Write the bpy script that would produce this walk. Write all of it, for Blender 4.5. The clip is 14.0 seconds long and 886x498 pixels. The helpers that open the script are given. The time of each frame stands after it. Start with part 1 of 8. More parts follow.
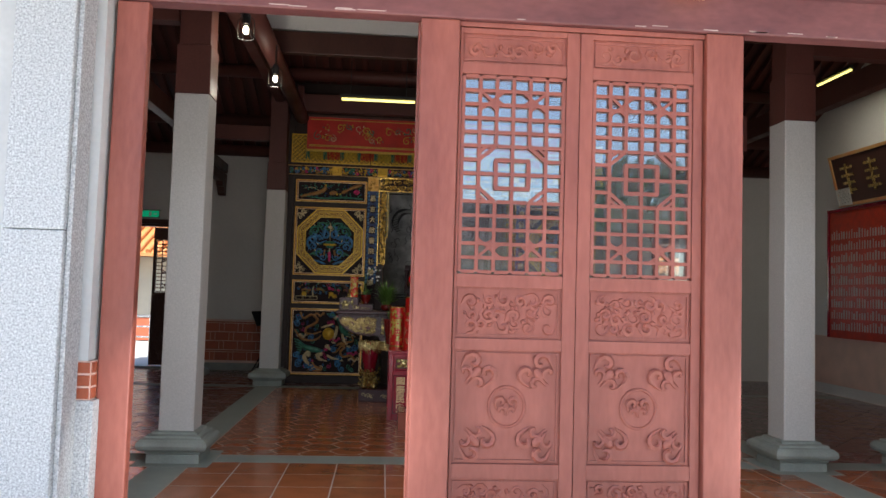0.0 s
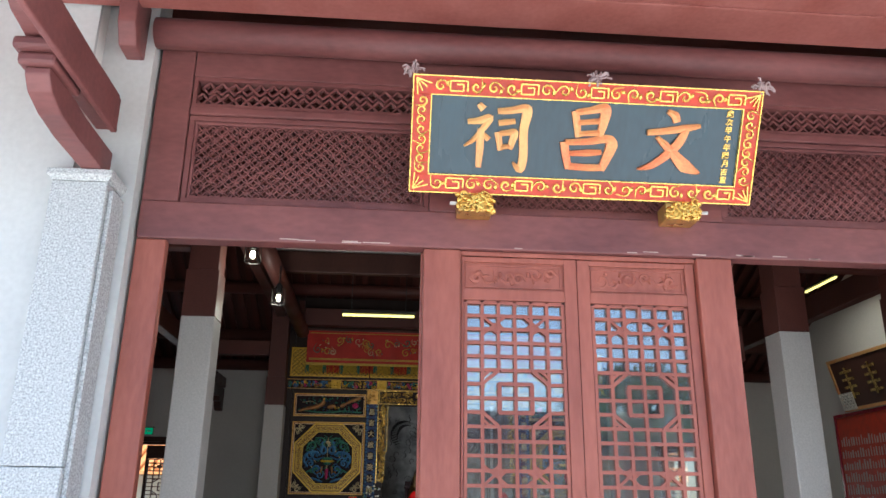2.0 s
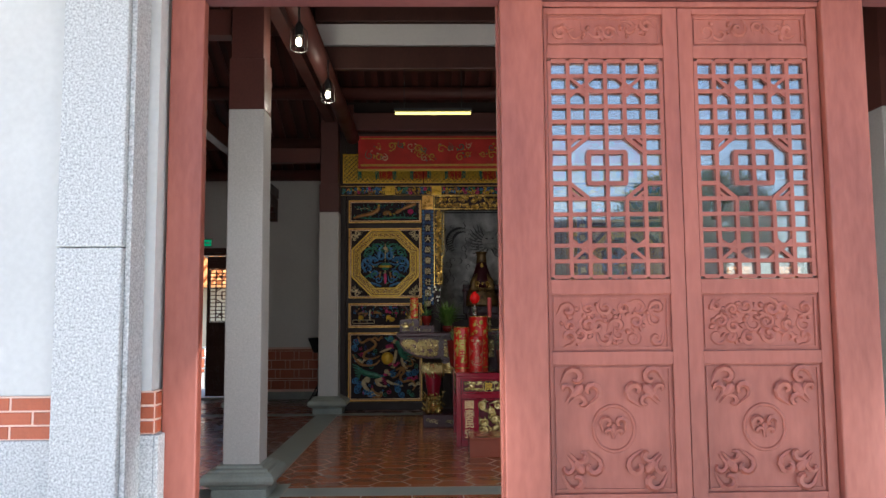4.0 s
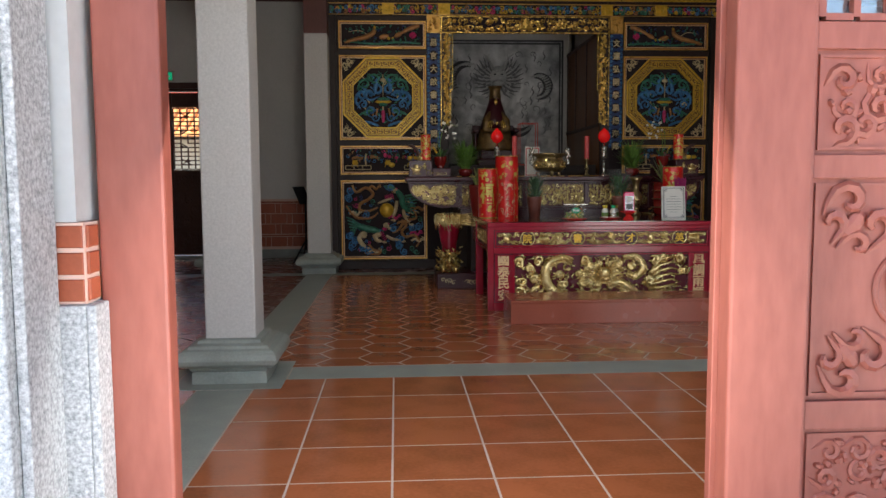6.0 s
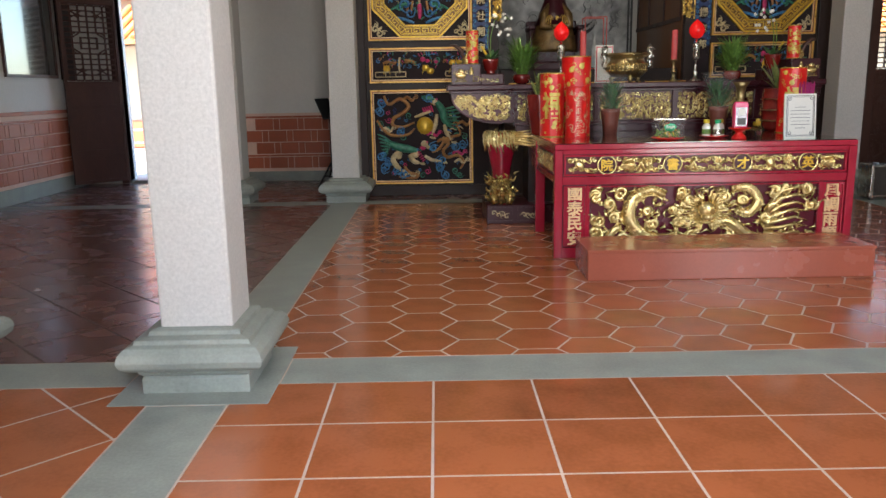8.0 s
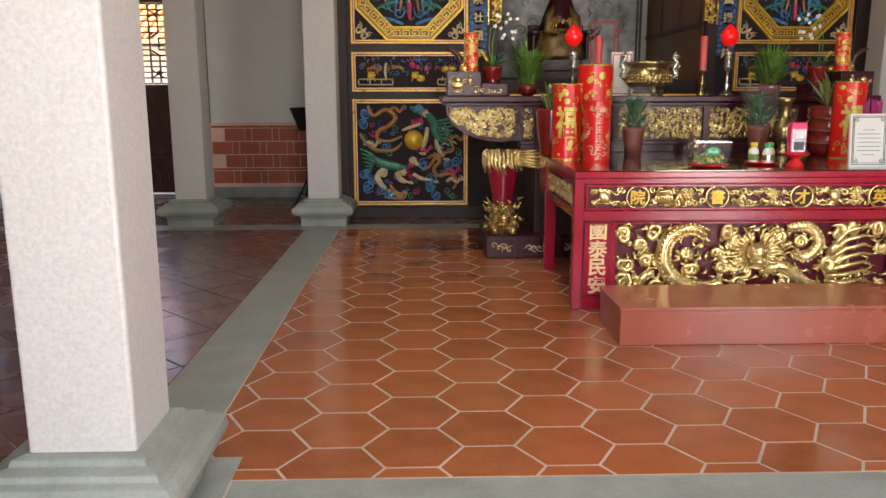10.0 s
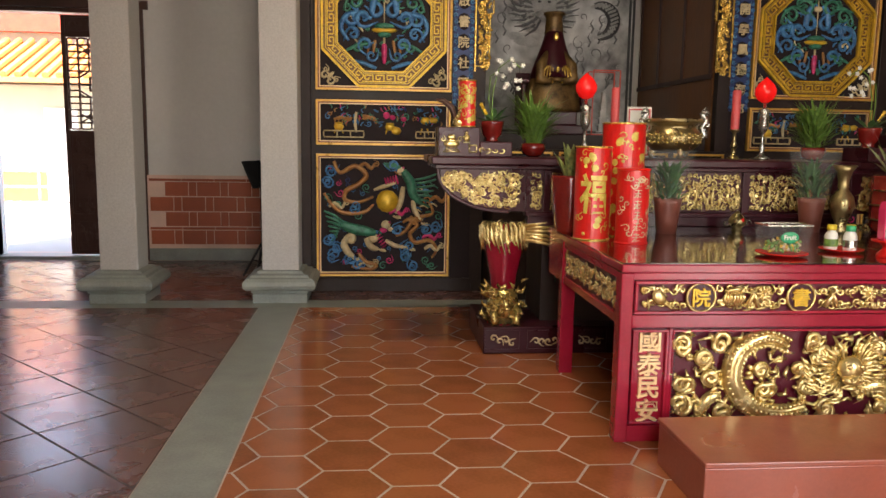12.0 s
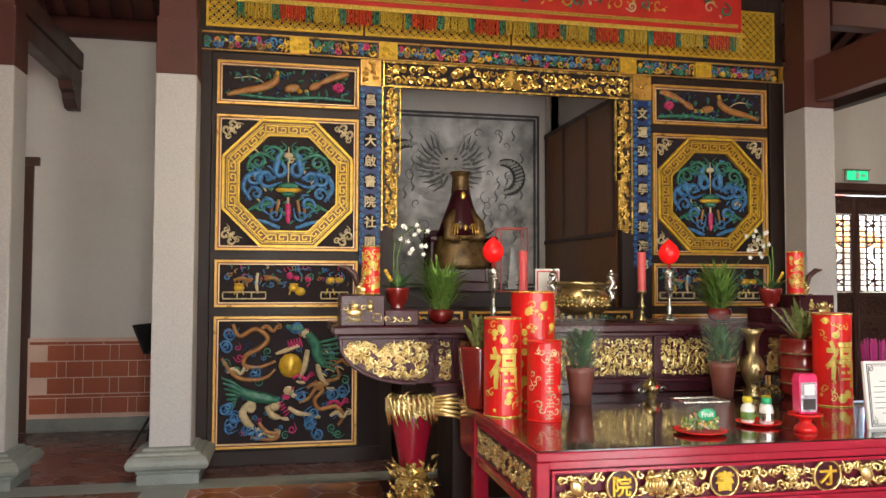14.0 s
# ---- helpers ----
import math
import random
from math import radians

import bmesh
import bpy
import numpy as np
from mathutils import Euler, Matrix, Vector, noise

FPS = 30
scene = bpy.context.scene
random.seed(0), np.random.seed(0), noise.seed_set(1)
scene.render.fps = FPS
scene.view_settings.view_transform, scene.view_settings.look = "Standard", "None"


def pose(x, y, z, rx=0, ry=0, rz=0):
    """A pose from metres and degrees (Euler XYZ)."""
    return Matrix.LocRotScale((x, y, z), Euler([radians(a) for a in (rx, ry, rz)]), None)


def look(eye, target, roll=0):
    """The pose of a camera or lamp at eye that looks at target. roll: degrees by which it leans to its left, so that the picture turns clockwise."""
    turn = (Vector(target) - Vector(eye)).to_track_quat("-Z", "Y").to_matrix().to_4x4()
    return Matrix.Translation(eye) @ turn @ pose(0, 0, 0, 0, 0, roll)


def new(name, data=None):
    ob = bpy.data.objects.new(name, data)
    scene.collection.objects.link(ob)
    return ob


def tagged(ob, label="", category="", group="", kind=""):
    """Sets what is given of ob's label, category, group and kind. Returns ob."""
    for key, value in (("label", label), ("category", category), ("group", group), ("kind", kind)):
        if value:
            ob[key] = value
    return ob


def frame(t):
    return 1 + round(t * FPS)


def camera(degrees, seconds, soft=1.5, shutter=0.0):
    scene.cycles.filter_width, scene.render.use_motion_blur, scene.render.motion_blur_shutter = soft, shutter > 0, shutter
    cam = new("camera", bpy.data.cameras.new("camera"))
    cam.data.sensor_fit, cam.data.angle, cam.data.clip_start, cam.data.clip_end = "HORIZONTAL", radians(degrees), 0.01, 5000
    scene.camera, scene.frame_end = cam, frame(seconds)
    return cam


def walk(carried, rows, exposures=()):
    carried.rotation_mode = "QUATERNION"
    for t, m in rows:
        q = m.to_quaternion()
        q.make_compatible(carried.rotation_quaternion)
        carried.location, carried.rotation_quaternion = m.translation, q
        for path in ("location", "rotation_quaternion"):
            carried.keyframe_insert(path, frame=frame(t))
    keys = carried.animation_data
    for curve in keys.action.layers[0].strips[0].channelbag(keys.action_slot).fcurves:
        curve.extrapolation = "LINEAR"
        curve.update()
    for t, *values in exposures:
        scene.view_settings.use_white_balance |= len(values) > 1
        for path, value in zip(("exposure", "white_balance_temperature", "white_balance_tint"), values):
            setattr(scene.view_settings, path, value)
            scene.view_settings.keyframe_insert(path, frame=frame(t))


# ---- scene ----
cam = camera(59.5, 14.0)
PATH = [
    (0, (0.018, -0.098, 1.704), (0.169, 1.893, 1.821), 1.7),
    (0.5, (-0.04, -0.134, 1.752), (0.058, 1.842, 2.04), 1.2),
    (1, (-0.061, -0.184, 1.8), (0.028, 1.764, 2.243), 1.2),
    (1.5, (-0.046, -0.194, 1.825), (0.068, 1.72, 2.391), 1.1),
    (2, (-0.033, -0.183, 1.824), (0.108, 1.71, 2.453), 0.7),
    (2.5, (-0.025, -0.177, 1.824), (0.127, 1.72, 2.441), 0.0),
    (3, (-0.043, -0.165, 1.814), (0.094, 1.758, 2.346), -0.4),
    (3.5, (-0.111, 0.004, 1.757), (-0.011, 1.968, 2.123), -1.2),
    (4, (-0.21, 0.412, 1.63), (-0.173, 2.405, 1.807), -0.4),
    (4.2, (-0.275, 0.561, 1.608), (-0.249, 2.557, 1.727), -0.6),
    (6.3, (-0.844, 2.801, 1.35), (-0.704, 4.784, 1.129), -0.7),
    (6.5, (-0.855, 3.037, 1.359), (-0.708, 5.016, 1.107), -1.0),
    (7, (-0.903, 3.519, 1.354), (-0.788, 5.493, 1.055), -1.3),
    (7.2, (-0.871, 3.673, 1.365), (-0.804, 5.644, 1.032), -1.3),
    (9.3, (-0.784, 4.989, 1.375), (-0.793, 6.944, 0.95), -0.9),
    (9.5, (-0.797, 5.097, 1.406), (-0.8, 7.053, 0.991), -1.1),
    (10, (-0.862, 5.406, 1.409), (-0.811, 7.368, 1.022), -0.1),
    (10.5, (-0.965, 5.691, 1.429), (-0.822, 7.648, 1.04), 0.4),
    (11, (-0.991, 5.98, 1.432), (-0.81, 7.936, 1.054), 0.6),
    (11.5, (-1.017, 6.379, 1.488), (-0.839, 8.343, 1.152), 0.7),
    (12, (-1.102, 6.721, 1.519), (-0.922, 8.694, 1.242), 0.9),
    (12.5, (-1.094, 6.907, 1.556), (-0.851, 8.883, 1.363), 0.7),
    (13, (-1.02, 6.994, 1.637), (-0.731, 8.97, 1.54), 0.0),
    (13.5, (-0.999, 6.981, 1.687), (-0.66, 8.952, 1.69), 0.1),
    (14, (-0.991, 6.999, 1.709), (-0.6, 8.959, 1.792), 0.2),
]
walk(cam, [(t, look(eye, target, roll)) for t, eye, target, roll in PATH],
     [(0, 1.25, 6100, 8), (1.2, 1.3, 5700, 5), (3.2, 1.3, 5700, 5), (4.2, 1.3, 6100, 8), (6.3, 1.75, 6200, 8), (6.6, 1.85, 6200, 8), (7.2, 2.25, 6150, 7), (9.3, 3.1, 6400, 8), (10.5, 2.9, 6700, 11), (11.5, 2.95, 6800, 11), (12.5, 3.05, 7500, 13), (13.5, 3.28, 7300, 13), (14, 3.38, 6700, 10)])

# ---- world, sun and lamps ----
world = bpy.data.worlds.new("sky")
scene.world = world
world.use_nodes = True
wn = world.node_tree
sky = wn.nodes.new("ShaderNodeTexSky")
sky.sky_type, sky.sun_disc = "NISHITA", False
sky.sun_elevation, sky.sun_rotation = radians(63), radians(203)
wn.links.new(sky.outputs[0], wn.nodes["Background"].inputs[0])
wn.nodes["Background"].inputs[1].default_value = 0.15
sun = new("sun", bpy.data.lights.new("sun", "SUN"))
sun.data.energy, sun.data.angle, sun.data.color = 5.0, radians(0.6), (1.0, 0.95, 0.88)
sun.matrix_world = look((-6, -14, 30), (0, 0, 0))

# ---- materials ----


def mat(name, color, rough=0.6, metal=0.0, vary=0.12, scale=3.0, grain=60.0, bump=0.1, stretch=(1, 1, 1), spec=0.5, coat=0.0, color2=None, rand=0.0, emit=None, power=0.0, alpha=None, patchy=0.0):
    """Base colour with broad stains, a fine grain and relief."""
    m = bpy.data.materials.new(name)
    m.use_nodes = True
    nt = m.node_tree
    n, link = nt.nodes, nt.links.new
    b = n["Principled BSDF"]
    b.inputs["Roughness"].default_value, b.inputs["Metallic"].default_value = rough, metal
    b.inputs["Specular IOR Level"].default_value, b.inputs["Coat Weight"].default_value = spec, coat
    b.inputs["Coat Roughness"].default_value = 0.15
    co, mp = n.new("ShaderNodeTexCoord"), n.new("ShaderNodeMapping")
    mp.inputs["Scale"].default_value = stretch
    link(co.outputs["Object"], mp.inputs["Vector"])
    big, fine = n.new("ShaderNodeTexNoise"), n.new("ShaderNodeTexNoise")
    big.inputs["Scale"].default_value, big.inputs["Detail"].default_value = scale, 5
    fine.inputs["Scale"].default_value, fine.inputs["Detail"].default_value = grain, 3
    link(mp.outputs[0], big.inputs["Vector"]), link(mp.outputs[0], fine.inputs["Vector"])
    add = n.new("ShaderNodeMath")
    add.operation = "MULTIPLY_ADD"
    link(fine.outputs["Fac"], add.inputs[0])
    add.inputs[1].default_value = 0.45
    link(big.outputs["Fac"], add.inputs[2])
    out = add.outputs[0]
    if rand:
        info, ma = n.new("ShaderNodeObjectInfo"), n.new("ShaderNodeMath")
        ma.operation, ma.inputs[1].default_value = "MULTIPLY_ADD", rand
        link(info.outputs["Random"], ma.inputs[0]), link(out, ma.inputs[2])
        out = ma.outputs[0]
    ramp = n.new("ShaderNodeValToRGB")
    c2 = color2 or tuple(min(1, c * (1 + vary)) for c in color)
    ramp.color_ramp.elements[0].position, ramp.color_ramp.elements[1].position = 0.45, 1.0
    ramp.color_ramp.elements[0].color = (*[c * (1 - vary) for c in color], 1)
    ramp.color_ramp.elements[1].color = (*c2, 1)
    link(out, ramp.inputs[0]), link(ramp.outputs[0], b.inputs["Base Color"])
    rr = n.new("ShaderNodeMapRange")
    rr.inputs["From Min"].default_value, rr.inputs["From Max"].default_value = 0.3, 0.7
    rr.inputs["To Min"].default_value, rr.inputs["To Max"].default_value = max(0.02, rough * 0.8), min(1, rough * 1.2)
    link(big.outputs["Fac"], rr.inputs["Value"]), link(rr.outputs[0], b.inputs["Roughness"])
    if bump:
        bp = n.new("ShaderNodeBump")
        bp.inputs["Strength"].default_value, bp.inputs["Distance"].default_value = bump, 0.01
        link(add.outputs[0], bp.inputs["Height"]), link(bp.outputs[0], b.inputs["Normal"])
    if emit:
        b.inputs["Emission Color"].default_value, b.inputs["Emission Strength"].default_value = (*emit, 1), power
    if alpha is not None:
        b.inputs["Alpha"].default_value = alpha
    return m


RED_WOOD = mat("painted_red_wood", (0.3, 0.076, 0.05), 0.5, color2=(0.4, 0.125, 0.085), vary=0.3, scale=2.5, grain=30, stretch=(1, 1, 0.25), bump=0.12)
# Weathered red wood, darkened further to carry the shade under the eave.
OLD_SHADED_WOOD = mat("weathered_eave_shaded_red_wood", (0.165, 0.054, 0.053), 0.5, vary=0.3, scale=2.2, grain=30, stretch=(0.4, 1, 1), bump=0.12, color2=(0.24, 0.085, 0.078))
DARK_WOOD = mat("dark_brown_wood", (0.07, 0.028, 0.02), 0.45, vary=0.3, scale=3, grain=40, stretch=(1, 1, 0.3))
ROOF_WOOD = mat("roof_red_brown_wood", (0.1, 0.03, 0.022), 0.55, vary=0.3, scale=2)
ALTAR_WOOD = mat("altar_black_brown_wood", (0.03, 0.018, 0.015), 0.42, spec=0.25, vary=0.3, scale=4, grain=50, stretch=(1, 1, 0.2))
PLASTER = mat("white_plaster", (0.72, 0.7, 0.66), 0.85, vary=0.07, scale=0.9, grain=25, bump=0.05)
# White plaster copy, darkened so the brightly lit front wall keeps its tone.
FACING = mat("glare_toned_plaster", (0.56, 0.56, 0.54), 0.85, vary=0.12, scale=0.8, grain=25, bump=0.05)
GRANITE = mat("speckled_granite", (0.4, 0.41, 0.41), 0.7, vary=0.5, scale=85, grain=260, bump=0.1, color2=(0.72, 0.73, 0.72))
COLUMN = mat("white_granite_column", (0.52, 0.5, 0.475), 0.7, vary=0.14, scale=60, grain=180, bump=0.12)
GREEN_STONE = mat("grey_green_stone", (0.27, 0.29, 0.26), 0.5, vary=0.25, scale=5, grain=70, bump=0.1)
BRICK = mat("red_brick", (0.36, 0.085, 0.035), 0.5, vary=0.2, scale=6, grain=80, rand=0.25)
MORTAR = mat("pale_mortar", (0.75, 0.52, 0.42), 0.9)
# Terracotta copy for the aisles; their dimmer light is put into its colour.
TILE_SHADED = mat("shaded_brown_floor_tile", (0.12, 0.045, 0.032), 0.26, spec=0.9, coat=0.2, vary=0.28, scale=4, grain=50, rand=0.3, bump=0.04)
TILE = mat("glazed_terracotta_tile", (0.31, 0.095, 0.036), 0.15, vary=0.28, scale=4, grain=50, rand=0.3, bump=0.04)
# Grout copy darkened because reflections make the aisle joints look dark.
GROUT_SHADED = mat("shaded_grout", (0.07, 0.05, 0.045), 0.6, vary=0.25)
GROUT = mat("pale_grout", (0.5, 0.38, 0.31), 0.7, vary=0.25)
RED_LACQUER = mat("deep_red_lacquer", (0.34, 0.011, 0.032), 0.2, vary=0.2, coat=0.5, bump=0.03)
STEP_WOOD = mat("red_brown_step_paint", (0.32, 0.085, 0.05), 0.24, vary=0.15, bump=0.03)
GOLD = mat("gold_leaf", (0.75, 0.5, 0.16), 0.32, metal=0.85, vary=0.25, scale=12, grain=120)

# ---- mesh helpers ----


def box(bm, x0, x1, y0, y1, z0, z1, mi=0):
    v = [bm.verts.new(p) for p in ((x0, y0, z0), (x1, y0, z0), (x1, y1, z0), (x0, y1, z0), (x0, y0, z1), (x1, y0, z1), (x1, y1, z1), (x0, y1, z1))]
    for f in ((3, 2, 1, 0), (4, 5, 6, 7), (0, 1, 5, 4), (1, 2, 6, 5), (2, 3, 7, 6), (3, 0, 4, 7)):
        bm.faces.new([v[i] for i in f]).material_index = mi
    return v


def boxes(*rows):
    bm = bmesh.new()
    for r in rows:
        box(bm, *r)
    return bm


def finish(name, bm, material, bevel=0.0, smooth=False):
    me = bpy.data.meshes.new(name)
    if bevel:
        bmesh.ops.bevel(bm, geom=bm.edges[:] + bm.verts[:], offset=bevel, segments=2, affect="EDGES", profile=0.5)
    bm.to_mesh(me), bm.free()
    for m in material if isinstance(material, (list, tuple)) else (material,):
        me.materials.append(m)
    if smooth:
        me.polygons.foreach_set("use_smooth", [True] * len(me.polygons))
    return new(name, me)


def structure(name, bm, material, bevel=0.0, label="", smooth=False):
    return tagged(finish(name, bm, material, bevel, smooth), label, name.split("_")[0], "", "structure")


def thing(name, at, label, category, group="", rz=0):
    e = new(name)
    e.empty_display_size = 0.1
    e.matrix_world = pose(*at, 0, 0, rz)
    return tagged(e, label, category, group)


def part(name, bm, material, parent, label="", bevel=0.0, smooth=False, at=None):
    """One mesh under a thing or a part, in the coordinates of its parent."""
    ob = finish(name, bm, material, bevel, smooth)
    ob.parent = parent
    if at is not None:
        ob.matrix_basis = at
    if name.endswith(("carving", "relief", "scrolls", "collar", "foot_carving", "ornament", "embroidery", "fringe", "leaves", "sweets", "writing", "corner_bat_carving", "stems", "sticks", "flowers")):
        ob["kind"] = "stuff"
    return tagged(ob, label)


# ---- more mesh helpers ----
TAU = 2 * math.pi


def tube(bm, pts, r, sides=6, mi=0, flat=1.0, closed=False):
    """A round bar swept along points; r is a radius or one per point. flat squeezes it along y."""
    n = len(pts)
    pts = [Vector(p) for p in pts]
    rs = r if isinstance(r, (list, tuple)) else [r] * n
    rings = []
    for i, p in enumerate(pts):
        a = pts[(i - 1) % n if closed else max(0, i - 1)]
        b = pts[(i + 1) % n if closed else min(n - 1, i + 1)]
        d = (b - a)
        d = d.normalized() if d.length > 1e-9 else Vector((0, 0, 1))
        u = d.cross(Vector((0, 1, 0)))
        u = u.normalized() if u.length > 1e-4 else Vector((1, 0, 0))
        w = d.cross(u).normalized()
        ring = []
        for k in range(sides):
            q = u * math.cos(TAU * k / sides) * rs[i] + w * math.sin(TAU * k / sides) * rs[i]
            q.y *= flat
            ring.append(bm.verts.new(p + q))
        rings.append(ring)
    for i in range(n if closed else n - 1):
        a, b = rings[i], rings[(i + 1) % n]
        for k in range(sides):
            bm.faces.new((a[k], a[(k + 1) % sides], b[(k + 1) % sides], b[k])).material_index = mi
    if not closed:
        bm.faces.new(rings[0][::-1]).material_index = mi
        bm.faces.new(rings[-1]).material_index = mi


def blob(bm, c, r, mi=0, seg=8, rings=5, turn=0.0):
    """An ellipsoid; turn is in the xz plane."""
    cx, cy, cz = c
    ca, sa = math.cos(turn), math.sin(turn)

    def at(u, v):
        x, y, z = r[0] * math.sin(v) * math.cos(u), r[1] * math.sin(v) * math.sin(u), r[2] * math.cos(v)
        return bm.verts.new((cx + x * ca - z * sa, cy + y, cz + x * sa + z * ca))
    top, low = at(0, 0), at(0, math.pi)
    rows = [[at(TAU * k / seg, math.pi * j / rings) for k in range(seg)] for j in range(1, rings)]
    for k in range(seg):
        kk = (k + 1) % seg
        bm.faces.new((top, rows[0][k], rows[0][kk])).material_index = mi
        bm.faces.new((low, rows[-1][kk], rows[-1][k])).material_index = mi
        for a, b in zip(rows, rows[1:]):
            bm.faces.new((a[k], b[k], b[kk], a[kk])).material_index = mi


def lathe(bm, prof, seg=20, mi=0, c=(0, 0, 0), square=0.0):
    """Turns a profile of (radius, height) about z."""
    rows = []
    for r, z in prof:
        row = []
        for k in range(seg):
            a = TAU * (k + 0.5) / seg
            s = 1.0
            if square:
                s = 1 / max(abs(math.cos(a)), abs(math.sin(a))) * square + (1 - square)
            row.append(bm.verts.new((c[0] + max(r, 1e-4) * s * math.cos(a), c[1] + max(r, 1e-4) * s * math.sin(a), c[2] + z)))
        rows.append(row)
    for a, b in zip(rows, rows[1:]):
        for k in range(seg):
            bm.faces.new((a[k], a[(k + 1) % seg], b[(k + 1) % seg], b[k])).material_index = mi
    bm.faces.new(rows[0][::-1]).material_index = mi
    bm.faces.new(rows[-1]).material_index = mi


def square_stack(bm, prof, mi=0, c=(0, 0, 0)):
    """A square moulded block from a profile of (half side, height)."""
    rows = [[bm.verts.new((c[0] + sx * r, c[1] + sy * r, c[2] + z)) for sx, sy in ((-1, -1), (1, -1), (1, 1), (-1, 1))] for r, z in prof]
    for a, b in zip(rows, rows[1:]):
        for k in range(4):
            bm.faces.new((a[k], a[(k + 1) % 4], b[(k + 1) % 4], b[k])).material_index = mi
    bm.faces.new(rows[0][::-1]).material_index = mi
    bm.faces.new(rows[-1]).material_index = mi


def frame_bars(bm, x0, x1, z0, z1, w, y0, y1, mi=0):
    """Four bars round a rectangle in the xz plane."""
    box(bm, x0, x1, y0, y1, z0, z0 + w, mi), box(bm, x0, x1, y0, y1, z1 - w, z1, mi)
    box(bm, x0, x0 + w, y0, y1, z0 + w, z1 - w, mi), box(bm, x1 - w, x1, y0, y1, z0 + w, z1 - w, mi)


def bar(bm, a, b, w, y0, y1, mi=0):
    """A straight bar from a to b (x, z), w wide, between depths y0 and y1."""
    d = Vector((b[0] - a[0], b[1] - a[1]))
    if d.length < 1e-6:
        return
    n = Vector((-d.y, d.x)).normalized() * w / 2
    q = [(a[0] + n.x, a[1] + n.y), (a[0] - n.x, a[1] - n.y), (b[0] - n.x, b[1] - n.y), (b[0] + n.x, b[1] + n.y)]
    f = [bm.verts.new((x, y0, z)) for x, z in q]
    g = [bm.verts.new((x, y1, z)) for x, z in q]
    for vs in ((f[0], f[1], f[2], f[3]), (g[3], g[2], g[1], g[0]), (f[1], f[0], g[0], g[1]), (f[2], f[1], g[1], g[2]), (f[3], f[2], g[2], g[3]), (f[0], f[3], g[3], g[0])):
        bm.faces.new(vs).material_index = mi


def arc_bar(bm, cx, cz, r, a0, a1, w, y0, y1, steps=6, mi=0):
    pts = [(cx + r * math.cos(a0 + (a1 - a0) * i / steps), cz + r * math.sin(a0 + (a1 - a0) * i / steps)) for i in range(steps + 1)]
    for p, q in zip(pts, pts[1:]):
        bar(bm, p, q, w, y0, y1, mi)


def curl(bm, x, z, r, a, way, th, y=-0.006, mi=0, turns=1.3, tail=1.0, steps=13, flat=0.8):
    """A carved tendril: a tail that winds into a spiral."""
    pts, rs = [], []
    for i in range(steps):
        t = i / (steps - 1)
        ang = a + way * turns * TAU * t
        rad = r * (1 - 0.85 * t)
        pts.append((x + rad * math.cos(ang), y - 0.5 * th * math.sin(math.pi * t), z + rad * math.sin(ang)))
        rs.append(th * (0.35 + 0.65 * math.sin(math.pi * min(1, 0.15 + t * 0.85))))
    if tail:
        d = Vector((math.sin(a), 0, -math.cos(a))) * way
        p0 = Vector(pts[0])
        pts.insert(0, p0 + d * r * tail + Vector((math.cos(a), 0, math.sin(a))) * r * 0.3)
        rs.insert(0, th * 0.2)
    tube(bm, pts, rs, 5, mi, flat)


def scrollwork(bm, w, h, rng, size, th, y=-0.006, mis=(0,), cover=1.0, inside=None, leaves=True):
    """Fills a panel w by h about its centre with carved tendrils, leaves and buds."""
    nx, nz = max(1, round(w / size / 1.35)), max(1, round(h / size / 1.35))
    for i in range(nx):
        for j in range(nz):
            if rng.random() > cover:
                continue
            x = -w / 2 + w * (i + 0.5 + rng.uniform(-0.28, 0.28)) / nx
            z = -h / 2 + h * (j + 0.5 + rng.uniform(-0.28, 0.28)) / nz
            if inside and not inside(x, z):
                continue
            r = size * rng.uniform(0.45, 0.75)
            x, z = max(-w / 2 + r, min(w / 2 - r, x)), max(-h / 2 + r, min(h / 2 - r, z))
            mi = rng.choice(mis)
            curl(bm, x, z, r, rng.uniform(0, TAU), rng.choice((-1, 1)), th * rng.uniform(0.7, 1.2), y, mi, rng.uniform(0.9, 1.5), rng.uniform(0.3, 1.0))
            if leaves:
                for k in range(3):
                    a = rng.uniform(0, TAU)
                    lx, lz = x + r * 1.15 * math.cos(a), z + r * 1.15 * math.sin(a)
                    if abs(lx) < w / 2 - th and abs(lz) < h / 2 - th:
                        blob(bm, (lx, y, lz), (r * rng.uniform(0.22, 0.42), th * 1.2, th * rng.uniform(0.8, 1.6)), rng.choice(mis), 6, 4, rng.uniform(0, TAU))


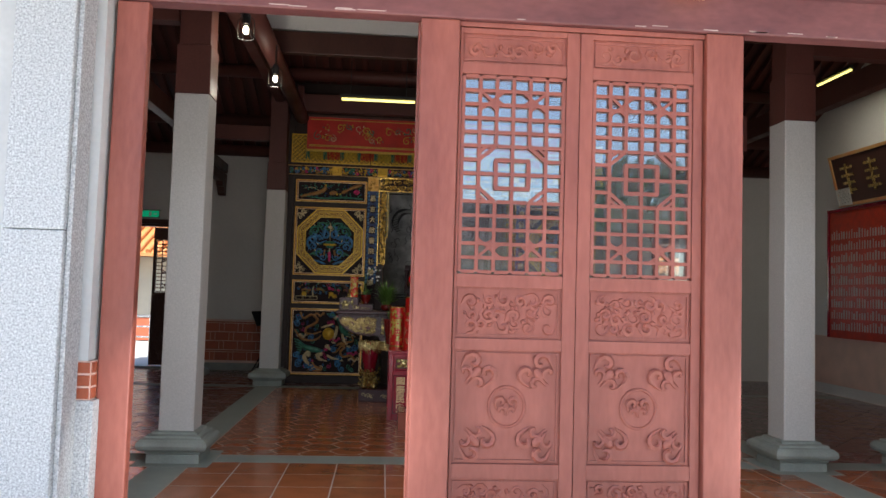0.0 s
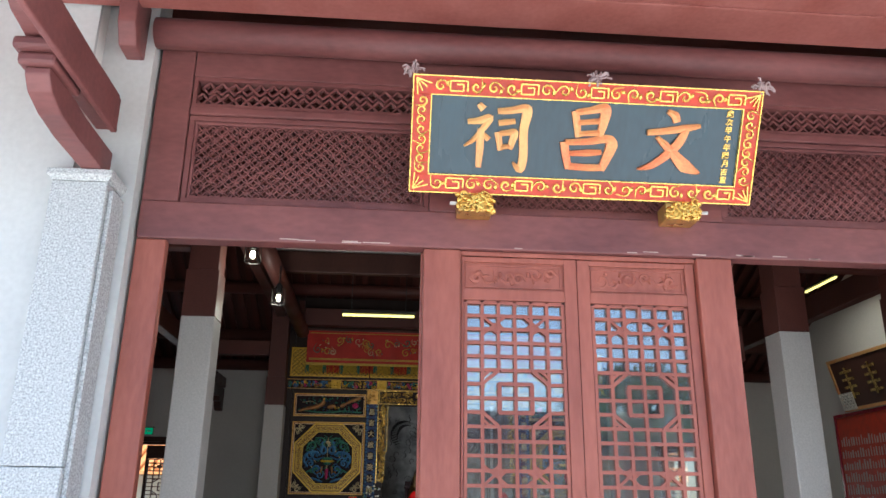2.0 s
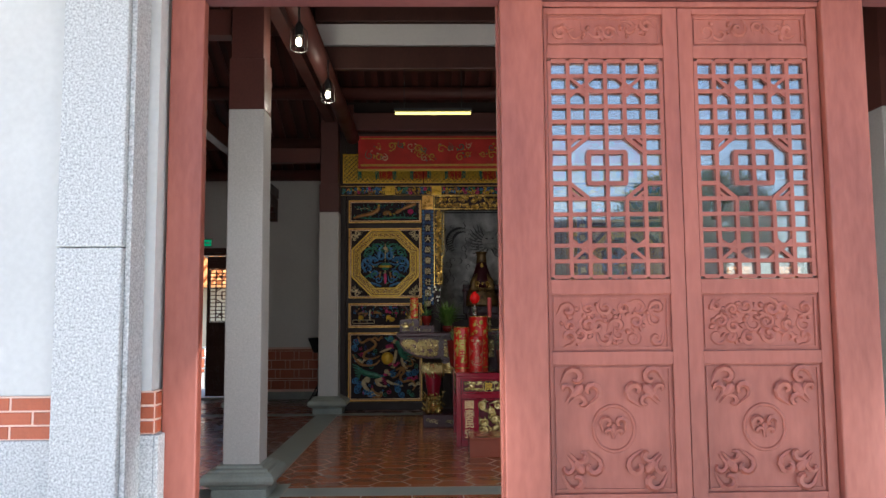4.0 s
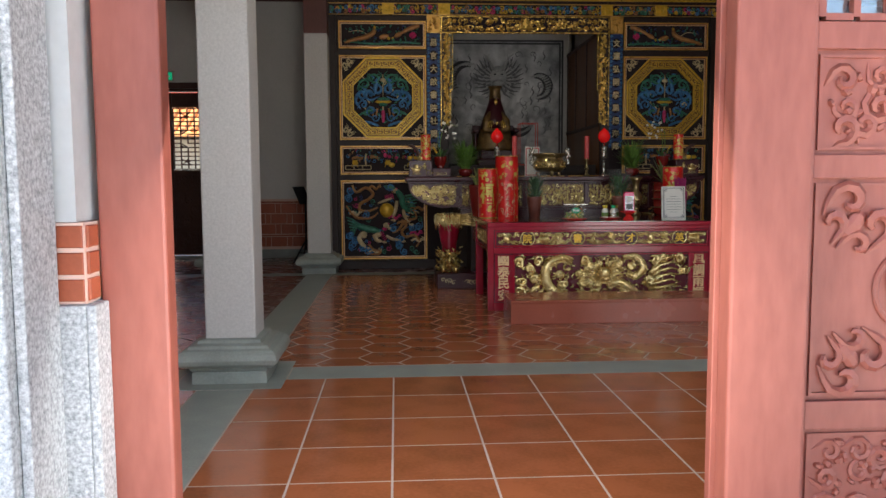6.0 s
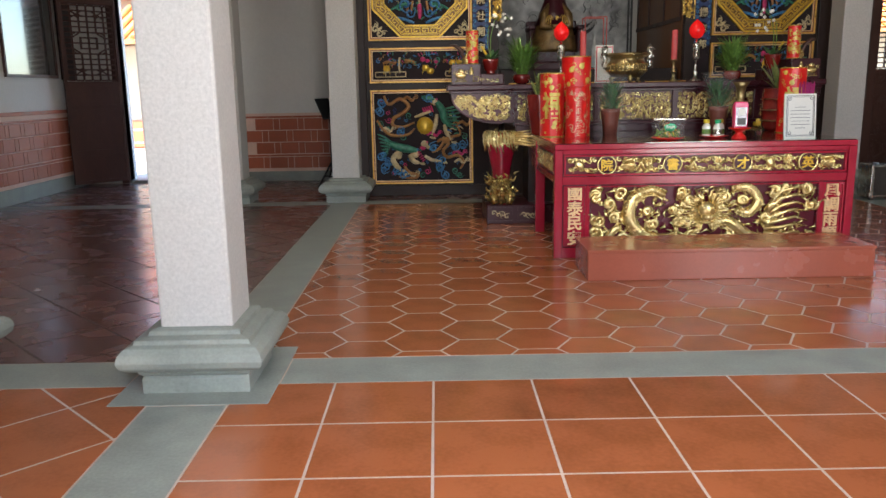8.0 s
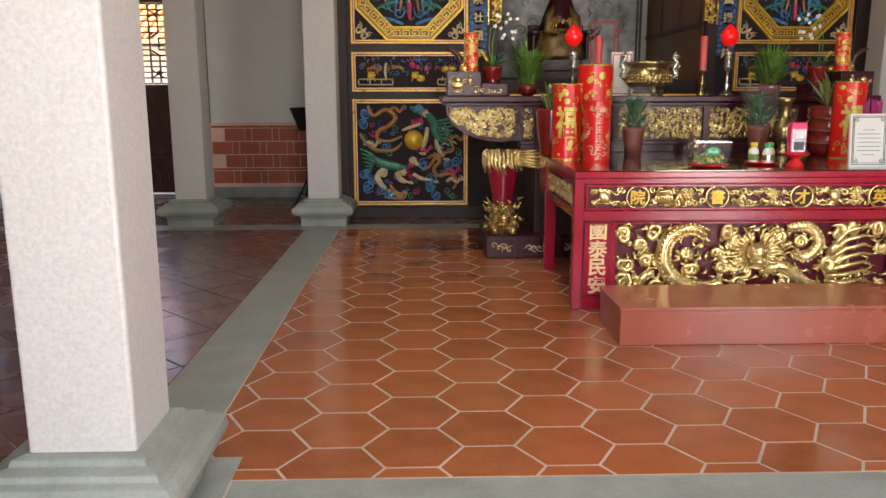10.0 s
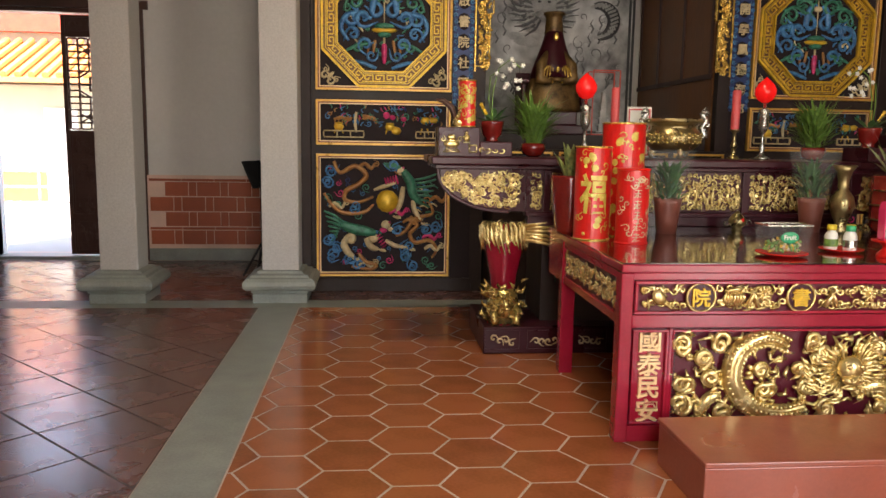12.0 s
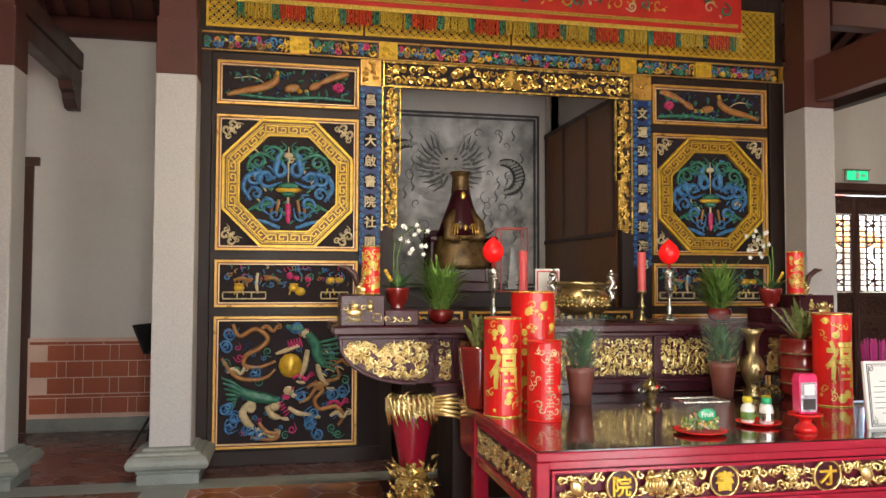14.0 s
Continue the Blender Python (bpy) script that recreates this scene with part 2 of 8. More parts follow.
def letters(body, size, depth, material, parent, at, name="character", label="", squash=1.0, bold=0.012):
    """Raised characters in the built-in font, as one mesh facing -y, centred on their place."""
    cu = bpy.data.curves.new(name, "FONT")
    cu.body, cu.size, cu.extrude, cu.bevel_depth = body, size, depth, size * 0.008
    cu.align_x, cu.align_y, cu.offset = "CENTER", "CENTER", size * bold
    tmp = new("letters_tmp", cu)
    bpy.context.view_layer.update()
    me = bpy.data.meshes.new_from_object(tmp.evaluated_get(bpy.context.evaluated_depsgraph_get()))
    bpy.data.objects.remove(tmp)
    if len(me.vertices):
        co = np.empty(len(me.vertices) * 3)
        me.vertices.foreach_get("co", co)
        co = co.reshape(-1, 3)
        mid = (co.min(0) + co.max(0)) / 2
        out = np.stack([(co[:, 0] - mid[0]) * squash, -(co[:, 2]), co[:, 1] - mid[1]], 1)
        me.vertices.foreach_set("co", out.ravel())
        me.update()
    me.materials.clear()
    me.materials.append(material)
    ob = new(name, me)
    ob.parent = parent
    ob.matrix_basis = pose(*at)
    return tagged(ob, label)


def strokes(bm, x, z, w, h, rng, th, y0, y1, mi=0):
    """One unreadable character as plain bars."""
    for k in range(3):
        zz = z + h * (k - 1) * 0.36
        bar(bm, (x - w * rng.uniform(0.3, 0.5), zz), (x + w * rng.uniform(0.3, 0.5), zz), th, y0, y1, mi)
    bar(bm, (x, z - h * 0.45), (x, z + h * 0.45), th, y0, y1 - 0.0006, mi)
    bar(bm, (x - w * 0.1, z - h * 0.1), (x - w * 0.45, z - h * 0.48), th, y0, y1 - 0.0003, mi)


def blade(bm, root, lean, az, length, width, mi=0, droop=0.6, steps=5):
    """One long leaf that arches outwards."""
    rows = []
    side = Vector((-math.sin(az), math.cos(az), 0))
    p = Vector(root)
    for i in range(steps + 1):
        t = i / steps
        w = width * math.sin(math.pi * min(0.97, 0.12 + 0.88 * t)) * 0.5 + 0.0004
        ang = lean + droop * t * t
        rows.append((bm.verts.new(p + side * w), bm.verts.new(p + Vector((0, 0, -w * 0.35))), bm.verts.new(p - side * w)))
        p = p + Vector((math.cos(az) * math.sin(ang), math.sin(az) * math.sin(ang), math.cos(ang))) * length / steps
    for a, b in zip(rows, rows[1:]):
        for k in (0, 1):
            bm.faces.new((a[k], a[k + 1], b[k + 1], b[k])).material_index = mi


def slab(bm, poly, y0, y1, mi=0):
    """A board cut to an outline of (x, z), between depths y0 and y1."""
    f = [bm.verts.new((x, y0, z)) for x, z in poly]
    g = [bm.verts.new((x, y1, z)) for x, z in poly]
    n = len(poly)
    bm.faces.new(f).material_index = mi
    bm.faces.new(g[::-1]).material_index = mi
    for k in range(n):
        bm.faces.new((f[(k + 1) % n], f[k], g[k], g[(k + 1) % n])).material_index = mi


def lattice_screen(bm, x0, x1, z0, z1, cols, rows, y0, y1, w=0.02, mi=0, big=True):
    """Door lattice: a grid of square bars with corner crosses, three octagonal openings and a square knot at the middle."""
    dx, dz = (x1 - x0) / cols, (z1 - z0) / rows

    def gap(i, j, vertical):
        if not big:
            return False
        # bars left out inside the octagon, counted in cells from the middle
        u = (i - cols / 2) if vertical else (i + 0.5 - cols / 2)
        v = (j + 0.5 - rows / 2) if vertical else (j - rows / 2)
        return (abs(u) == 1 and 1 < abs(v) < 2) if vertical else (abs(v) == 1 and 1 < abs(u) < 2)
    for i in range(cols + 1):
        for j in range(rows):
            if i in (0, cols) or not gap(i, j, True):
                x = x0 + dx * i
                box(bm, x - w / 2, x + w / 2, y0, y1, z0 + dz * j, z0 + dz * (j + 1), mi)
    for j in range(rows + 1):
        for i in range(cols):
            if j in (0, rows) or not gap(i, j, False):
                z = z0 + dz * j
                box(bm, x0 + dx * i + w / 2, x0 + dx * (i + 1) - w / 2, y0 + 0.001, y1 - 0.001, z - w / 2, z + w / 2, mi)
    cx, cz = (x0 + x1) / 2, (z0 + z1) / 2
    # octagon and knot in the middle
    a, b, c = 2 * dx, 2 * dz, 0.5
    pts = [(cx - a, cz - b * c), (cx - a, cz + b * c), (cx - a * c, cz + b), (cx + a * c, cz + b), (cx + a, cz + b * c), (cx + a, cz - b * c), (cx + a * c, cz - b), (cx - a * c, cz - b)]
    for k in range(0, 8):
        if k % 2 == 1:
            bar(bm, pts[k], pts[(k + 1) % 8], w, y0 + 0.002, y1 - 0.002, mi)
    k = dx * 1.0
    frame_bars(bm, cx - k * 1.05, cx + k * 1.05, cz - dz * 1.15, cz + dz * 1.15, w, y0 + 0.0015, y1 - 0.0015, mi)
    for su in (-1, 1):
        for sv in (-1, 1):
            P = lambda u, v: (cx + su * dx * u, cz + sv * dz * v)
            bar(bm, P(2, 6), P(1, 5), w * 0.8, y0 + 0.003, y1 - 0.003, mi)
            bar(bm, P(2.05, 4.55), P(0.55, 6), w * 0.8, y0 + 0.004, y1 - 0.004, mi)
            bar(bm, P(1, 4.6), P(1.4, 5), w * 0.7, y0 + 0.005, y1 - 0.005, mi)
            bar(bm, P(0.6, 5), P(1, 5.4), w * 0.7, y0 + 0.005, y1 - 0.005, mi)
            bar(bm, P(2, 1.5), P(1.5, 2), w * 0.8, y0 + 0.003, y1 - 0.003, mi)


def coin_lattice(bm, x0, x1, z0, z1, pitch, y0, y1, w=0.012, mi=0):
    """Interlocking circles: pairs of shallow arcs along both diagonals of a square grid."""
    nx, nz = max(1, round((x1 - x0) / pitch)) * 2, max(1, round((z1 - z0) / pitch)) * 2
    px, pz = (x1 - x0) / nx, (z1 - z0) / nz
    for i in range(nx):
        for j in range(nz):
            a = (x0 + px * i, z0 + pz * (j + (i + j) % 2))
            b = (x0 + px * (i + 1), z0 + pz * (j + (i + j + 1) % 2))
            d = Vector((b[0] - a[0], b[1] - a[1]))
            nrm = Vector((-d.y, d.x)) * 0.2
            m = ((a[0] + b[0]) / 2, (a[1] + b[1]) / 2)
            for sgn in (-1, 1):
                y = y0 + 0.0006 * (sgn > 0) + 0.0003 * (i % 2)
                p1 = (a[0] + d.x * 0.25 + nrm.x * sgn * 0.75, a[1] + d.y * 0.25 + nrm.y * sgn * 0.75)
                p2 = (m[0] + nrm.x * sgn, m[1] + nrm.y * sgn)
                p3 = (a[0] + d.x * 0.75 + nrm.x * sgn * 0.75, a[1] + d.y * 0.75 + nrm.y * sgn * 0.75)
                for u, v in ((a, p1), (p1, p2), (p2, p3), (p3, b)):
                    bar(bm, u, v, w, y, y1, mi)


def brush(bm, pts, widths, size, y0, y1, mi=0):
    """One brush stroke: a smooth ribbon of changing width with a raised ridge, in a unit square."""
    P = [Vector(p) for p in pts]
    path, wid = [], []
    n = len(P)
    for i in range(n - 1):
        p0, p1, p2, p3 = P[max(0, i - 1)], P[i], P[i + 1], P[min(n - 1, i + 2)]
        for k in range(6):
            t = k / 6
            path.append(0.5 * ((2 * p1) + (p2 - p0) * t + (2 * p0 - 5 * p1 + 4 * p2 - p3) * t * t + (3 * p1 - p0 - 3 * p2 + p3) * t ** 3))
            wid.append(1.3 * (widths[i] * (1 - t) + widths[i + 1] * t))
    path.append(P[-1])
    wid.append(1.3 * widths[-1])
    rows = []
    for i, p in enumerate(path):
        d = (path[min(i + 1, len(path) - 1)] - path[max(i - 1, 0)])
        d = d.normalized() if d.length > 1e-6 else Vector((1, 0))
        nn = Vector((-d.y, d.x)) * wid[i] / 2
        a, b = p + nn, p - nn
        rows.append([bm.verts.new((q.x * size, y, q.y * size)) for q, y in ((a, y1), (a, y0 + (y1 - y0) * 0.3), (p, y0), (b, y0 + (y1 - y0) * 0.3), (b, y1))])
    for a, b in zip(rows, rows[1:]):
        for k in range(4):
            bm.faces.new((a[k], a[k + 1], b[k + 1], b[k])).material_index = mi
    bm.faces.new(rows[0][::-1]).material_index = mi
    bm.faces.new(rows[-1]).material_index = mi


MID = 1.19          # the hall's middle line

# ---- floor ----
structure("floor", boxes((-7.2, 9.6, 4.2, 17.2, -0.3, -0.001)), GROUT, label="pale grouted floor bed under terracotta tiles")
for nm, rows in {"floor_strip": ((-6.3, -2.32, 7.75, 8.1), (-1.58, 3.96, 7.75, 8.1), (4.7, 8.68, 7.75, 8.1), (-6.3, 8.68, 13.7, 14.02)), "floor_strip_side": ((-2.13, -1.77, 8.3, 13.696), (4.2, 4.56, 8.3, 13.696), (-2.13, -1.77, 4.95, 7.5), (4.2, 4.56, 4.95, 7.5))}.items():
    for r in rows:
        structure(nm, boxes((*r, -0.05, 0.0)), GREEN_STONE, 0.004, label="worn grey-green stone border strip in the tiled floor")
for x in (-1.95, 4.38):
    structure("column_footing", boxes((x - 0.365, x + 0.365, 7.504, 8.296, -0.05, 0.002)), GREEN_STONE, 0.004, label="square grey-green stone slab under a column")

# Darkened beds: the aisle joints carry the reflection's dark tone as colour.
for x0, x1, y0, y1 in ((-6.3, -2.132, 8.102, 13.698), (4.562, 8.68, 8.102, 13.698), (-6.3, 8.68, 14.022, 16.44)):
    structure("floor_aisle_bed", boxes((x0, x1, y0, y1, -0.01, -0.0005)), GROUT_SHADED, label="aisle grout bed darkened for the floor's reflections")

# ---- hall shell ----
WB = 16.5
structure("wall_left", boxes((-6.65, -6.35, 4.9, 17.1, 0, 7.6)), PLASTER, label="white plastered side wall")
structure("wall_right", boxes((8.73, 9.03, 4.9, 17.1, 0, 7.6)), PLASTER, label="white plastered side wall")
structure("wall_back", boxes((-6.35, -5.67, WB, 16.8, 0, 4.7), (-5.67, -3.95, WB, 16.8, 3.0, 4.7), (-3.95, -0.05, WB, 16.8, 0, 4.7), (2.43, 5.99, WB, 16.8, 0, 4.7), (5.99, 7.71, WB, 16.8, 3.0, 4.7), (7.71, 8.73, WB, 16.8, 0, 4.7)), PLASTER, label="white plastered back wall")
structure("wall_niche", boxes((-0.15, 2.53, 17.05, 17.2, 0, 4.7), (-0.15, -0.05, 14.57, 17.05, 0, 4.7), (2.43, 2.53, 14.57, 17.05, 0, 4.7)), PLASTER, label="white plastered walls of the altar niche")
structure("ceiling_niche", boxes((-0.15, 2.53, 14.57, 17.2, 4.7, 4.8)), PLASTER, label="white ceiling of the altar niche")
structure("wall_front_left", boxes((-6.35, -2.04, 4.52, 4.9, 0, 5.6)), PLASTER, label="white plastered front wall")
structure("wall_front_right", boxes((4.42, 8.73, 4.52, 4.9, 0, 5.6)), PLASTER, label="white plastered front wall")

# roof of two slopes: boards, rafters and purlins
RZ = lambda y: 7.6 - (10.1 - y) * 0.345 if y < 10.1 else 7.6 - (y - 10.1) * 0.458
bm = bmesh.new()
for s, y1 in ((-1, 1.4), (1, 17.2)):
    y0 = 10.1
    v = [bm.verts.new(p) for p in ((-6.7, y0, RZ(y0) + 0.16), (9.1, y0, RZ(y0) + 0.16), (9.1, y1, RZ(y1) + 0.16), (-6.7, y1, RZ(y1) + 0.16), (-6.7, y0, RZ(y0) + 0.3), (9.1, y0, RZ(y0) + 0.3), (9.1, y1, RZ(y1) + 0.3), (-6.7, y1, RZ(y1) + 0.3))]
    for q in ((0, 1, 2, 3), (7, 6, 5, 4), (0, 4, 5, 1), (1, 5, 6, 2), (2, 6, 7, 3), (3, 7, 4, 0)):
        bm.faces.new([v[i] for i in q])
structure("ceiling", bm, DARK_WOOD, label="dark boarded underside of the tiled roof")
bm = bmesh.new()
for i in range(64):
    x = -6.5 + i * 0.24
    for y0, y1 in ((10.1, 1.5), (10.1, 17.1)):
        for sx in (0,):
            p = [(x, y0, RZ(y0) + 0.06), (x + 0.11, y0, RZ(y0) + 0.06), (x + 0.11, y1, RZ(y1) + 0.06), (x, y1, RZ(y1) + 0.06)]
            lo = [bm.verts.new(q) for q in p]
            hi = [bm.verts.new((a, b, c + 0.098)) for a, b, c in p]
            bm.faces.new(lo), bm.faces.new(hi[::-1])
            for k in range(4):
                bm.faces.new((lo[(k + 1) % 4], lo[k], hi[k], hi[(k + 1) % 4]))
rafters = structure("ceiling_rafters", bm, ROOF_WOOD, label="red-brown rafters under the dark roof boards")
for y in (2.2, 6.2, 7.9, 9.0, 10.1, 11.4, 12.7, 14.14, 15.5, 16.46):
    z = RZ(y) - 0.07
    bm = bmesh.new()
    tube(bm, [(-6.4, y, z), (8.75, y, z)], 0.12, 14)
    structure("ceiling_purlin", bm, ROOF_WOOD, smooth=True, label="round red-brown purlin carrying the rafters")


def column(x, y, ztop, label, side=1):
    c = thing("stone_column", (x, y, 0), label, "column", "columns of the hall")
    part("shaft", boxes((-0.17, 0.17, -0.17, 0.17, 0.29, ztop)), COLUMN, c, bevel=0.012, label="white speckled granite shaft")
    bm = bmesh.new()
    square_stack(bm, ((0.25, 0), (0.25, 0.075), (0.243, 0.085), (0.262, 0.1), (0.262, 0.118), (0.3, 0.124), (0.325, 0.145), (0.335, 0.175), (0.325, 0.21), (0.3, 0.235), (0.27, 0.243), (0.262, 0.262), (0.215, 0.272), (0.21, 0.292), (0.178, 0.3)))
    part("base", bm, GREEN_STONE, c, bevel=0.004, label="moulded grey-green stone base")
    top = RZ(y) - 0.16
    part("timber_post", boxes((-0.17, 0.17, -0.17, 0.17, ztop, ztop + 0.5), (-0.155, 0.155, -0.155, 0.155, ztop + 0.5, top)), ROOF_WOOD, c, bevel=0.008, label="red-brown timber post spliced on the stone")
    return c


LAB = "square white granite column on a moulded grey-green stone base"
for x, y, z in ((-1.95, 7.9, 3.64), (4.38, 7.9, 3.66), (-1.96, 14.14, 3.5), (4.33, 14.14, 3.5), (-3.42, 14.14, 3.5), (5.8, 14.14, 3.5), (-3.42, 7.9, 3.64), (5.8, 7.9, 3.64)):
    column(x, y, z, LAB)


def beam(name, r, material, label, bevel=0.01):
    b = thing(name, (r[0], r[2], r[4]), label, "beam", "roof beams")
    part("timber", boxes((0, r[1] - r[0], 0, r[3] - r[2], 0, r[5] - r[4])), material, b, bevel=bevel)
    return b


for y in (7.9, 14.14):
    beam("tie_beam", (-1.78, 4.21, y - 0.09, y + 0.09, 4.98, 5.3), ROOF_WOOD, "red-brown timber tie beam between two columns")
    beam("tie_beam", (-3.25, -2.13, y - 0.09, y + 0.09, 4.4, 4.66), ROOF_WOOD, "red-brown timber tie beam in the side aisle")
    beam("tie_beam", (4.56, 5.63, y - 0.09, y + 0.09, 4.4, 4.66), ROOF_WOOD, "red-brown timber tie beam in the side aisle")
for x in (-1.95, 4.38):
    beam("cross_beam", (x - 0.08, x + 0.08, 8.08, 13.96, 5.1, 5.4), ROOF_WOOD, "red-brown timber cross beam from the front to the back column")
beam("cross_beam", (4.27, 4.41, 9.0, 13.96, 3.56, 4.0), ROOF_WOOD, "deep red-brown timber beam beside a stone column")
for x, s in ((-3.42, -1), (5.8, 1)):
    for y0, y1 in ((14.32, 16.48),):
        b = thing("bracket_beam", (x, y0, 3.7), "dark timber beam with a carved bracket under its end", "beam", "aisle bracket beams")
        part("beam", boxes((-0.09, 0.09, 0, y1 - y0, 0.42, 0.62), (-0.075, 0.075, 0, y1 - y0, 0.2, 0.4)), DARK_WOOD, b, bevel=0.012)
        bm = bmesh.new()
        poly = [(0.0, 0.2), (-0.42, 0.2), (-0.36, 0.12), (-0.26, 0.1), (-0.24, 0.02), (-0.16, -0.02), (-0.14, -0.06), (0, -0.06)]
        f = [bm.verts.new((-0.07, y1 - y0 + a, c)) for a, c in poly]
        g = [bm.verts.new((0.07, y1 - y0 + a, c)) for a, c in poly]
        bm.faces.new(f), bm.faces.new(g[::-1])
        for k in range(len(poly)):
            kk = (k + 1) % len(poly)
            bm.faces.new((f[kk], f[k], g[k], g[kk]))
        part("bracket", bm, DARK_WOOD, b, "scalloped dark timber bracket", bevel=0.006)
    beam("aisle_beam", (x - 0.08, x + 0.08, 8.08, 13.96, 4.3, 4.6), DARK_WOOD, "dark timber beam along the side aisle")
for x in (-1.58, 3.98):
    b = thing("round_beam", (x, 8.0, 4.9), "round dark red roof beam along the hall", "beam", "round beams")
    bm = bmesh.new()
    tube(bm, [(0, -0.2, 0), (0, 6.3, 0)], 0.12, 16)
    part("log", bm, ROOF_WOOD, b, smooth=True)
    part("hanger", boxes((-0.05, 0.05, 0.02, 0.12, 0.1, 0.5), (-0.05, 0.05, 5.9, 6.0, 0.1, 0.5)), ROOF_WOOD, b)
structure("wall_gable_strip", boxes((-1.78, 4.2, 11.0, 11.08, 5.45, 5.75)), PLASTER, label="white plaster band under the ridge")
beam("ridge_tie", (-1.78, 4.2, 10.98, 11.1, 5.1, 5.42), DARK_WOOD, "dark timber rail under the plaster band")
beam("ridge_tie", (-1.78, 4.2, 10.98, 11.1, 5.78, 6.0), DARK_WOOD, "dark timber rail over the plaster band")

# ---- lamps of the hall ----
TUBE = mat("yellow_tube_glow", (0.9, 0.85, 0.4), 0.4, emit=(1.0, 0.8, 0.2), power=1.0, bump=0)
BULB = mat("warm_bulb_glow", (1, 0.9, 0.7), 0.4, emit=(1.0, 0.82, 0.55), power=5.0, bump=0)
METAL = mat("dark_metal", (0.06, 0.06, 0.06), 0.4, metal=0.7)
BRASS = mat("aged_brass", (0.38, 0.29, 0.13), 0.3, metal=0.9, vary=0.35, scale=14, grain=90)
for x, y, z, ln, rz in ((-0.14, 11.0, 4.47, 1.05, 0), (7.63, 12.5, 5.62, 1.0, 90)):
    t = thing("fluorescent_lamp", (x, y, z), "slim yellow-glowing tube lamp hanging under the roof", "lamp", "tube lamps", rz)
    bm = bmesh.new()
    tube(bm, [(-ln / 2, 0, 0), (ln / 2, 0, 0)], 0.02, 8)
    part("tube", bm, TUBE, t, "glowing yellow tube")
    part("housing", boxes((-ln / 2 - 0.02, ln / 2 + 0.02, -0.03, 0.03, 0.03, 0.07)), METAL, t)
    top = (RZ(y) if abs(rz) > 1 else 5.2) - z
    for q in (-0.4, 0.4):
        bm = bmesh.new()
        tube(bm, [(q, 0, 0.07), (q, 0, top)], 0.006, 5)
        part("rod", bm, METAL, t)
for x, y, z in ((-1.5, 8.0, 4.4), (-1.45, 9.85, 4.4)):
    t = thing("caged_lamp", (x, y, z), "small glowing bulb in a wire cage under a round beam", "lamp", "caged lamps")
    bm = bmesh.new()
    blob(bm, (0, 0, 0), (0.034, 0.034, 0.046), 0, 12, 8)
    part("bulb", bm, BULB, t, smooth=True)
    bm = bmesh.new()
    lathe(bm, ((0.04, 0.06), (0.045, 0.16), (0.02, 0.2)), 10)
    part("socket", bm, METAL, t)
    bm = bmesh.new()
    tube(bm, [(0, 0, 0.18), (0, 0, 0.44)], 0.012, 6)
    part("rod", bm, METAL, t)
    bm = bmesh.new()
    tube(bm, [(0.085 * math.cos(TAU * k / 14), 0.085 * math.sin(TAU * k / 14), -0.08) for k in range(14)], 0.005, 4, closed=True)
    part("cage_ring", bm, METAL, t)
    for k in range(6):
        a = TAU * k / 6
        bm = bmesh.new()
        tube(bm, [(0.03 * math.cos(a), 0.03 * math.sin(a), 0.16), (0.085 * math.cos(a), 0.085 * math.sin(a), 0.1), (0.085 * math.cos(a), 0.085 * math.sin(a), -0.08)], 0.004, 4)
        part("cage_wire", bm, METAL, t)
for i, (x, y, z, w) in enumerate(((-0.14, 11.0, 4.42, 7), (7.63, 12.5, 5.55, 7))):
    al = new("tube_light", bpy.data.lights.new("tube_light", "AREA"))
    al.data.shape, al.data.size, al.data.size_y, al.data.energy, al.data.color = "RECTANGLE", 1.0, 0.05, w, (1.0, 0.9, 0.72)
    al.matrix_world = pose(x, y, z, 0, 0, 90 if i else 0)
for a, b in ((-1.5, 0.16), (2.39, 3.88)):
    day = new("open_bay_daylight", bpy.data.lights.new("open_bay_daylight", "AREA"))
    day.data.shape, day.data.size, day.data.size_y, day.data.energy, day.data.color = "RECTANGLE", b - a - 0.04, 3.3, 17, (1.0, 0.97, 0.93)
    day.matrix_world = look(((a + b) / 2, 4.9, 1.8), ((a + b) / 2, 7.4, 0.6))
for x, y, w in ((-1.5, 8.0, 2.5), (-1.45, 9.85, 6)):
    hall = new("hall_lamp_light", bpy.data.lights.new("hall_lamp_light", "POINT"))
    hall.data.energy, hall.data.color, hall.data.shadow_soft_size = w, (1.0, 0.87, 0.68), 0.06
    hall.location = (x, y, 4.2)
# ---- facade ----
GOLD_BRIGHT = mat("bright_gold_leaf", (0.86, 0.55, 0.13), 0.26, metal=0.65, vary=0.2, scale=14, grain=120)
GOLD_WORN = mat("worn_gold_with_red", (0.85, 0.56, 0.2), 0.36, metal=0.3, vary=0.1, scale=3.4, grain=60, color2=(0.8, 0.3, 0.12))
GOLD_RUBBED = mat("red_rubbed_gold", (0.85, 0.5, 0.17), 0.36, metal=0.25, vary=0.1, scale=3.0, grain=60, color2=(0.8, 0.16, 0.08))
SIGN_BLUE = mat("slate_blue_sign_paint", (0.022, 0.05, 0.068), 0.25, vary=0.25, scale=3, grain=30, stretch=(1, 1, 0.3), coat=0.3)
SIGN_RED = mat("vermilion_paint", (0.5, 0.045, 0.02), 0.4, vary=0.25, scale=8)
GLASS = mat("door_glass", (0.6, 0.7, 0.72), 0.03, vary=0.02, bump=0.0)
GLASS.node_tree.nodes["Principled BSDF"].inputs["Transmission Weight"].default_value = 0.92
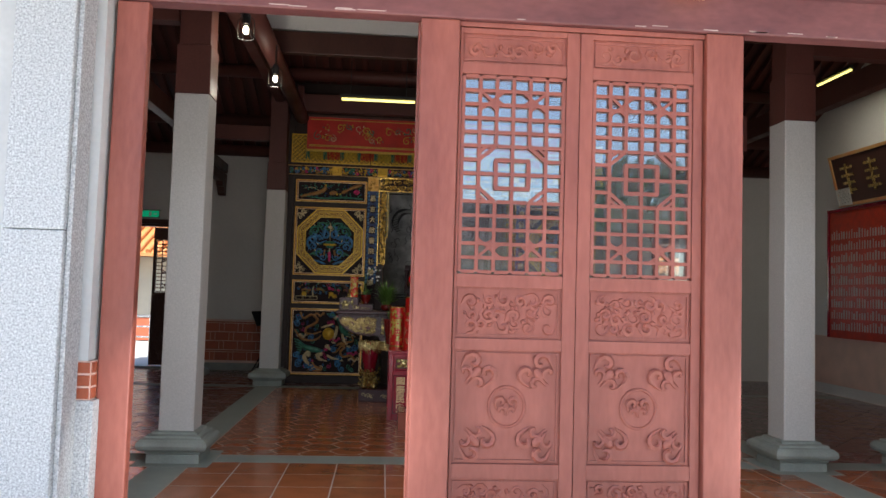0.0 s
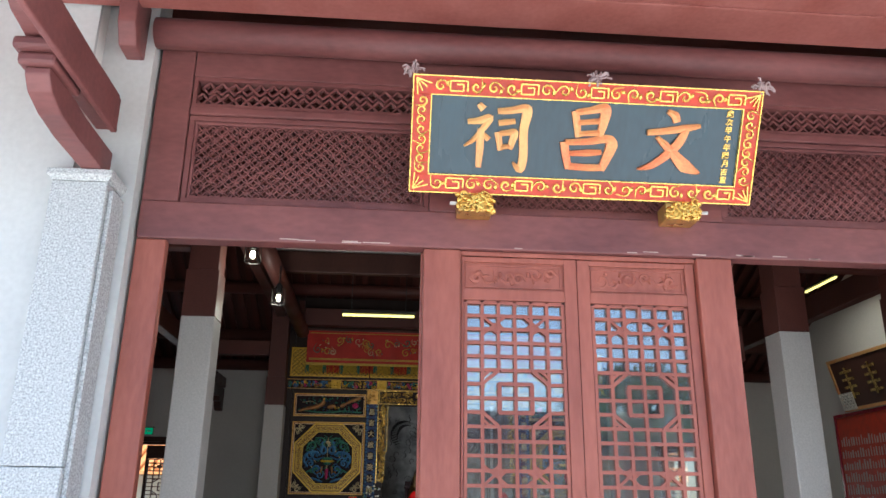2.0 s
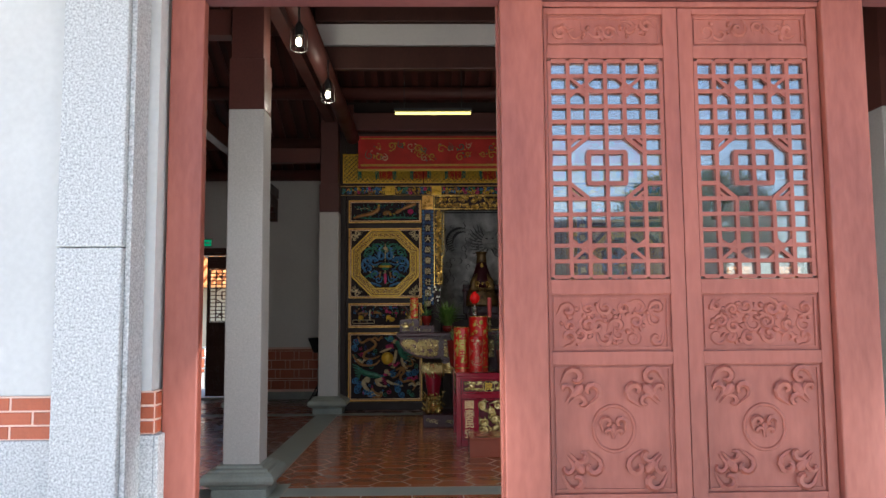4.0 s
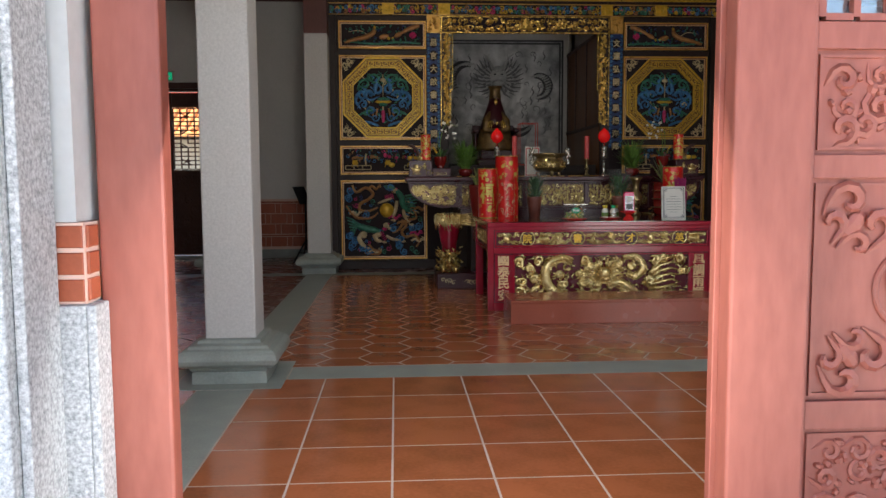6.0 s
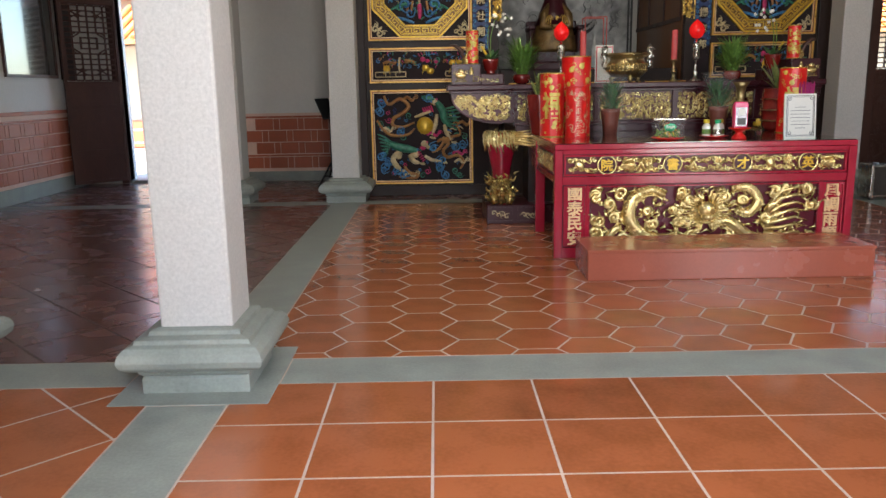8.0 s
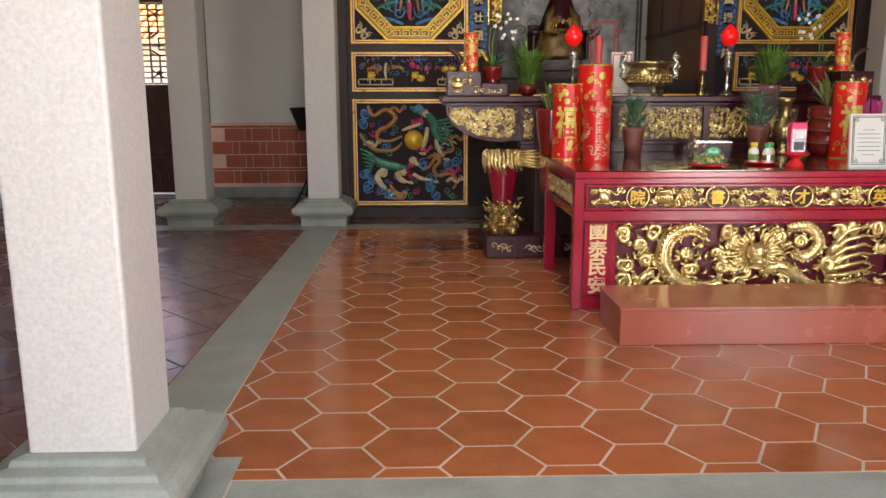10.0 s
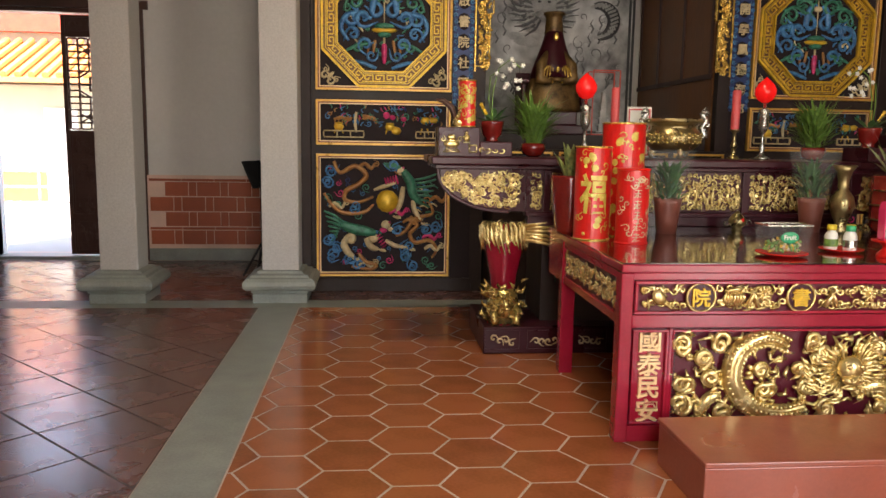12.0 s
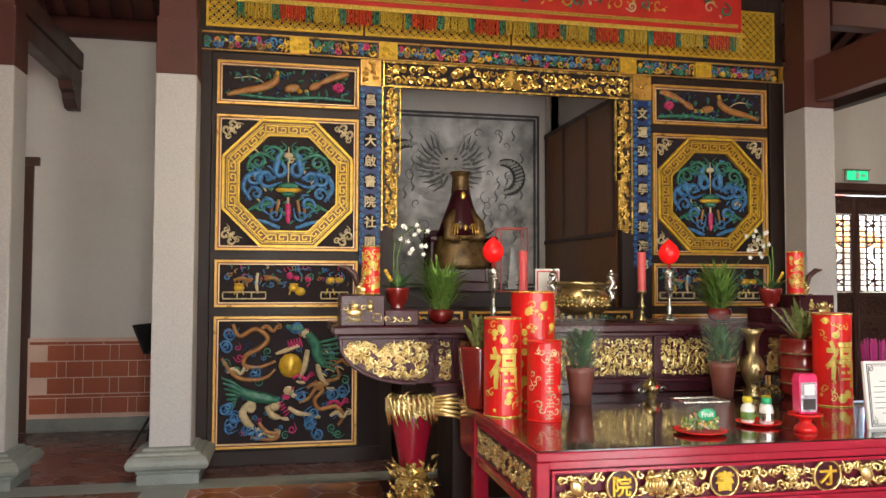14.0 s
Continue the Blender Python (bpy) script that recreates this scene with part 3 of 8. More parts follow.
GLASS.node_tree.nodes["Principled BSDF"].inputs["Specular IOR Level"].default_value = 1.0
GLASS.node_tree.nodes["Principled BSDF"].inputs["IOR"].default_value = 2.2
for l in list(GLASS.node_tree.links):
    if l.to_socket.name in ("Base Color", "Roughness"):
        GLASS.node_tree.links.remove(l)
GLASS.node_tree.nodes["Principled BSDF"].inputs["Base Color"].default_value = (0.8, 0.86, 0.88, 1)
GLASS.node_tree.nodes["Principled BSDF"].inputs["Roughness"].default_value = 0.02
# Red wood tinted pinker: the eave board's light from below, as colour.
PINK_UNDERLIT = mat("underlit_pink_red_wood", (0.3, 0.085, 0.065), 0.5, vary=0.25, scale=3, grain=30, stretch=(1, 1, 0.25), bump=0.12, color2=(0.34, 0.12, 0.1))

FY = 4.735
fr = thing("front_screen", (MID, FY, 0), "red painted timber front screen with open bays and pierced transoms", "timber screen")
W = lambda x: x - MID
for a, b in ((-1.675, -1.482), (0.205, 0.455), (2.075, 2.325), (3.862, 4.055)):
    part("post", boxes((W(a), W(b), 0, 0.085, 0, 3.46)), RED_WOOD, fr, bevel=0.01)
for a, b in ((-1.65, -1.502), (0.19, 0.43), (2.1, 2.34), (3.882, 4.03)):
    part("rebate_strip", boxes((W(a), W(b), 0.087, 0.125, 0, 3.46)), RED_WOOD, fr, bevel=0.004)
SCUFF = mat("bare_scuffed_wood", (0.5, 0.38, 0.33), 0.7, vary=0.3)
rng = random.Random(41)
for k in range(16):
    x = W(rng.uniform(-0.9, 3.6))
    q = part("scuff_mark", boxes((x, x + rng.uniform(0.03, 0.14), -0.0132, -0.0118, 3.474 + 0.004 * (k % 3), 3.48 + 0.004 * (k % 3))), SCUFF, fr, "pale scuff of bare wood")
part("lintel", boxes((W(-1.675), W(4.055), -0.012, 0.125, 3.462, 3.725)), OLD_SHADED_WOOD, fr, bevel=0.012)
for a, b in ((-1.675, -1.44), (3.82, 4.055)):
    part("upper_post", boxes((W(a), W(b), -0.004, 0.11, 3.727, 4.92)), OLD_SHADED_WOOD, fr, bevel=0.008)
for a, b in ((0.235, 0.425), (2.105, 2.295)):
    part("mullion", boxes((W(a), W(b), 0, 0.11, 3.727, 4.38)), OLD_SHADED_WOOD, fr, bevel=0.006)
part("rail", boxes((W(-1.435), W(3.815), 0, 0.11, 4.382, 4.44)), OLD_SHADED_WOOD, fr, bevel=0.008)
part("rail", boxes((W(-1.435), W(3.815), 0.004, 0.11, 4.68, 4.92)), OLD_SHADED_WOOD, fr, bevel=0.006)
for a, b in ((-1.435, 0.233), (0.427, 2.103), (2.297, 3.815)):
    bm = bmesh.new()
    frame_bars(bm, W(a), W(b), 3.73, 4.378, 0.035, 0.02, 0.1)
    frame_bars(bm, W(a) + 0.038, W(b) - 0.038, 3.768, 4.34, 0.02, 0.035, 0.09)
    part("transom_frame", bm, OLD_SHADED_WOOD, fr, bevel=0.004)
    bm = bmesh.new()
    coin_lattice(bm, W(a) + 0.058, W(b) - 0.058, 3.788, 4.32, 0.08, 0.05, 0.072, 0.0075)
    part("coin_lattice", bm, OLD_SHADED_WOOD, fr, "pierced lattice of interlocking circles")
bm = bmesh.new()
x0, x1, n = W(-1.375), W(3.755), 58
p = (x1 - x0) / n
for i in range(n):
    for z in (4.517, 4.603):
        x = x0 + p * (i + (0.5 if z > 4.55 else 0.0))
        for sx, sz in ((1, 1), (1, -1), (-1, 1), (-1, -1)):
            bar(bm, (x, z + sz * 0.043), (x + sx * p / 2, z), 0.015, 0.04 + 0.001 * sx, 0.08)
            blob(bm, (x + sx * p * 0.25, 0.06, z + sz * 0.022), (0.012, 0.018, 0.012), 0, 5, 3)
frame_bars(bm, x0 - 0.058, x1 + 0.058, 4.442, 4.678, 0.028, 0.015, 0.1)
part("diamond_lattice", bm, OLD_SHADED_WOOD, fr, "pierced lattice strip of small diamonds")

b = thing("eave_purlin", (MID, 4.62, 4.93), "round dark red purlin over the front screen", "beam")
bm = bmesh.new()
tube(bm, [(-2.88, 0, 0), (2.88, 0, 0)], 0.11, 18)
part("log", bm, OLD_SHADED_WOOD, b, smooth=True)
b = thing("eave_board", (MID, 4.16, 5.05), "red eave board above the purlin, pinked as if lit from below", "beam")
for r in ((-0.06, 0.3, -0.03), (-0.5, -0.064, -0.02), (-0.95, -0.504, -0.03)):
    part("timber", boxes((-6.5, 6.5, r[0], r[1], r[2], 0.05)), PINK_UNDERLIT, b, bevel=0.006)


def relief_bat(bm, x, z, r, a, th, mi=0):
    for s in (-1, 1):
        curl(bm, x + r * 0.55 * math.cos(a + s * 0.9), z + r * 0.55 * math.sin(a + s * 0.9), r * 0.45, a + s * 2.2, -s, th, -th * 0.2, mi, 0.9, 0.8, 10, 0.7)
        curl(bm, x + r * 0.5 * math.cos(a + s * 2.2), z + r * 0.5 * math.sin(a + s * 2.2), r * 0.35, a - s * 2.0, s, th * 0.8, -th * 0.2, mi, 0.8, 0.6, 9, 0.7)
    blob(bm, (x, -th * 0.1, z), (r * 0.4, th * 0.9, r * 0.22), mi, 8, 5, a)


def panel_leaf(w, h, rows, thick=0.05, stiles=(0.045, 0.045)):
    """The rails, stiles and raised borders of a door leaf: rows of (z0, z1) are its sunk fields."""
    sl, sr = stiles
    bm = bmesh.new()
    box(bm, -w / 2, -w / 2 + sl, 0, thick, 0.06, h), box(bm, w / 2 - sr, w / 2, 0, thick, 0.06, h)
    edges = [0.06] + [z for r in rows for z in r] + [h]
    for z0, z1 in zip(edges[::2], edges[1::2]):
        box(bm, -w / 2 + sl, w / 2 - sr, 0.002, thick, z0, z1)
    return bm


def door_leaf(x, y, w, h, material, seed, label, rz=0.0, hinge=0, scale_rows=1.0, group="front door leaves", front=True, stiles=(0.045, 0.045)):
    """A temple door leaf: carved top field, lattice, carved field, bat medallion field, low field."""
    k = h / 3.44
    d = thing("door_leaf", (x, y, 0.0), label, "door", group, rz)
    rng = random.Random(seed)
    off = hinge * w / 2
    m = Matrix.Translation((off, 0, 0))
    rows = [(0.13 * k, 0.565 * k), (0.658 * k, 1.368 * k), (1.442 * k, 1.765 * k), (1.848 * k, 3.14 * k), (3.215 * k, 3.405 * k)]
    part("stile_and_rail_frame", panel_leaf(w, h, rows, 0.05, stiles), material, d, bevel=0.003, at=m)
    shift = (stiles[0] - stiles[1]) / 2
    m = m @ Matrix.Translation((shift, 0, 0))
    w = w - stiles[0] - stiles[1] + 0.09
    for i, (z0, z1) in enumerate(rows):
        if i == 3:
            bm = bmesh.new()
            lattice_screen(bm, -w / 2 + 0.06, w / 2 - 0.06, z0 + 0.015, z1 - 0.015, 6, 14, 0.008, 0.036, 0.022 * (k ** 0.5))
            part("lattice", bm, material, d, at=m)
            if front:
                g = part("glass_pane", boxes((-w / 2 + 0.046, w / 2 - 0.046, 0.038, 0.042, z0, z1)), GLASS, d, "clear glass pane behind the lattice", at=m)
                g.visible_shadow = False
            continue
        bm = bmesh.new()
        box(bm, -w / 2 + 0.045, w / 2 - 0.045, 0.022, thick_in, z0, z1)
        frame_bars(bm, -w / 2 + 0.06, w / 2 - 0.06, z0 + 0.015, z1 - 0.015, 0.01, 0.012, 0.024)
        part("field_board", bm, material, d, at=m)
        bm = bmesh.new()
        zc = (z0 + z1) / 2
        if i == 1:
            pts = [(0.115 * math.cos(TAU * q / 28), 0.02, zc + 0.125 * math.sin(TAU * q / 28)) for q in range(28)]
            tube(bm, [(p_[0], 0.0, p_[2]) for p_ in pts], 0.01, 6, closed=True, flat=0.8)
            relief_bat(bm, 0, zc, 0.085, math.pi / 2, 0.016)
            for sx in (-1, 1):
                for sz in (-1, 1):
                    relief_bat(bm, sx * w * 0.26, zc + sz * 0.21 * k, 0.135, math.pi / 2 + sx * sz * 0.7 + (math.pi if sz < 0 else 0), 0.02)
        else:
            scrollwork(bm, w - 0.16, z1 - z0 - 0.06, rng, 0.07, 0.015, y=0.0)
        for v in bm.verts:
            v.co.y = 0.022 + (v.co.y if i != 1 else v.co.y - 0.004) * 0.9
            if i != 1:
                v.co.z += zc
        part("relief", bm, material, d, "low carved relief", at=m)
    return d


thick_in = 0.04
door_leaf(0.853, FY + 0.04, 0.782, 3.425, RED_WOOD, 3, "closed red carved timber door leaf with glazed lattice", stiles=(0.016, 0.085))
door_leaf(1.658, FY + 0.045, 0.818, 3.425, RED_WOOD, 4, "closed red carved timber door leaf with glazed lattice", stiles=(0.085, 0.062))
bmx = boxes((W(0.4575), W(2.0725), 0.03, 0.12, 3.43, 3.459))
part("door_jamb", bmx, RED_WOOD, fr, bevel=0.003)
structure("door_sill", boxes((0.46, 2.07, FY + 0.0, FY + 0.18, -0.02, 0.055)), GREEN_STONE, 0.006, label="low grey stone sill under the door leaves")

# name board
pl = thing("name_board", (1.247, 4.565, 3.8), "slate blue name board with gilt characters and carved red frame", "sign")
LEAN_B = 30
TB = pose(0, 0, 0, LEAN_B, 0, 0)
BW, BH = 1.155, 0.752
on_board = lambda x, d, z: (x, -d * math.cos(radians(LEAN_B)) - z * math.sin(radians(LEAN_B)), z * math.cos(radians(LEAN_B)) - d * math.sin(radians(LEAN_B)), LEAN_B, 0, 0)
part("board", boxes((-BW + 0.1, BW - 0.1, 0.0, 0.03, 0.1, BH - 0.1)), SIGN_BLUE, pl, "slate blue lacquered board", at=TB)
bm = bmesh.new()
frame_bars(bm, -BW, BW, 0, BH, 0.12, -0.012, 0.05)
part("frame", bm, SIGN_RED, pl, "vermilion carved frame", bevel=0.004, at=TB)
bm = bmesh.new()
rng = random.Random(11)
for z in (0.0625, BH - 0.0625):
    for i in range(18):
        x = -BW + 0.12 + (2 * BW - 0.24) * (i + 0.5) / 18
        if i % 4 == 1:
            for u, v in (((-0.055, -0.03), (0.03, -0.03)), ((0.03, -0.03), (0.03, 0.012)), ((0.03, 0.012), (-0.015, 0.012)), ((-0.055, -0.03), (-0.055, 0.034)), ((-0.055, 0.034), (0.058, 0.034)), ((0.058, 0.034), (0.058, -0.03))):
                bar(bm, (x + u[0], z + u[1]), (x + v[0], z + v[1]), 0.01, -0.026 - 0.0004 * (u[0] > 0), -0.01)
        else:
            curl(bm, x, z, 0.042, rng.uniform(0, TAU), rng.choice((-1, 1)), 0.009, -0.016, 0, 1.2, 0.9, 12)
            blob(bm, (x + 0.045, -0.014, z + rng.uniform(-0.02, 0.02)), (0.022, 0.01, 0.012), 0, 6, 4, rng.uniform(0, 3))
for x in (-BW + 0.0625, BW - 0.0625):
    for i in range(8):
        z = 0.13 + (BH - 0.26) * (i + 0.5) / 8
        curl(bm, x, z, 0.036, rng.uniform(0, TAU), rng.choice((-1, 1)), 0.008, -0.016, 0, 1.2, 0.9, 12)
for x in (-BW, BW):
    for z in (0, BH):
        sx, sz = (1 if x < 0 else -1), (1 if z == 0 else -1)
        for q in range(4):
            bar(bm, (x + sx * 0.02, z + sz * 0.02), (x + sx * (0.12 - 0.03 * q), z + sz * (0.05 + 0.025 * q)), 0.008, -0.024 - 0.001 * q, -0.012)
frame_bars(bm, -BW - 0.004, BW + 0.004, -0.004, BH + 0.004, 0.008, -0.02, 0.0)
frame_bars(bm, -BW + 0.115, BW - 0.115, 0.115, BH - 0.115, 0.007, -0.02, 0.0)
part("gilt_carving", bm, GOLD_BRIGHT, pl, "gilt scrolls and frets on the frame", at=TB)
SHRINE = (([(-0.3, 0.48), (-0.22, 0.4)], [0.06, 0.09]), ([(-0.46, 0.2), (-0.3, 0.22), (-0.12, 0.27), (-0.22, 0.1), (-0.34, -0.06), (-0.5, -0.18)], [0.06, 0.08, 0.09, 0.07, 0.06, 0.02]), ([(-0.25, 0.1), (-0.25, -0.2), (-0.26, -0.5)], [0.08, 0.09, 0.06]), ([(-0.2, 0.02), (-0.12, -0.06)], [0.05, 0.07]),
          ([(0.0, 0.38), (0.2, 0.4), (0.42, 0.44), (0.46, 0.38), (0.42, 0.1), (0.44, -0.3), (0.4, -0.5), (0.28, -0.4)], [0.07, 0.08, 0.1, 0.12, 0.1, 0.1, 0.1, 0.02]), ([(0.02, 0.2), (0.16, 0.22), (0.28, 0.24)], [0.07, 0.07, 0.06]), ([(0.02, 0.06), (0.05, -0.1), (0.07, -0.22)], [0.08, 0.07, 0.06]), ([(0.05, 0.04), (0.18, 0.06), (0.28, 0.06), (0.25, -0.08), (0.22, -0.2)], [0.06, 0.07, 0.09, 0.08, 0.05]), ([(0.07, -0.17), (0.24, -0.15)], [0.06, 0.06]))
BRIGHT = (([(-0.24, 0.44), (-0.2, 0.25), (-0.16, 0.04)], [0.09, 0.08, 0.07]), ([(-0.22, 0.42), (0.0, 0.46), (0.22, 0.5), (0.24, 0.38), (0.18, 0.06)], [0.07, 0.08, 0.12, 0.12, 0.07]), ([(-0.18, 0.26), (0.16, 0.3)], [0.06, 0.07]), ([(-0.16, 0.09), (0.16, 0.12)], [0.06, 0.07]),
          ([(-0.38, -0.04), (-0.34, -0.24), (-0.28, -0.46)], [0.1, 0.09, 0.08]), ([(-0.36, -0.05), (0.0, -0.02), (0.3, 0.03), (0.38, -0.06), (0.32, -0.26), (0.24, -0.46)], [0.07, 0.08, 0.1, 0.14, 0.11, 0.08]), ([(-0.28, -0.22), (0.0, -0.2), (0.22, -0.18)], [0.06, 0.08, 0.06]), ([(-0.28, -0.42), (0.0, -0.43), (0.26, -0.42)], [0.08, 0.08, 0.08]))
WRITING = (([(-0.1, 0.5), (0.02, 0.44), (0.06, 0.34)], [0.05, 0.1, 0.08]), ([(-0.4, 0.16), (-0.1, 0.2), (0.2, 0.25), (0.44, 0.3)], [0.07, 0.08, 0.09, 0.05]), ([(0.22, 0.22), (0.12, 0.02), (-0.08, -0.2), (-0.3, -0.36), (-0.5, -0.42)], [0.08, 0.11, 0.1, 0.08, 0.02]), ([(-0.24, 0.1), (-0.12, 0.0), (0.06, -0.16), (0.26, -0.34), (0.5, -0.44)], [0.04, 0.08, 0.11, 0.16, 0.03]))
for glyph, x in ((SHRINE, -0.6), (BRIGHT, 0.01), (WRITING, 0.57)):
    bm = bmesh.new()
    for k, (pts, widths) in enumerate(glyph):
        brush(bm, pts, widths, 0.42, -0.03 - 0.0008 * k, 0.001)
    part("character", bm, GOLD_WORN if glyph is SHRINE else GOLD_RUBBED, pl, "raised brush-written gilt character with red shading", at=pose(*on_board(x, 0.0, 0.385)))
for i, ch in enumerate("歲次甲午年陽月吉置"):
    letters(ch, 0.05, 0.004, GOLD_BRIGHT, pl, on_board(0.955, 0.004, 0.6 - i * 0.055), name="small_character")
for x in (-0.715, 0.69):
    bm = bmesh.new()
    box(bm, x - 0.115, x + 0.115, -0.005, 0.16, -0.13, -0.012)
    part("bracket_block", bm, GOLD, pl, "gilt carved lion bracket", bevel=0.01)
    bm = bmesh.new()
    for q in range(34):
        a = rng.uniform(0, TAU)
        blob(bm, (x + rng.uniform(-0.12, 0.12), -0.012, -0.07 + rng.uniform(-0.065, 0.06)), (0.026, 0.025, 0.014), 0, 7, 5, a)
    for q in range(18):
        curl(bm, x + rng.uniform(-0.09, 0.09), -0.07 + rng.uniform(-0.05, 0.05), 0.03, rng.uniform(0, TAU), 1, 0.009, -0.045, 0, 1.0, 0.4, 9)
    part("lion_mask_relief", bm, GOLD_BRIGHT, pl, smooth=True)
    bm = bmesh.new()
    s = -1 if x < 0 else 1
    tube(bm, [(x + s * 0.12, -0.01, -0.08), (x + s * 0.17, -0.01, -0.08)], 0.012, 6)
    part("bolt", bm, COLUMN, pl)
CLOTH_GREY = mat("grey_pink_tassel_thread", (0.4, 0.3, 0.3), 0.9)
for x in (-BW, 0.04, BW):
    t = thing("cloth_knot", (1.247 + x, 4.565 - BH * math.sin(radians(30)), 3.8 + BH * math.cos(radians(30)) + 0.02), "faded grey-pink cloth knot tied on the name board", "knot", "cloth knots")
    bm = bmesh.new()
    for q in range(26):
        a, rr = rng.uniform(0, TAU), rng.uniform(0.01, 0.07)
        tube(bm, [(0, 0, 0.01), (rr * math.cos(a), rng.uniform(-0.03, 0.01), 0.03 + rr * 0.6 * math.sin(a)), (rr * 1.4 * math.cos(a), rng.uniform(-0.03, 0.01), 0.01 + rr * math.sin(a))], 0.007, 4)
    part("threads", bm, CLOTH_GREY, t)

# granite pilasters, plaster returns and brick bands beside the screen
for s, name in ((-1, "front_left"), (1, "front_right")):
    X = (lambda x: x) if s < 0 else (lambda x: 2.38 - x)
    span = lambda a, b: (min(X(a), X(b)), max(X(a), X(b)))
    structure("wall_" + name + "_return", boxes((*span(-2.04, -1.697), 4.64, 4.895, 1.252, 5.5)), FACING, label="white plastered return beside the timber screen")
    structure("wall_" + name + "_plinth", boxes((*span(-2.03, -1.677), 4.625, 4.893, 0, 1.02), (*span(-1.677, -1.65), 4.625, 4.732, 0, 1.02)), GRANITE, 0.006, label="pale grey granite plinth of the return")
    structure("wall_" + name + "_dado", boxes((*span(-4.0, -2.04), 4.47, 4.518, 0, 1.02)), GRANITE, 0.006, label="pale grey granite dado of the front wall")
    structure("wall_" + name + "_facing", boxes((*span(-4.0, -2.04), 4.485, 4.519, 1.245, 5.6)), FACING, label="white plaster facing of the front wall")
    q = thing("granite_pilaster", (X(-1.925), 4.45, 0), "speckled grey granite pilaster with a moulded cap", "pilaster", "granite pilasters")
    part("shaft", boxes((-0.185, 0.15, -0.07, 0.172, 0, 2.0), (-0.185, 0.15, -0.07, 0.172, 2.004, 3.7)), GRANITE, q, bevel=0.008, label="speckled grey granite shaft with a joint")
    part("edge_strip", boxes((0.152, 0.18, -0.03, 0.172, 0, 3.66)), GRANITE, q, bevel=0.004)
    bm = bmesh.new()
    square_stack(bm, ((0.172, 0), (0.182, 0.02), (0.196, 0.03), (0.196, 0.07)), c=(-0.017, 0.1, 3.702))
    part("cap", bm, GRANITE, q, "moulded granite cap", bevel=0.004)
    e = thing("eave_bracket", (X(-1.88), 4.4, 3.775), "dark red timber bracket carrying the eave on the granite pilaster", "bracket", "eave brackets")
    def plate(poly, x0, x1):
        bmm = bmesh.new()
        f = [bmm.verts.new((x0, a, c)) for a, c in poly]
        g = [bmm.verts.new((x1, a, c)) for a, c in poly]
        bmm.faces.new(f), bmm.faces.new(g[::-1])
        for k in range(len(poly)):
            bmm.faces.new((f[(k + 1) % len(poly)], f[k], g[k], g[(k + 1) % len(poly)]))
        return bmm
    part("lower_arm", plate([(0.1, 0), (-0.45, 0.01), (-0.68, 0.03), (-0.84, 0.08), (-0.9, 0.15), (-0.9, 0.19), (-0.55, 0.19), (-0.4, 0.17), (0.1, 0.17)], -0.065, 0.065), OLD_SHADED_WOOD, e, bevel=0.008)
    part("bearing_block", boxes((-0.1, 0.1, -0.94, -0.58, 0.193, 0.26), (-0.12, 0.12, -0.98, -0.54, 0.262, 0.33)), OLD_SHADED_WOOD, e, bevel=0.02)
    part("side_board", plate([(-0.14, 0.2), (-0.18, 0.44), (-1.5, 0.44), (-1.5, 0.2)], 0.122 if s < 0 else -0.16, 0.16 if s < 0 else -0.122), OLD_SHADED_WOOD, e, bevel=0.008)
    part("upper_arm", plate([(0.1, 0.335), (-0.95, 0.335), (-1.15, 0.36), (-1.3, 0.45), (-1.38, 0.62), (-1.4, 1.0), (-1.2, 1.0), (-1.18, 0.75), (-1.0, 0.58), (0.1, 0.56)], -0.065, 0.065), OLD_SHADED_WOOD, e, bevel=0.008)
    e2 = thing("small_bracket", (X(-1.82), 4.6, 4.72), "small dark red bracket stub under the eave board", "bracket", "eave brackets")
    part("stub", plate([(0.06, 0.0), (-0.14, 0.0), (-0.22, 0.14), (-0.24, 0.42), (0.06, 0.42)], -0.06, 0.06), OLD_SHADED_WOOD, e2, bevel=0.01)
# ---- altar screen ----
BLUE = mat("cobalt_blue_paint", (0.015, 0.11, 0.34), 0.4, vary=0.4, scale=20, color2=(0.09, 0.32, 0.62))
TEAL = mat("teal_green_paint", (0.01, 0.13, 0.085), 0.4, vary=0.4, scale=20, color2=(0.07, 0.32, 0.2))
DEEP_BLUE = mat("deep_blue_paint", (0.012, 0.035, 0.14), 0.45, vary=0.3, scale=16)
ORANGE = mat("ochre_orange_paint", (0.4, 0.13, 0.03), 0.4, vary=0.35, scale=18, color2=(0.5, 0.26, 0.07))
CREAM = mat("cream_paint", (0.62, 0.5, 0.28), 0.4, vary=0.3, scale=18)
PINK = mat("pink_paint", (0.6, 0.03, 0.16), 0.4, vary=0.35, scale=20)
YELLOW = mat("yellow_gold_paint", (0.72, 0.45, 0.04), 0.35, metal=0.3, vary=0.25, scale=20)
GROUND = mat("near_black_panel_ground", (0.024, 0.016, 0.018), 0.65, spec=0.2, vary=0.3, scale=5)
MAROON = mat("brown_red_moulding", (0.2, 0.045, 0.02), 0.4, vary=0.2)
PALE_GILT = mat("pale_gilt_line", (0.85, 0.58, 0.3), 0.35, metal=0.25, vary=0.15)
GILT = mat("gilded_moulding", (0.68, 0.38, 0.08), 0.32, metal=0.35, vary=0.2, scale=9, grain=80)
SY = 14.46
sc = thing("altar_screen", (MID, SY, 0), "tall black-brown altar screen with gilded frames and painted carvings", "altar screen")
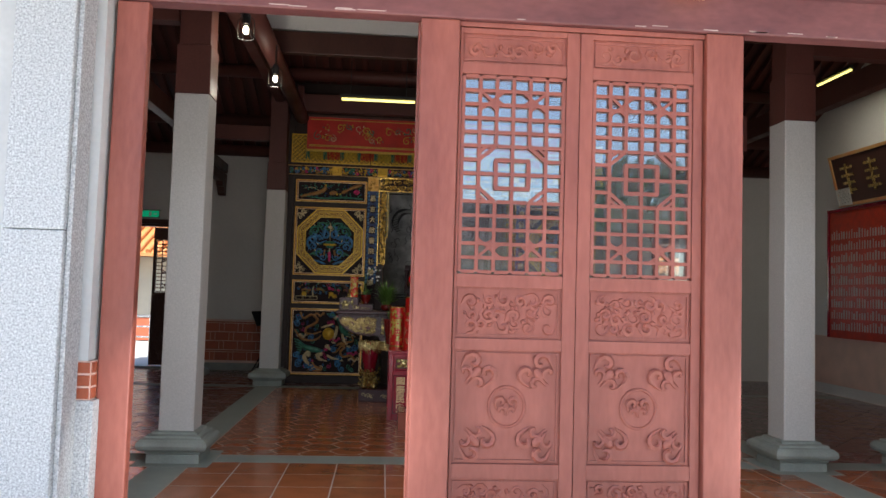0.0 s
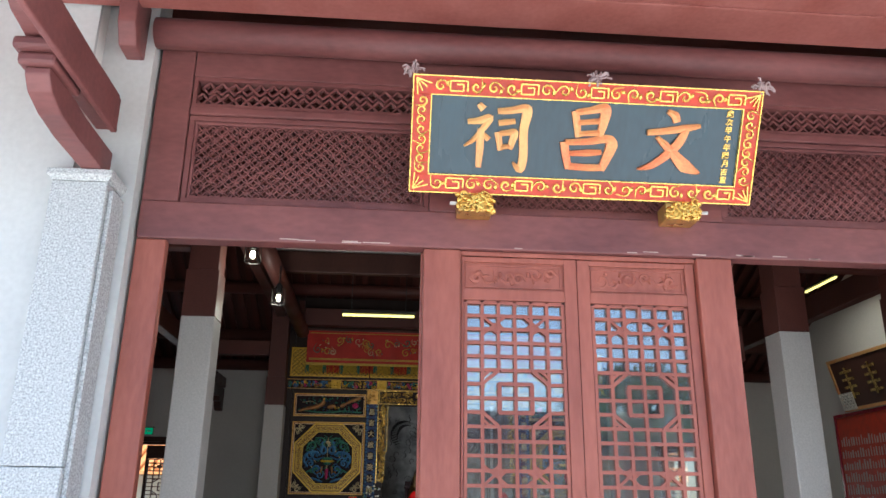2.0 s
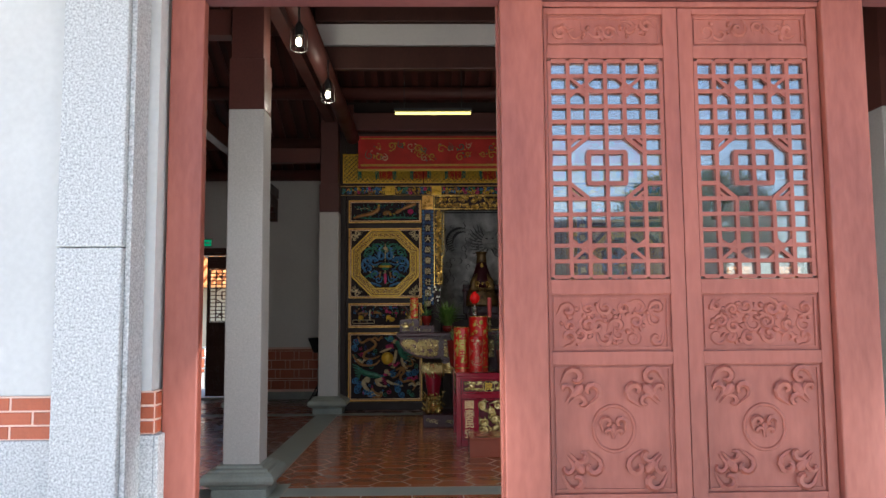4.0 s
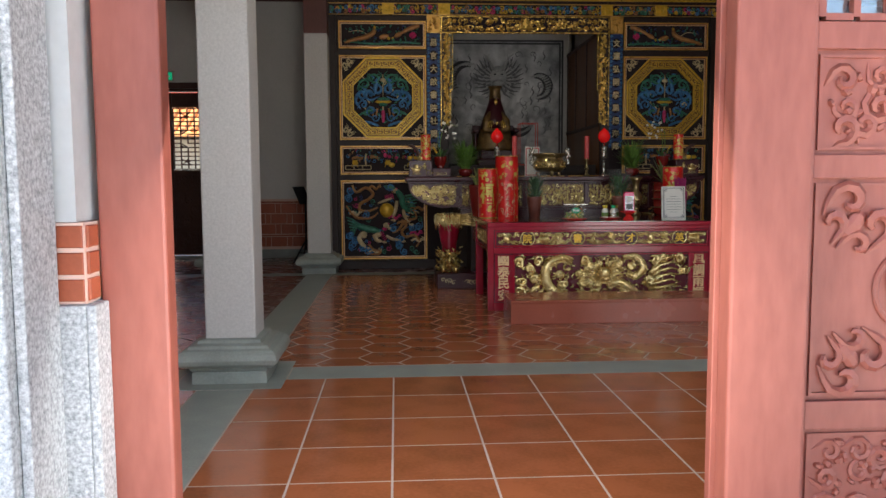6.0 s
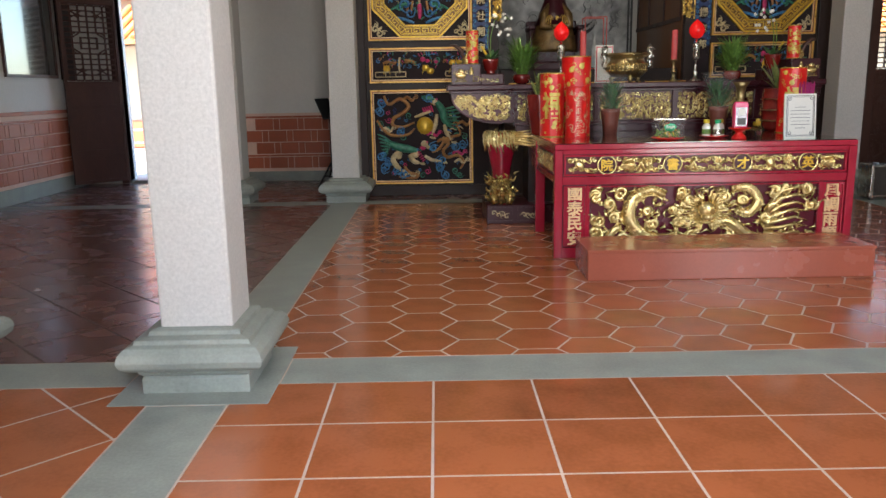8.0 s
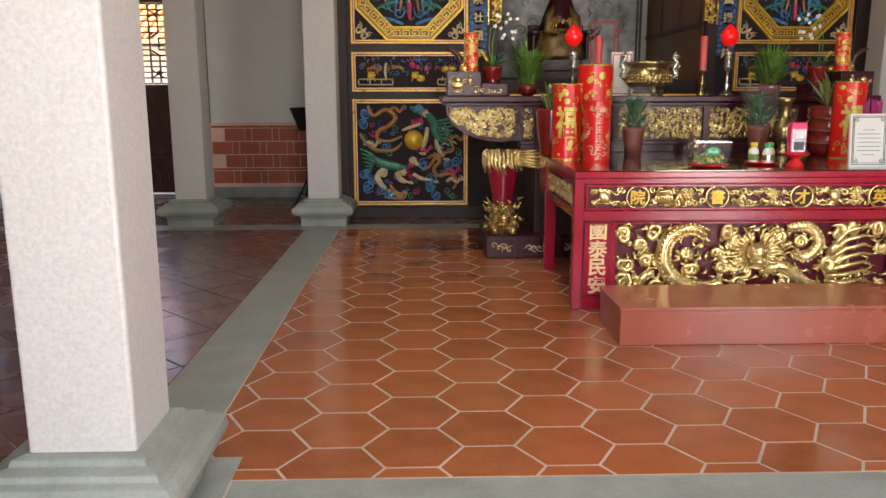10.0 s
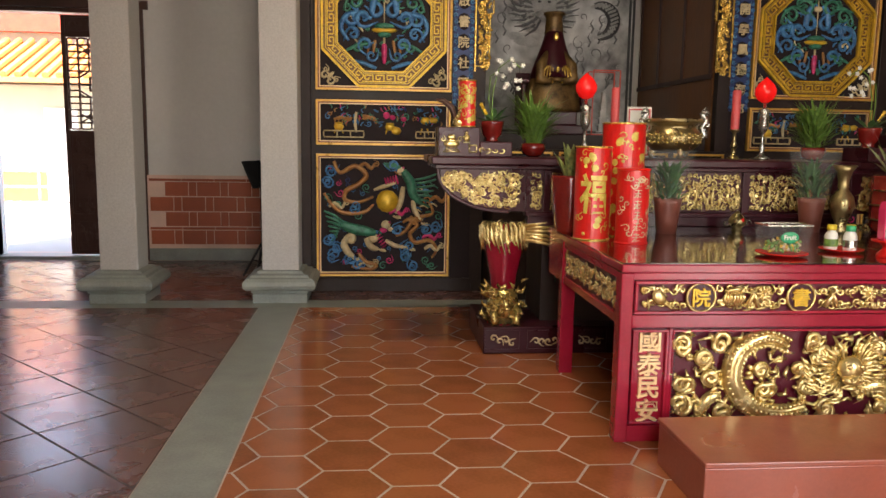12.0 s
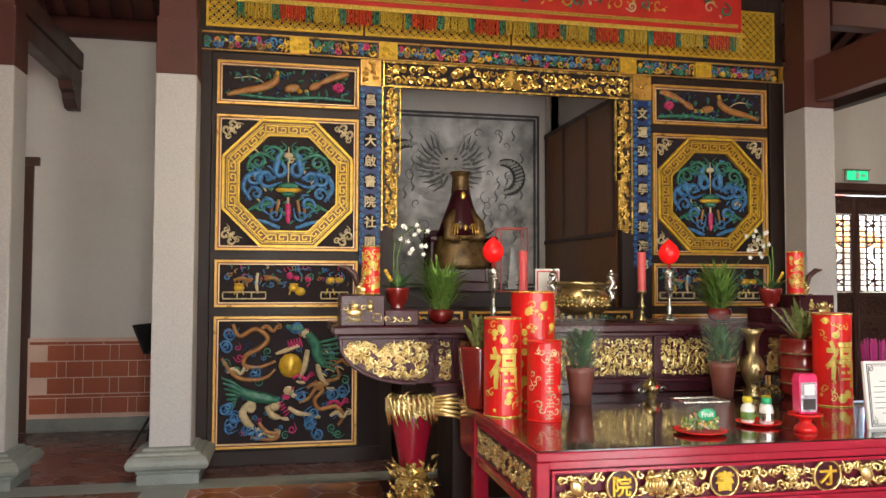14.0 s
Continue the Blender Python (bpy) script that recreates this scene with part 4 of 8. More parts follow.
part("post", boxes((-3.07, -2.9, 0.0, 0.14, 0, 5.6)), ALTAR_WOOD, sc, bevel=0.006)
part("post", boxes((2.9, 3.07, 0.0, 0.14, 0, 5.6)), ALTAR_WOOD, sc, bevel=0.006)
for s in (-1, 1):
    for x0, x1 in ((1.52, 1.535), ):
        pass
    a, b = (-2.896, -1.3) if s < 0 else (1.3, 2.896)
    part("backboard", boxes((a, b, 0.03, 0.1, 0, 3.86)), ALTAR_WOOD, sc)
    part("base_rail", boxes((a, b, -0.012, 0.028, 0, 0.135)), ALTAR_WOOD, sc, bevel=0.006)
for q in (-1.32, 1.19):
    part("niche_jamb", boxes((q, q + 0.13, 0.0, 0.105, 0, 3.598)), ALTAR_WOOD, sc, bevel=0.004)
part("head_rail", boxes((-2.896, 2.896, 0.0, 0.12, 3.862, 5.6)), ALTAR_WOOD, sc)


def gilt_panel(cx, w, z0, z1, kind, seed):
    """A painted relief panel in a nest of mouldings, with its place on the screen."""
    rng = random.Random(seed)
    zc, h = (z0 + z1) / 2, z1 - z0
    pn = new("panel")
    pn.parent = sc
    pn.matrix_basis = Matrix.Translation((cx, 0, zc))
    tagged(pn, {"lion": "square carved panel of green lions, ribbons and blue clouds", "still": "low carved panel of vases and flowers", "oct": "carved panel with a gilded octagonal fret and blue scrolls round a lantern", "bird": "low carved panel of golden pheasants and peonies"}[kind])
    bm = bmesh.new()
    frame_bars(bm, -w / 2, w / 2, -h / 2, h / 2, 0.022, -0.03, 0.028)
    part("gilded_frame", bm, GILT, pn, bevel=0.003)
    bm = bmesh.new()
    frame_bars(bm, -w / 2 + 0.034, w / 2 - 0.034, -h / 2 + 0.034, h / 2 - 0.034, 0.009, -0.018, 0.028)
    part("inner_line", bm, PALE_GILT, pn, "pale gilt inner line")
    bm = bmesh.new()
    frame_bars(bm, -w / 2 + 0.0225, w / 2 - 0.0225, -h / 2 + 0.0225, h / 2 - 0.0225, 0.011, -0.012, 0.028, 0)
    part("red_moulding", bm, MAROON, pn)
    part("ground_board", boxes((-w / 2 + 0.043, w / 2 - 0.043, 0.012, 0.028, -h / 2 + 0.043, h / 2 - 0.043)), GROUND, pn)
    iw, ih = w - 0.1, h - 0.1
    mats = [BLUE, TEAL, ORANGE, CREAM, PINK, YELLOW, DEEP_BLUE]
    bm = bmesh.new()
    U = lambda u, v: (iw * (u - 0.5), 0.0, ih * (0.5 - v))
    def line(pts, r, mi, sides=6):
        # a smooth line through points given in parts of the field
        out = []
        P = [Vector(U(*q)) for q in pts]
        for i in range(len(P) - 1):
            p0, p1, p2, p3 = P[max(0, i - 1)], P[i], P[i + 1], P[min(len(P) - 1, i + 2)]
            for k in range(5):
                t = k / 5
                out.append(0.5 * ((2 * p1) + (p2 - p0) * t + (2 * p0 - 5 * p1 + 4 * p2 - p3) * t * t + (3 * p1 - p0 - 3 * p2 + p3) * t ** 3))
        out.append(P[-1])
        n = len(out)
        tube(bm, out, [r * (0.45 + 0.55 * math.sin(math.pi * min(1, (i + 1) / n * 0.9 + 0.08))) for i in range(n)], sides, mi, 0.7)
    def dab(u, v, a, b, mi, turn=0.0, dep=0.02):
        x, _, z = U(u, v)
        blob(bm, (x, 0.004, z), (a, dep, b), mi, 9, 6, turn)
    if kind == "lion":
        for u, v in ((0.06, 0.1), (0.06, 0.2), (0.27, 0.42), (0.06, 0.72), (0.08, 0.86), (0.22, 0.9), (0.3, 0.93), (0.92, 0.6), (0.86, 0.62), (0.7, 0.78), (0.67, 0.85), (0.74, 0.94), (0.58, 0.05), (0.12, 0.78), (0.62, 0.62)):
            for k in range(2):
                curl(bm, *[U(u + rng.uniform(-0.02, 0.02), v + rng.uniform(-0.02, 0.02))[i] for i in (0, 2)], 0.05 + 0.015 * k, rng.uniform(0, TAU), rng.choice((-1, 1)), 0.011, 0.0, 0, 1.5, 0.9, 14)
        for u, v in ((0.05, 0.34), (0.13, 0.4), (0.36, 0.25), (0.3, 0.5), (0.55, 0.9), (0.5, 0.95), (0.9, 0.95), (0.85, 0.9), (0.95, 0.5), (0.62, 0.1), (0.15, 0.3), (0.86, 0.36)):
            x, _, z = U(u, v)
            curl(bm, x, z, 0.042, rng.uniform(0, TAU), rng.choice((-1, 1)), 0.008, 0.0, rng.choice((2, 4, 1)), 1.4, 0.8, 13)
        line(((0.1, 0.02), (0.15, 0.12), (0.27, 0.06), (0.36, 0.14), (0.3, 0.22), (0.2, 0.28), (0.19, 0.36), (0.3, 0.38), (0.42, 0.33)), 0.026, 2)
        line(((0.02, 0.3), (0.08, 0.4), (0.16, 0.47), (0.28, 0.48), (0.36, 0.46), (0.42, 0.4)), 0.022, 2)
        line(((0.72, 0.5), (0.78, 0.58), (0.72, 0.66), (0.76, 0.74), (0.88, 0.72), (0.94, 0.8), (0.9, 0.88)), 0.022, 2)
        line(((0.6, 0.68), (0.68, 0.64), (0.76, 0.52), (0.9, 0.48), (0.88, 0.38)), 0.02, 2)
        line(((0.3, 0.84), (0.36, 0.92), (0.44, 0.94), (0.4, 0.98), (0.24, 0.96)), 0.024, 2)
        # lower lion
        line(((0.16, 0.58), (0.26, 0.62), (0.36, 0.64), (0.44, 0.66)), 0.055, 1, 8)
        for k in range(7):
            line(((0.18 - 0.01 * k, 0.56 + 0.02 * k), (0.1, 0.5 + 0.035 * k), (0.02 + 0.01 * k, 0.46 + 0.045 * k)), 0.014, 1)
        for k in range(6):
            dab(0.22 + 0.04 * k, 0.585 + 0.012 * k, 0.02, 0.018, 0)
        line(((0.22, 0.68), (0.18, 0.76), (0.22, 0.84), (0.26, 0.87)), 0.038, 3, 8)
        line(((0.36, 0.7), (0.4, 0.78), (0.46, 0.8)), 0.034, 3, 8)
        line(((0.52, 0.72), (0.6, 0.77), (0.7, 0.78)), 0.024, 3, 8)
        dab(0.52, 0.58, 0.05, 0.045, 3), dab(0.56, 0.62, 0.03, 0.025, 3), dab(0.55, 0.56, 0.016, 0.014, 4)
        for k in range(5):
            dab(0.46 + 0.012 * k, 0.68 + 0.024 * k, 0.034, 0.009, 4, 0.6)
        for k in range(9):
            line(((0.24 + 0.03 * k, 0.575 + 0.008 * k), (0.235 + 0.03 * k, 0.61 + 0.008 * k)), 0.016, 0 if k % 2 else 1)
        for p, q in (((0.2, 0.72), (0.27, 0.88)), ((0.36, 0.74), (0.48, 0.8)), ((0.5, 0.73), (0.72, 0.79)), ((0.64, 0.28), (0.6, 0.5)), ((0.73, 0.4), (0.83, 0.56))):
            for g in range(3):
                line(((q[0] - 0.02 + 0.02 * g, q[1]), (q[0] + 0.02 + 0.012 * g, q[1] + 0.025)), 0.012, 3)
        for u0, v0, mi in ((0.3, 0.07, 2), (0.06, 0.42, 3), (0.82, 0.7, 4), (0.3, 0.95, 3), (0.55, 0.48, 4), (0.66, 0.56, 2), (0.84, 0.8, 3), (0.88, 0.36, 2)):
            line(((u0, v0), (u0 + 0.05, v0 - 0.03), (u0 + 0.1, v0 + 0.01), (u0 + 0.13, v0 - 0.04)), 0.02, mi)
            curl(bm, *[U(u0 + 0.14, v0 - 0.03)[i] for i in (0, 2)], 0.03, rng.uniform(0, TAU), rng.choice((-1, 1)), 0.008, -0.004, mi, 1.5, 0.6, 12)
        dab(0.24, 0.7, 0.05, 0.065, 3), dab(0.42, 0.7, 0.055, 0.05, 3), dab(0.5, 0.63, 0.04, 0.03, 4)
        for k in range(26):
            a = rng.uniform(0, TAU)
            u, v = 0.13 + 0.3 * (k % 13) / 12, 0.56 + 0.1 * (k % 13) / 12
            line(((u, v), (u - 0.03, v - 0.035), (u - 0.06 + rng.uniform(-0.02, 0.02), v - 0.03)), 0.009, rng.choice((1, 0, 1)))
        for k in range(16):
            u, v = 0.8 + rng.uniform(-0.06, 0.08), 0.2 + 0.018 * k
            line(((u, v), (u + 0.035, v - 0.01), (u + 0.07, v + 0.015)), 0.009, rng.choice((1, 0, 3)))
        for k in range(22):
            x, _, z = U(rng.uniform(0.04, 0.96), rng.uniform(0.04, 0.96))
            curl(bm, x, z, rng.uniform(0.022, 0.034), rng.uniform(0, TAU), rng.choice((-1, 1)), 0.006, 0.006, rng.choice((0, 6, 4, 2, 1)), 1.4, 0.8, 11)
        # upper lion with the ball
        line(((0.66, 0.1), (0.72, 0.2), (0.74, 0.3), (0.8, 0.38)), 0.05, 1, 8)
        for k in range(7):
            line(((0.74, 0.18 + 0.03 * k), (0.84, 0.16 + 0.04 * k), (0.94 - 0.01 * k, 0.12 + 0.05 * k)), 0.014, 1)
        for k in range(5):
            line(((0.56 + 0.02 * k, 0.08), (0.5 + 0.02 * k, 0.03)), 0.018, 1)
        line(((0.66, 0.24), (0.64, 0.38), (0.6, 0.48)), 0.028, 3, 8)
        line(((0.74, 0.36), (0.76, 0.46), (0.82, 0.54)), 0.026, 3, 8)
        line(((0.6, 0.2), (0.5, 0.24), (0.42, 0.27)), 0.022, 3, 8)
        dab(0.64, 0.1, 0.04, 0.045, 3), dab(0.66, 0.07, 0.014, 0.012, 4)
        for k in range(5):
            dab(0.52 + 0.022 * k, 0.2 - 0.006 * k, 0.012, 0.05, 4, 0.3)
        dab(0.53, 0.37, 0.115, 0.115, 5, 0, 0.05)
    elif kind == "oct":
        for s in (-1, 1):
            X = lambda x: x * s
            for x, z, r, a, th, mi, tn in ((0.13, 0.27, 0.09, 0.5, 0.02, 1, 1.2), (0.28, 0.2, 0.075, 1.0, 0.017, 1, 1.2), (0.32, 0.05, 0.085, 2.0, 0.02, 0, 1.3), (0.2, 0.05, 0.09, 4.0, 0.024, 0, 1.2), (0.3, -0.1, 0.07, 0.0, 0.018, 0, 1.2), (0.18, -0.2, 0.08, 5.0, 0.018, 0, 1.2), (0.09, 0.12, 0.08, 1.5, 0.024, 0, 1.0), (0.12, -0.3, 0.06, 3.0, 0.015, 0, 1.2), (0.26, -0.22, 0.05, 2.5, 0.014, 1, 1.2), (0.06, 0.34, 0.04, 2.0, 0.012, 1, 1.1), (0.36, 0.14, 0.04, 2.0, 0.012, 1, 1.1), (0.2, 0.33, 0.04, 4.0, 0.012, 1, 1.1)):
                curl(bm, X(x), z, r, a if s > 0 else math.pi - a, s, th, 0.0, mi, tn, 1.0, 15)
            line(((0.5 + s * 0.1, 0.42), (0.5 + s * 0.08, 0.3), (0.5 + s * 0.04, 0.24)), 0.035, 0, 8)
            line(((0.5 + s * 0.1, 0.46), (0.5 + s * 0.2, 0.42), (0.5 + s * 0.3, 0.44), (0.5 + s * 0.34, 0.54), (0.5 + s * 0.28, 0.64)), 0.026, 0, 8)
            line(((0.5 + s * 0.12, 0.3), (0.5 + s * 0.2, 0.26), (0.5 + s * 0.28, 0.3), (0.5 + s * 0.32, 0.4)), 0.018, 1, 8)
            line(((0.5 + s * 0.12, 0.66), (0.5 + s * 0.22, 0.68), (0.5 + s * 0.3, 0.72)), 0.02, 1, 8)
            line(((0.5 + s * 0.06, 0.86), (0.5 + s * 0.16, 0.82), (0.5 + s * 0.24, 0.8)), 0.02, 0, 8)
            for k in range(30):
                a, r_ = rng.uniform(0, TAU), rng.uniform(0.14, 0.34)
                u, v = 0.5 + s * abs(r_ * math.cos(a)), 0.5 + r_ * math.sin(a)
                line(((u, v), (u + rng.uniform(-0.02, 0.03) * s, v - 0.025), (u + rng.uniform(0, 0.05) * s, v + rng.uniform(-0.05, 0.0))), 0.01, rng.choice((0, 1, 0, 1, 3)))
            line(((0.5 + s * 0.07, 0.63), (0.5 + s * 0.09, 0.75)), 0.016, 2)
            line(((0.5 + s * 0.12, 0.66), (0.5 + s * 0.13, 0.74)), 0.014, 2)
        line(((0.5, 0.2), (0.5, 0.5)), 0.008, 3)
        dab(0.5, 0.27, 0.05, 0.03, 3), dab(0.5, 0.52, 0.1, 0.035, 1, 0, 0.04), dab(0.5, 0.55, 0.13, 0.03, 5, 0, 0.035), dab(0.5, 0.585, 0.07, 0.03, 1, 0, 0.04)
        line(((0.5, 0.6), (0.5, 0.7)), 0.012, 3)
        line(((0.5, 0.66), (0.5, 0.82)), 0.028, 4, 8)
    elif kind == "still":
        for k in range(70):
            u, v = rng.uniform(0.04, 0.96), rng.uniform(0.08, 0.62)
            line(((u, v), (u + rng.uniform(-0.02, 0.02), v - 0.07), (u + rng.uniform(-0.03, 0.03), v - 0.12)), 0.006, rng.choice((0, 1, 0, 2, 4)))
        line(((0.1, 0.42), (0.16, 0.36), (0.22, 0.42), (0.24, 0.34)), 0.02, 2)
        for k in range(4):
            line(((0.11 + 0.03 * k, 0.42), (0.11 + 0.03 * k, 0.6)), 0.006, 2)
        dab(0.9, 0.4, 0.05, 0.03, 5), dab(0.36, 0.36, 0.045, 0.018, 2, 0.3), dab(0.66, 0.38, 0.03, 0.028, 4)
        for k in range(18):
            dab(rng.uniform(0.03, 0.97), rng.uniform(0.08, 0.5), rng.uniform(0.015, 0.03), rng.uniform(0.008, 0.016), rng.choice((0, 1, 6, 1)), rng.uniform(0, 3))
        for k in range(9):
            x, _, z = U(rng.uniform(0.05, 0.95), rng.uniform(0.2, 0.55))
            curl(bm, x, z, 0.03, rng.uniform(0, TAU), 1, 0.008, 0.0, rng.choice((0, 1)), 1.2, 0.8, 11)
        for u in (0.14, 0.55, 0.83):
            dab(u, 0.62 if u < 0.8 else 0.42, 0.05, 0.035, 5), dab(u, 0.52 if u < 0.8 else 0.34, 0.045, 0.01, 5)
            for q in (-1, 1):
                line(((u + q * 0.02, 0.64), (u + q * 0.035, 0.82)), 0.008, 5)
        line(((0.28, 0.2), (0.27, 0.5), (0.28, 0.78)), 0.016, 3)
        line(((0.33, 0.3), (0.42, 0.38), (0.44, 0.52)), 0.02, 2)
        dab(0.52, 0.28, 0.035, 0.035, 4), dab(0.57, 0.34, 0.03, 0.025, 4), dab(0.6, 0.72, 0.05, 0.04, 5)
        for a0, a1 in ((0.02, 0.34), (0.76, 0.97)):
            x0, x1 = iw * (a0 - 0.5), iw * (a1 - 0.5)
            for z0_, z1_ in ((-ih * 0.44, -ih * 0.4), (-ih * 0.26, -ih * 0.22)):
                box(bm, x0, x1, -0.012, 0.012, z0_, z1_, 3)
            for k in range(4):
                xx = x0 + (x1 - x0) * k / 3
                box(bm, xx - 0.006, xx + 0.006, -0.011, 0.012, -ih * 0.4, -ih * 0.26, 3)
    else:
        sgn = 1 if seed % 2 else -1
        F = lambda u: u if sgn > 0 else 1 - u
        for k in range(80):
            dab(rng.uniform(0.03, 0.97), rng.choice((rng.uniform(0.05, 0.4), rng.uniform(0.6, 0.92))), rng.uniform(0.015, 0.035), rng.uniform(0.008, 0.014), rng.choice((1, 1, 1, 6)), rng.uniform(0, 3))
        line(((F(0.02), 0.9), (F(0.3), 0.84), (F(0.6), 0.92), (F(0.98), 0.8)), 0.018, 1)
        line(((F(0.04), 0.05), (F(0.16), 0.2), (F(0.28), 0.42)), 0.035, 2, 8)
        dab(F(0.3), 0.48, 0.075, 0.035, 2, -0.5 * sgn), dab(F(0.37), 0.66, 0.022, 0.022, 5)
        dab(F(0.48), 0.58, 0.08, 0.04, 2, 0.2), dab(F(0.42), 0.66, 0.025, 0.022, 5)
        line(((F(0.6), 0.2), (F(0.61), 0.4), (F(0.7), 0.6), (F(0.84), 0.72), (F(0.97), 0.86)), 0.038, 2, 8)
        dab(F(0.595), 0.14, 0.022, 0.024, 5)
        for k in range(7):
            a = TAU * k / 7
            dab(F(0.12) + 0.03 * math.cos(a), 0.5 + 0.1 * math.sin(a), 0.024, 0.018, 4, a)
        dab(F(0.12), 0.5, 0.02, 0.02, 4, 0, 0.035)
        line(((F(0.68), 0.5), (F(0.78), 0.3), (F(0.92), 0.36)), 0.007, 3)
    part("carving", bm, mats, pn, "painted wood carving", smooth=True)
    if kind == "oct":
        # octagonal fret band
        R, band = iw * 0.455, 0.1
        def octo(rad):
            t = rad * math.tan(math.pi / 8)
            return [(t, rad), (rad, t), (rad, -t), (t, -rad), (-t, -rad), (-rad, -t), (-rad, t), (-t, rad)]
        R = iw / 2 - 0.015
        bm = bmesh.new()
        for rad, wd, y in ((R, 0.024, -0.03), (R - 0.032, 0.006, -0.018), (R - 0.125, 0.006, -0.018), (R - 0.142, 0.014, -0.028)):
            o = octo(rad)
            for k in range(8):
                bar(bm, o[k], o[(k + 1) % 8], wd, y - 0.0006 * (k % 2), 0.012)
        ro = R - 0.078
        o = octo(ro)
        for k in range(8):
            a, b = Vector(o[k]), Vector(o[(k + 1) % 8])
            d = (b - a).normalized()
            nrm = Vector((d.y, -d.x))
            L = (b - a).length
            nk = max(3, round(L / 0.11))
            for q in range(nk):
                s0 = a + d * L * q / nk
                st = L / nk
                hh = 0.03
                Pp = [s0 - nrm * hh, s0 + nrm * hh, s0 + d * st * 0.72 + nrm * hh, s0 + d * st * 0.72 - nrm * hh * 0.3, s0 + d * st * 0.36 - nrm * hh * 0.3, s0 + d * st * 0.36 + nrm * hh * 0.3]
                for g in range(len(Pp) - 1):
                    bar(bm, Pp[g], Pp[g + 1], 0.011, -0.014 - 0.0005 * (g % 2), 0.0)
                bar(bm, s0 - nrm * hh, s0 - nrm * hh + d * st, 0.011, -0.013, 0.0)
        part("fret_band", bm, YELLOW, pn, "gilded octagonal fret band")
        bm = bmesh.new()
        o1 = octo(R - 0.012)
        o2 = octo(R - 0.145)
        for k in range(8):
            f = [bm.verts.new((p[0], 0.0, p[1])) for p in (o1[k], o1[(k + 1) % 8], o2[(k + 1) % 8], o2[k])]
            bm.faces.new(f)
            g = [bm.verts.new((p[0], 0.012, p[1])) for p in (o1[k], o1[(k + 1) % 8], o2[(k + 1) % 8], o2[k])]
            bm.faces.new(g[::-1])
        part("fret_ground", bm, mats_ground, pn)
        bm = bmesh.new()
        for sx in (-1, 1):
            for sz in (-1, 1):
                relief_bat(bm, sx * (iw / 2 - 0.085), sz * (ih / 2 - 0.085), 0.085, math.atan2(sz, sx), 0.014)
                curl(bm, sx * (iw / 2 - 0.15), sz * (ih / 2 - 0.05), 0.03, 1, 1, 0.008, 0.0)
                curl(bm, sx * (iw / 2 - 0.05), sz * (ih / 2 - 0.15), 0.03, 1, -1, 0.008, 0.0)
        part("corner_bat_carving", bm, CREAM, pn, "cream carved bats in the corners", smooth=True)
    return pn


mats_ground = mat("dark_ochre_ground", (0.16, 0.07, 0.015), 0.45, vary=0.2)
for s in (-1, 1):
    cx = s * 2.18 - (0.01 if s < 0 else -0.01)
    gilt_panel(cx, 1.32, 0.157, 1.375, "lion", 21 + s)
    gilt_panel(cx, 1.32, 1.462, 1.9, "still", 31 + s)
    gilt_panel(cx, 1.32, 1.99, 3.262, "oct", 41 + s)
    gilt_panel(cx, 1.32, 3.36, 3.775, "bird", 50 + (s > 0))

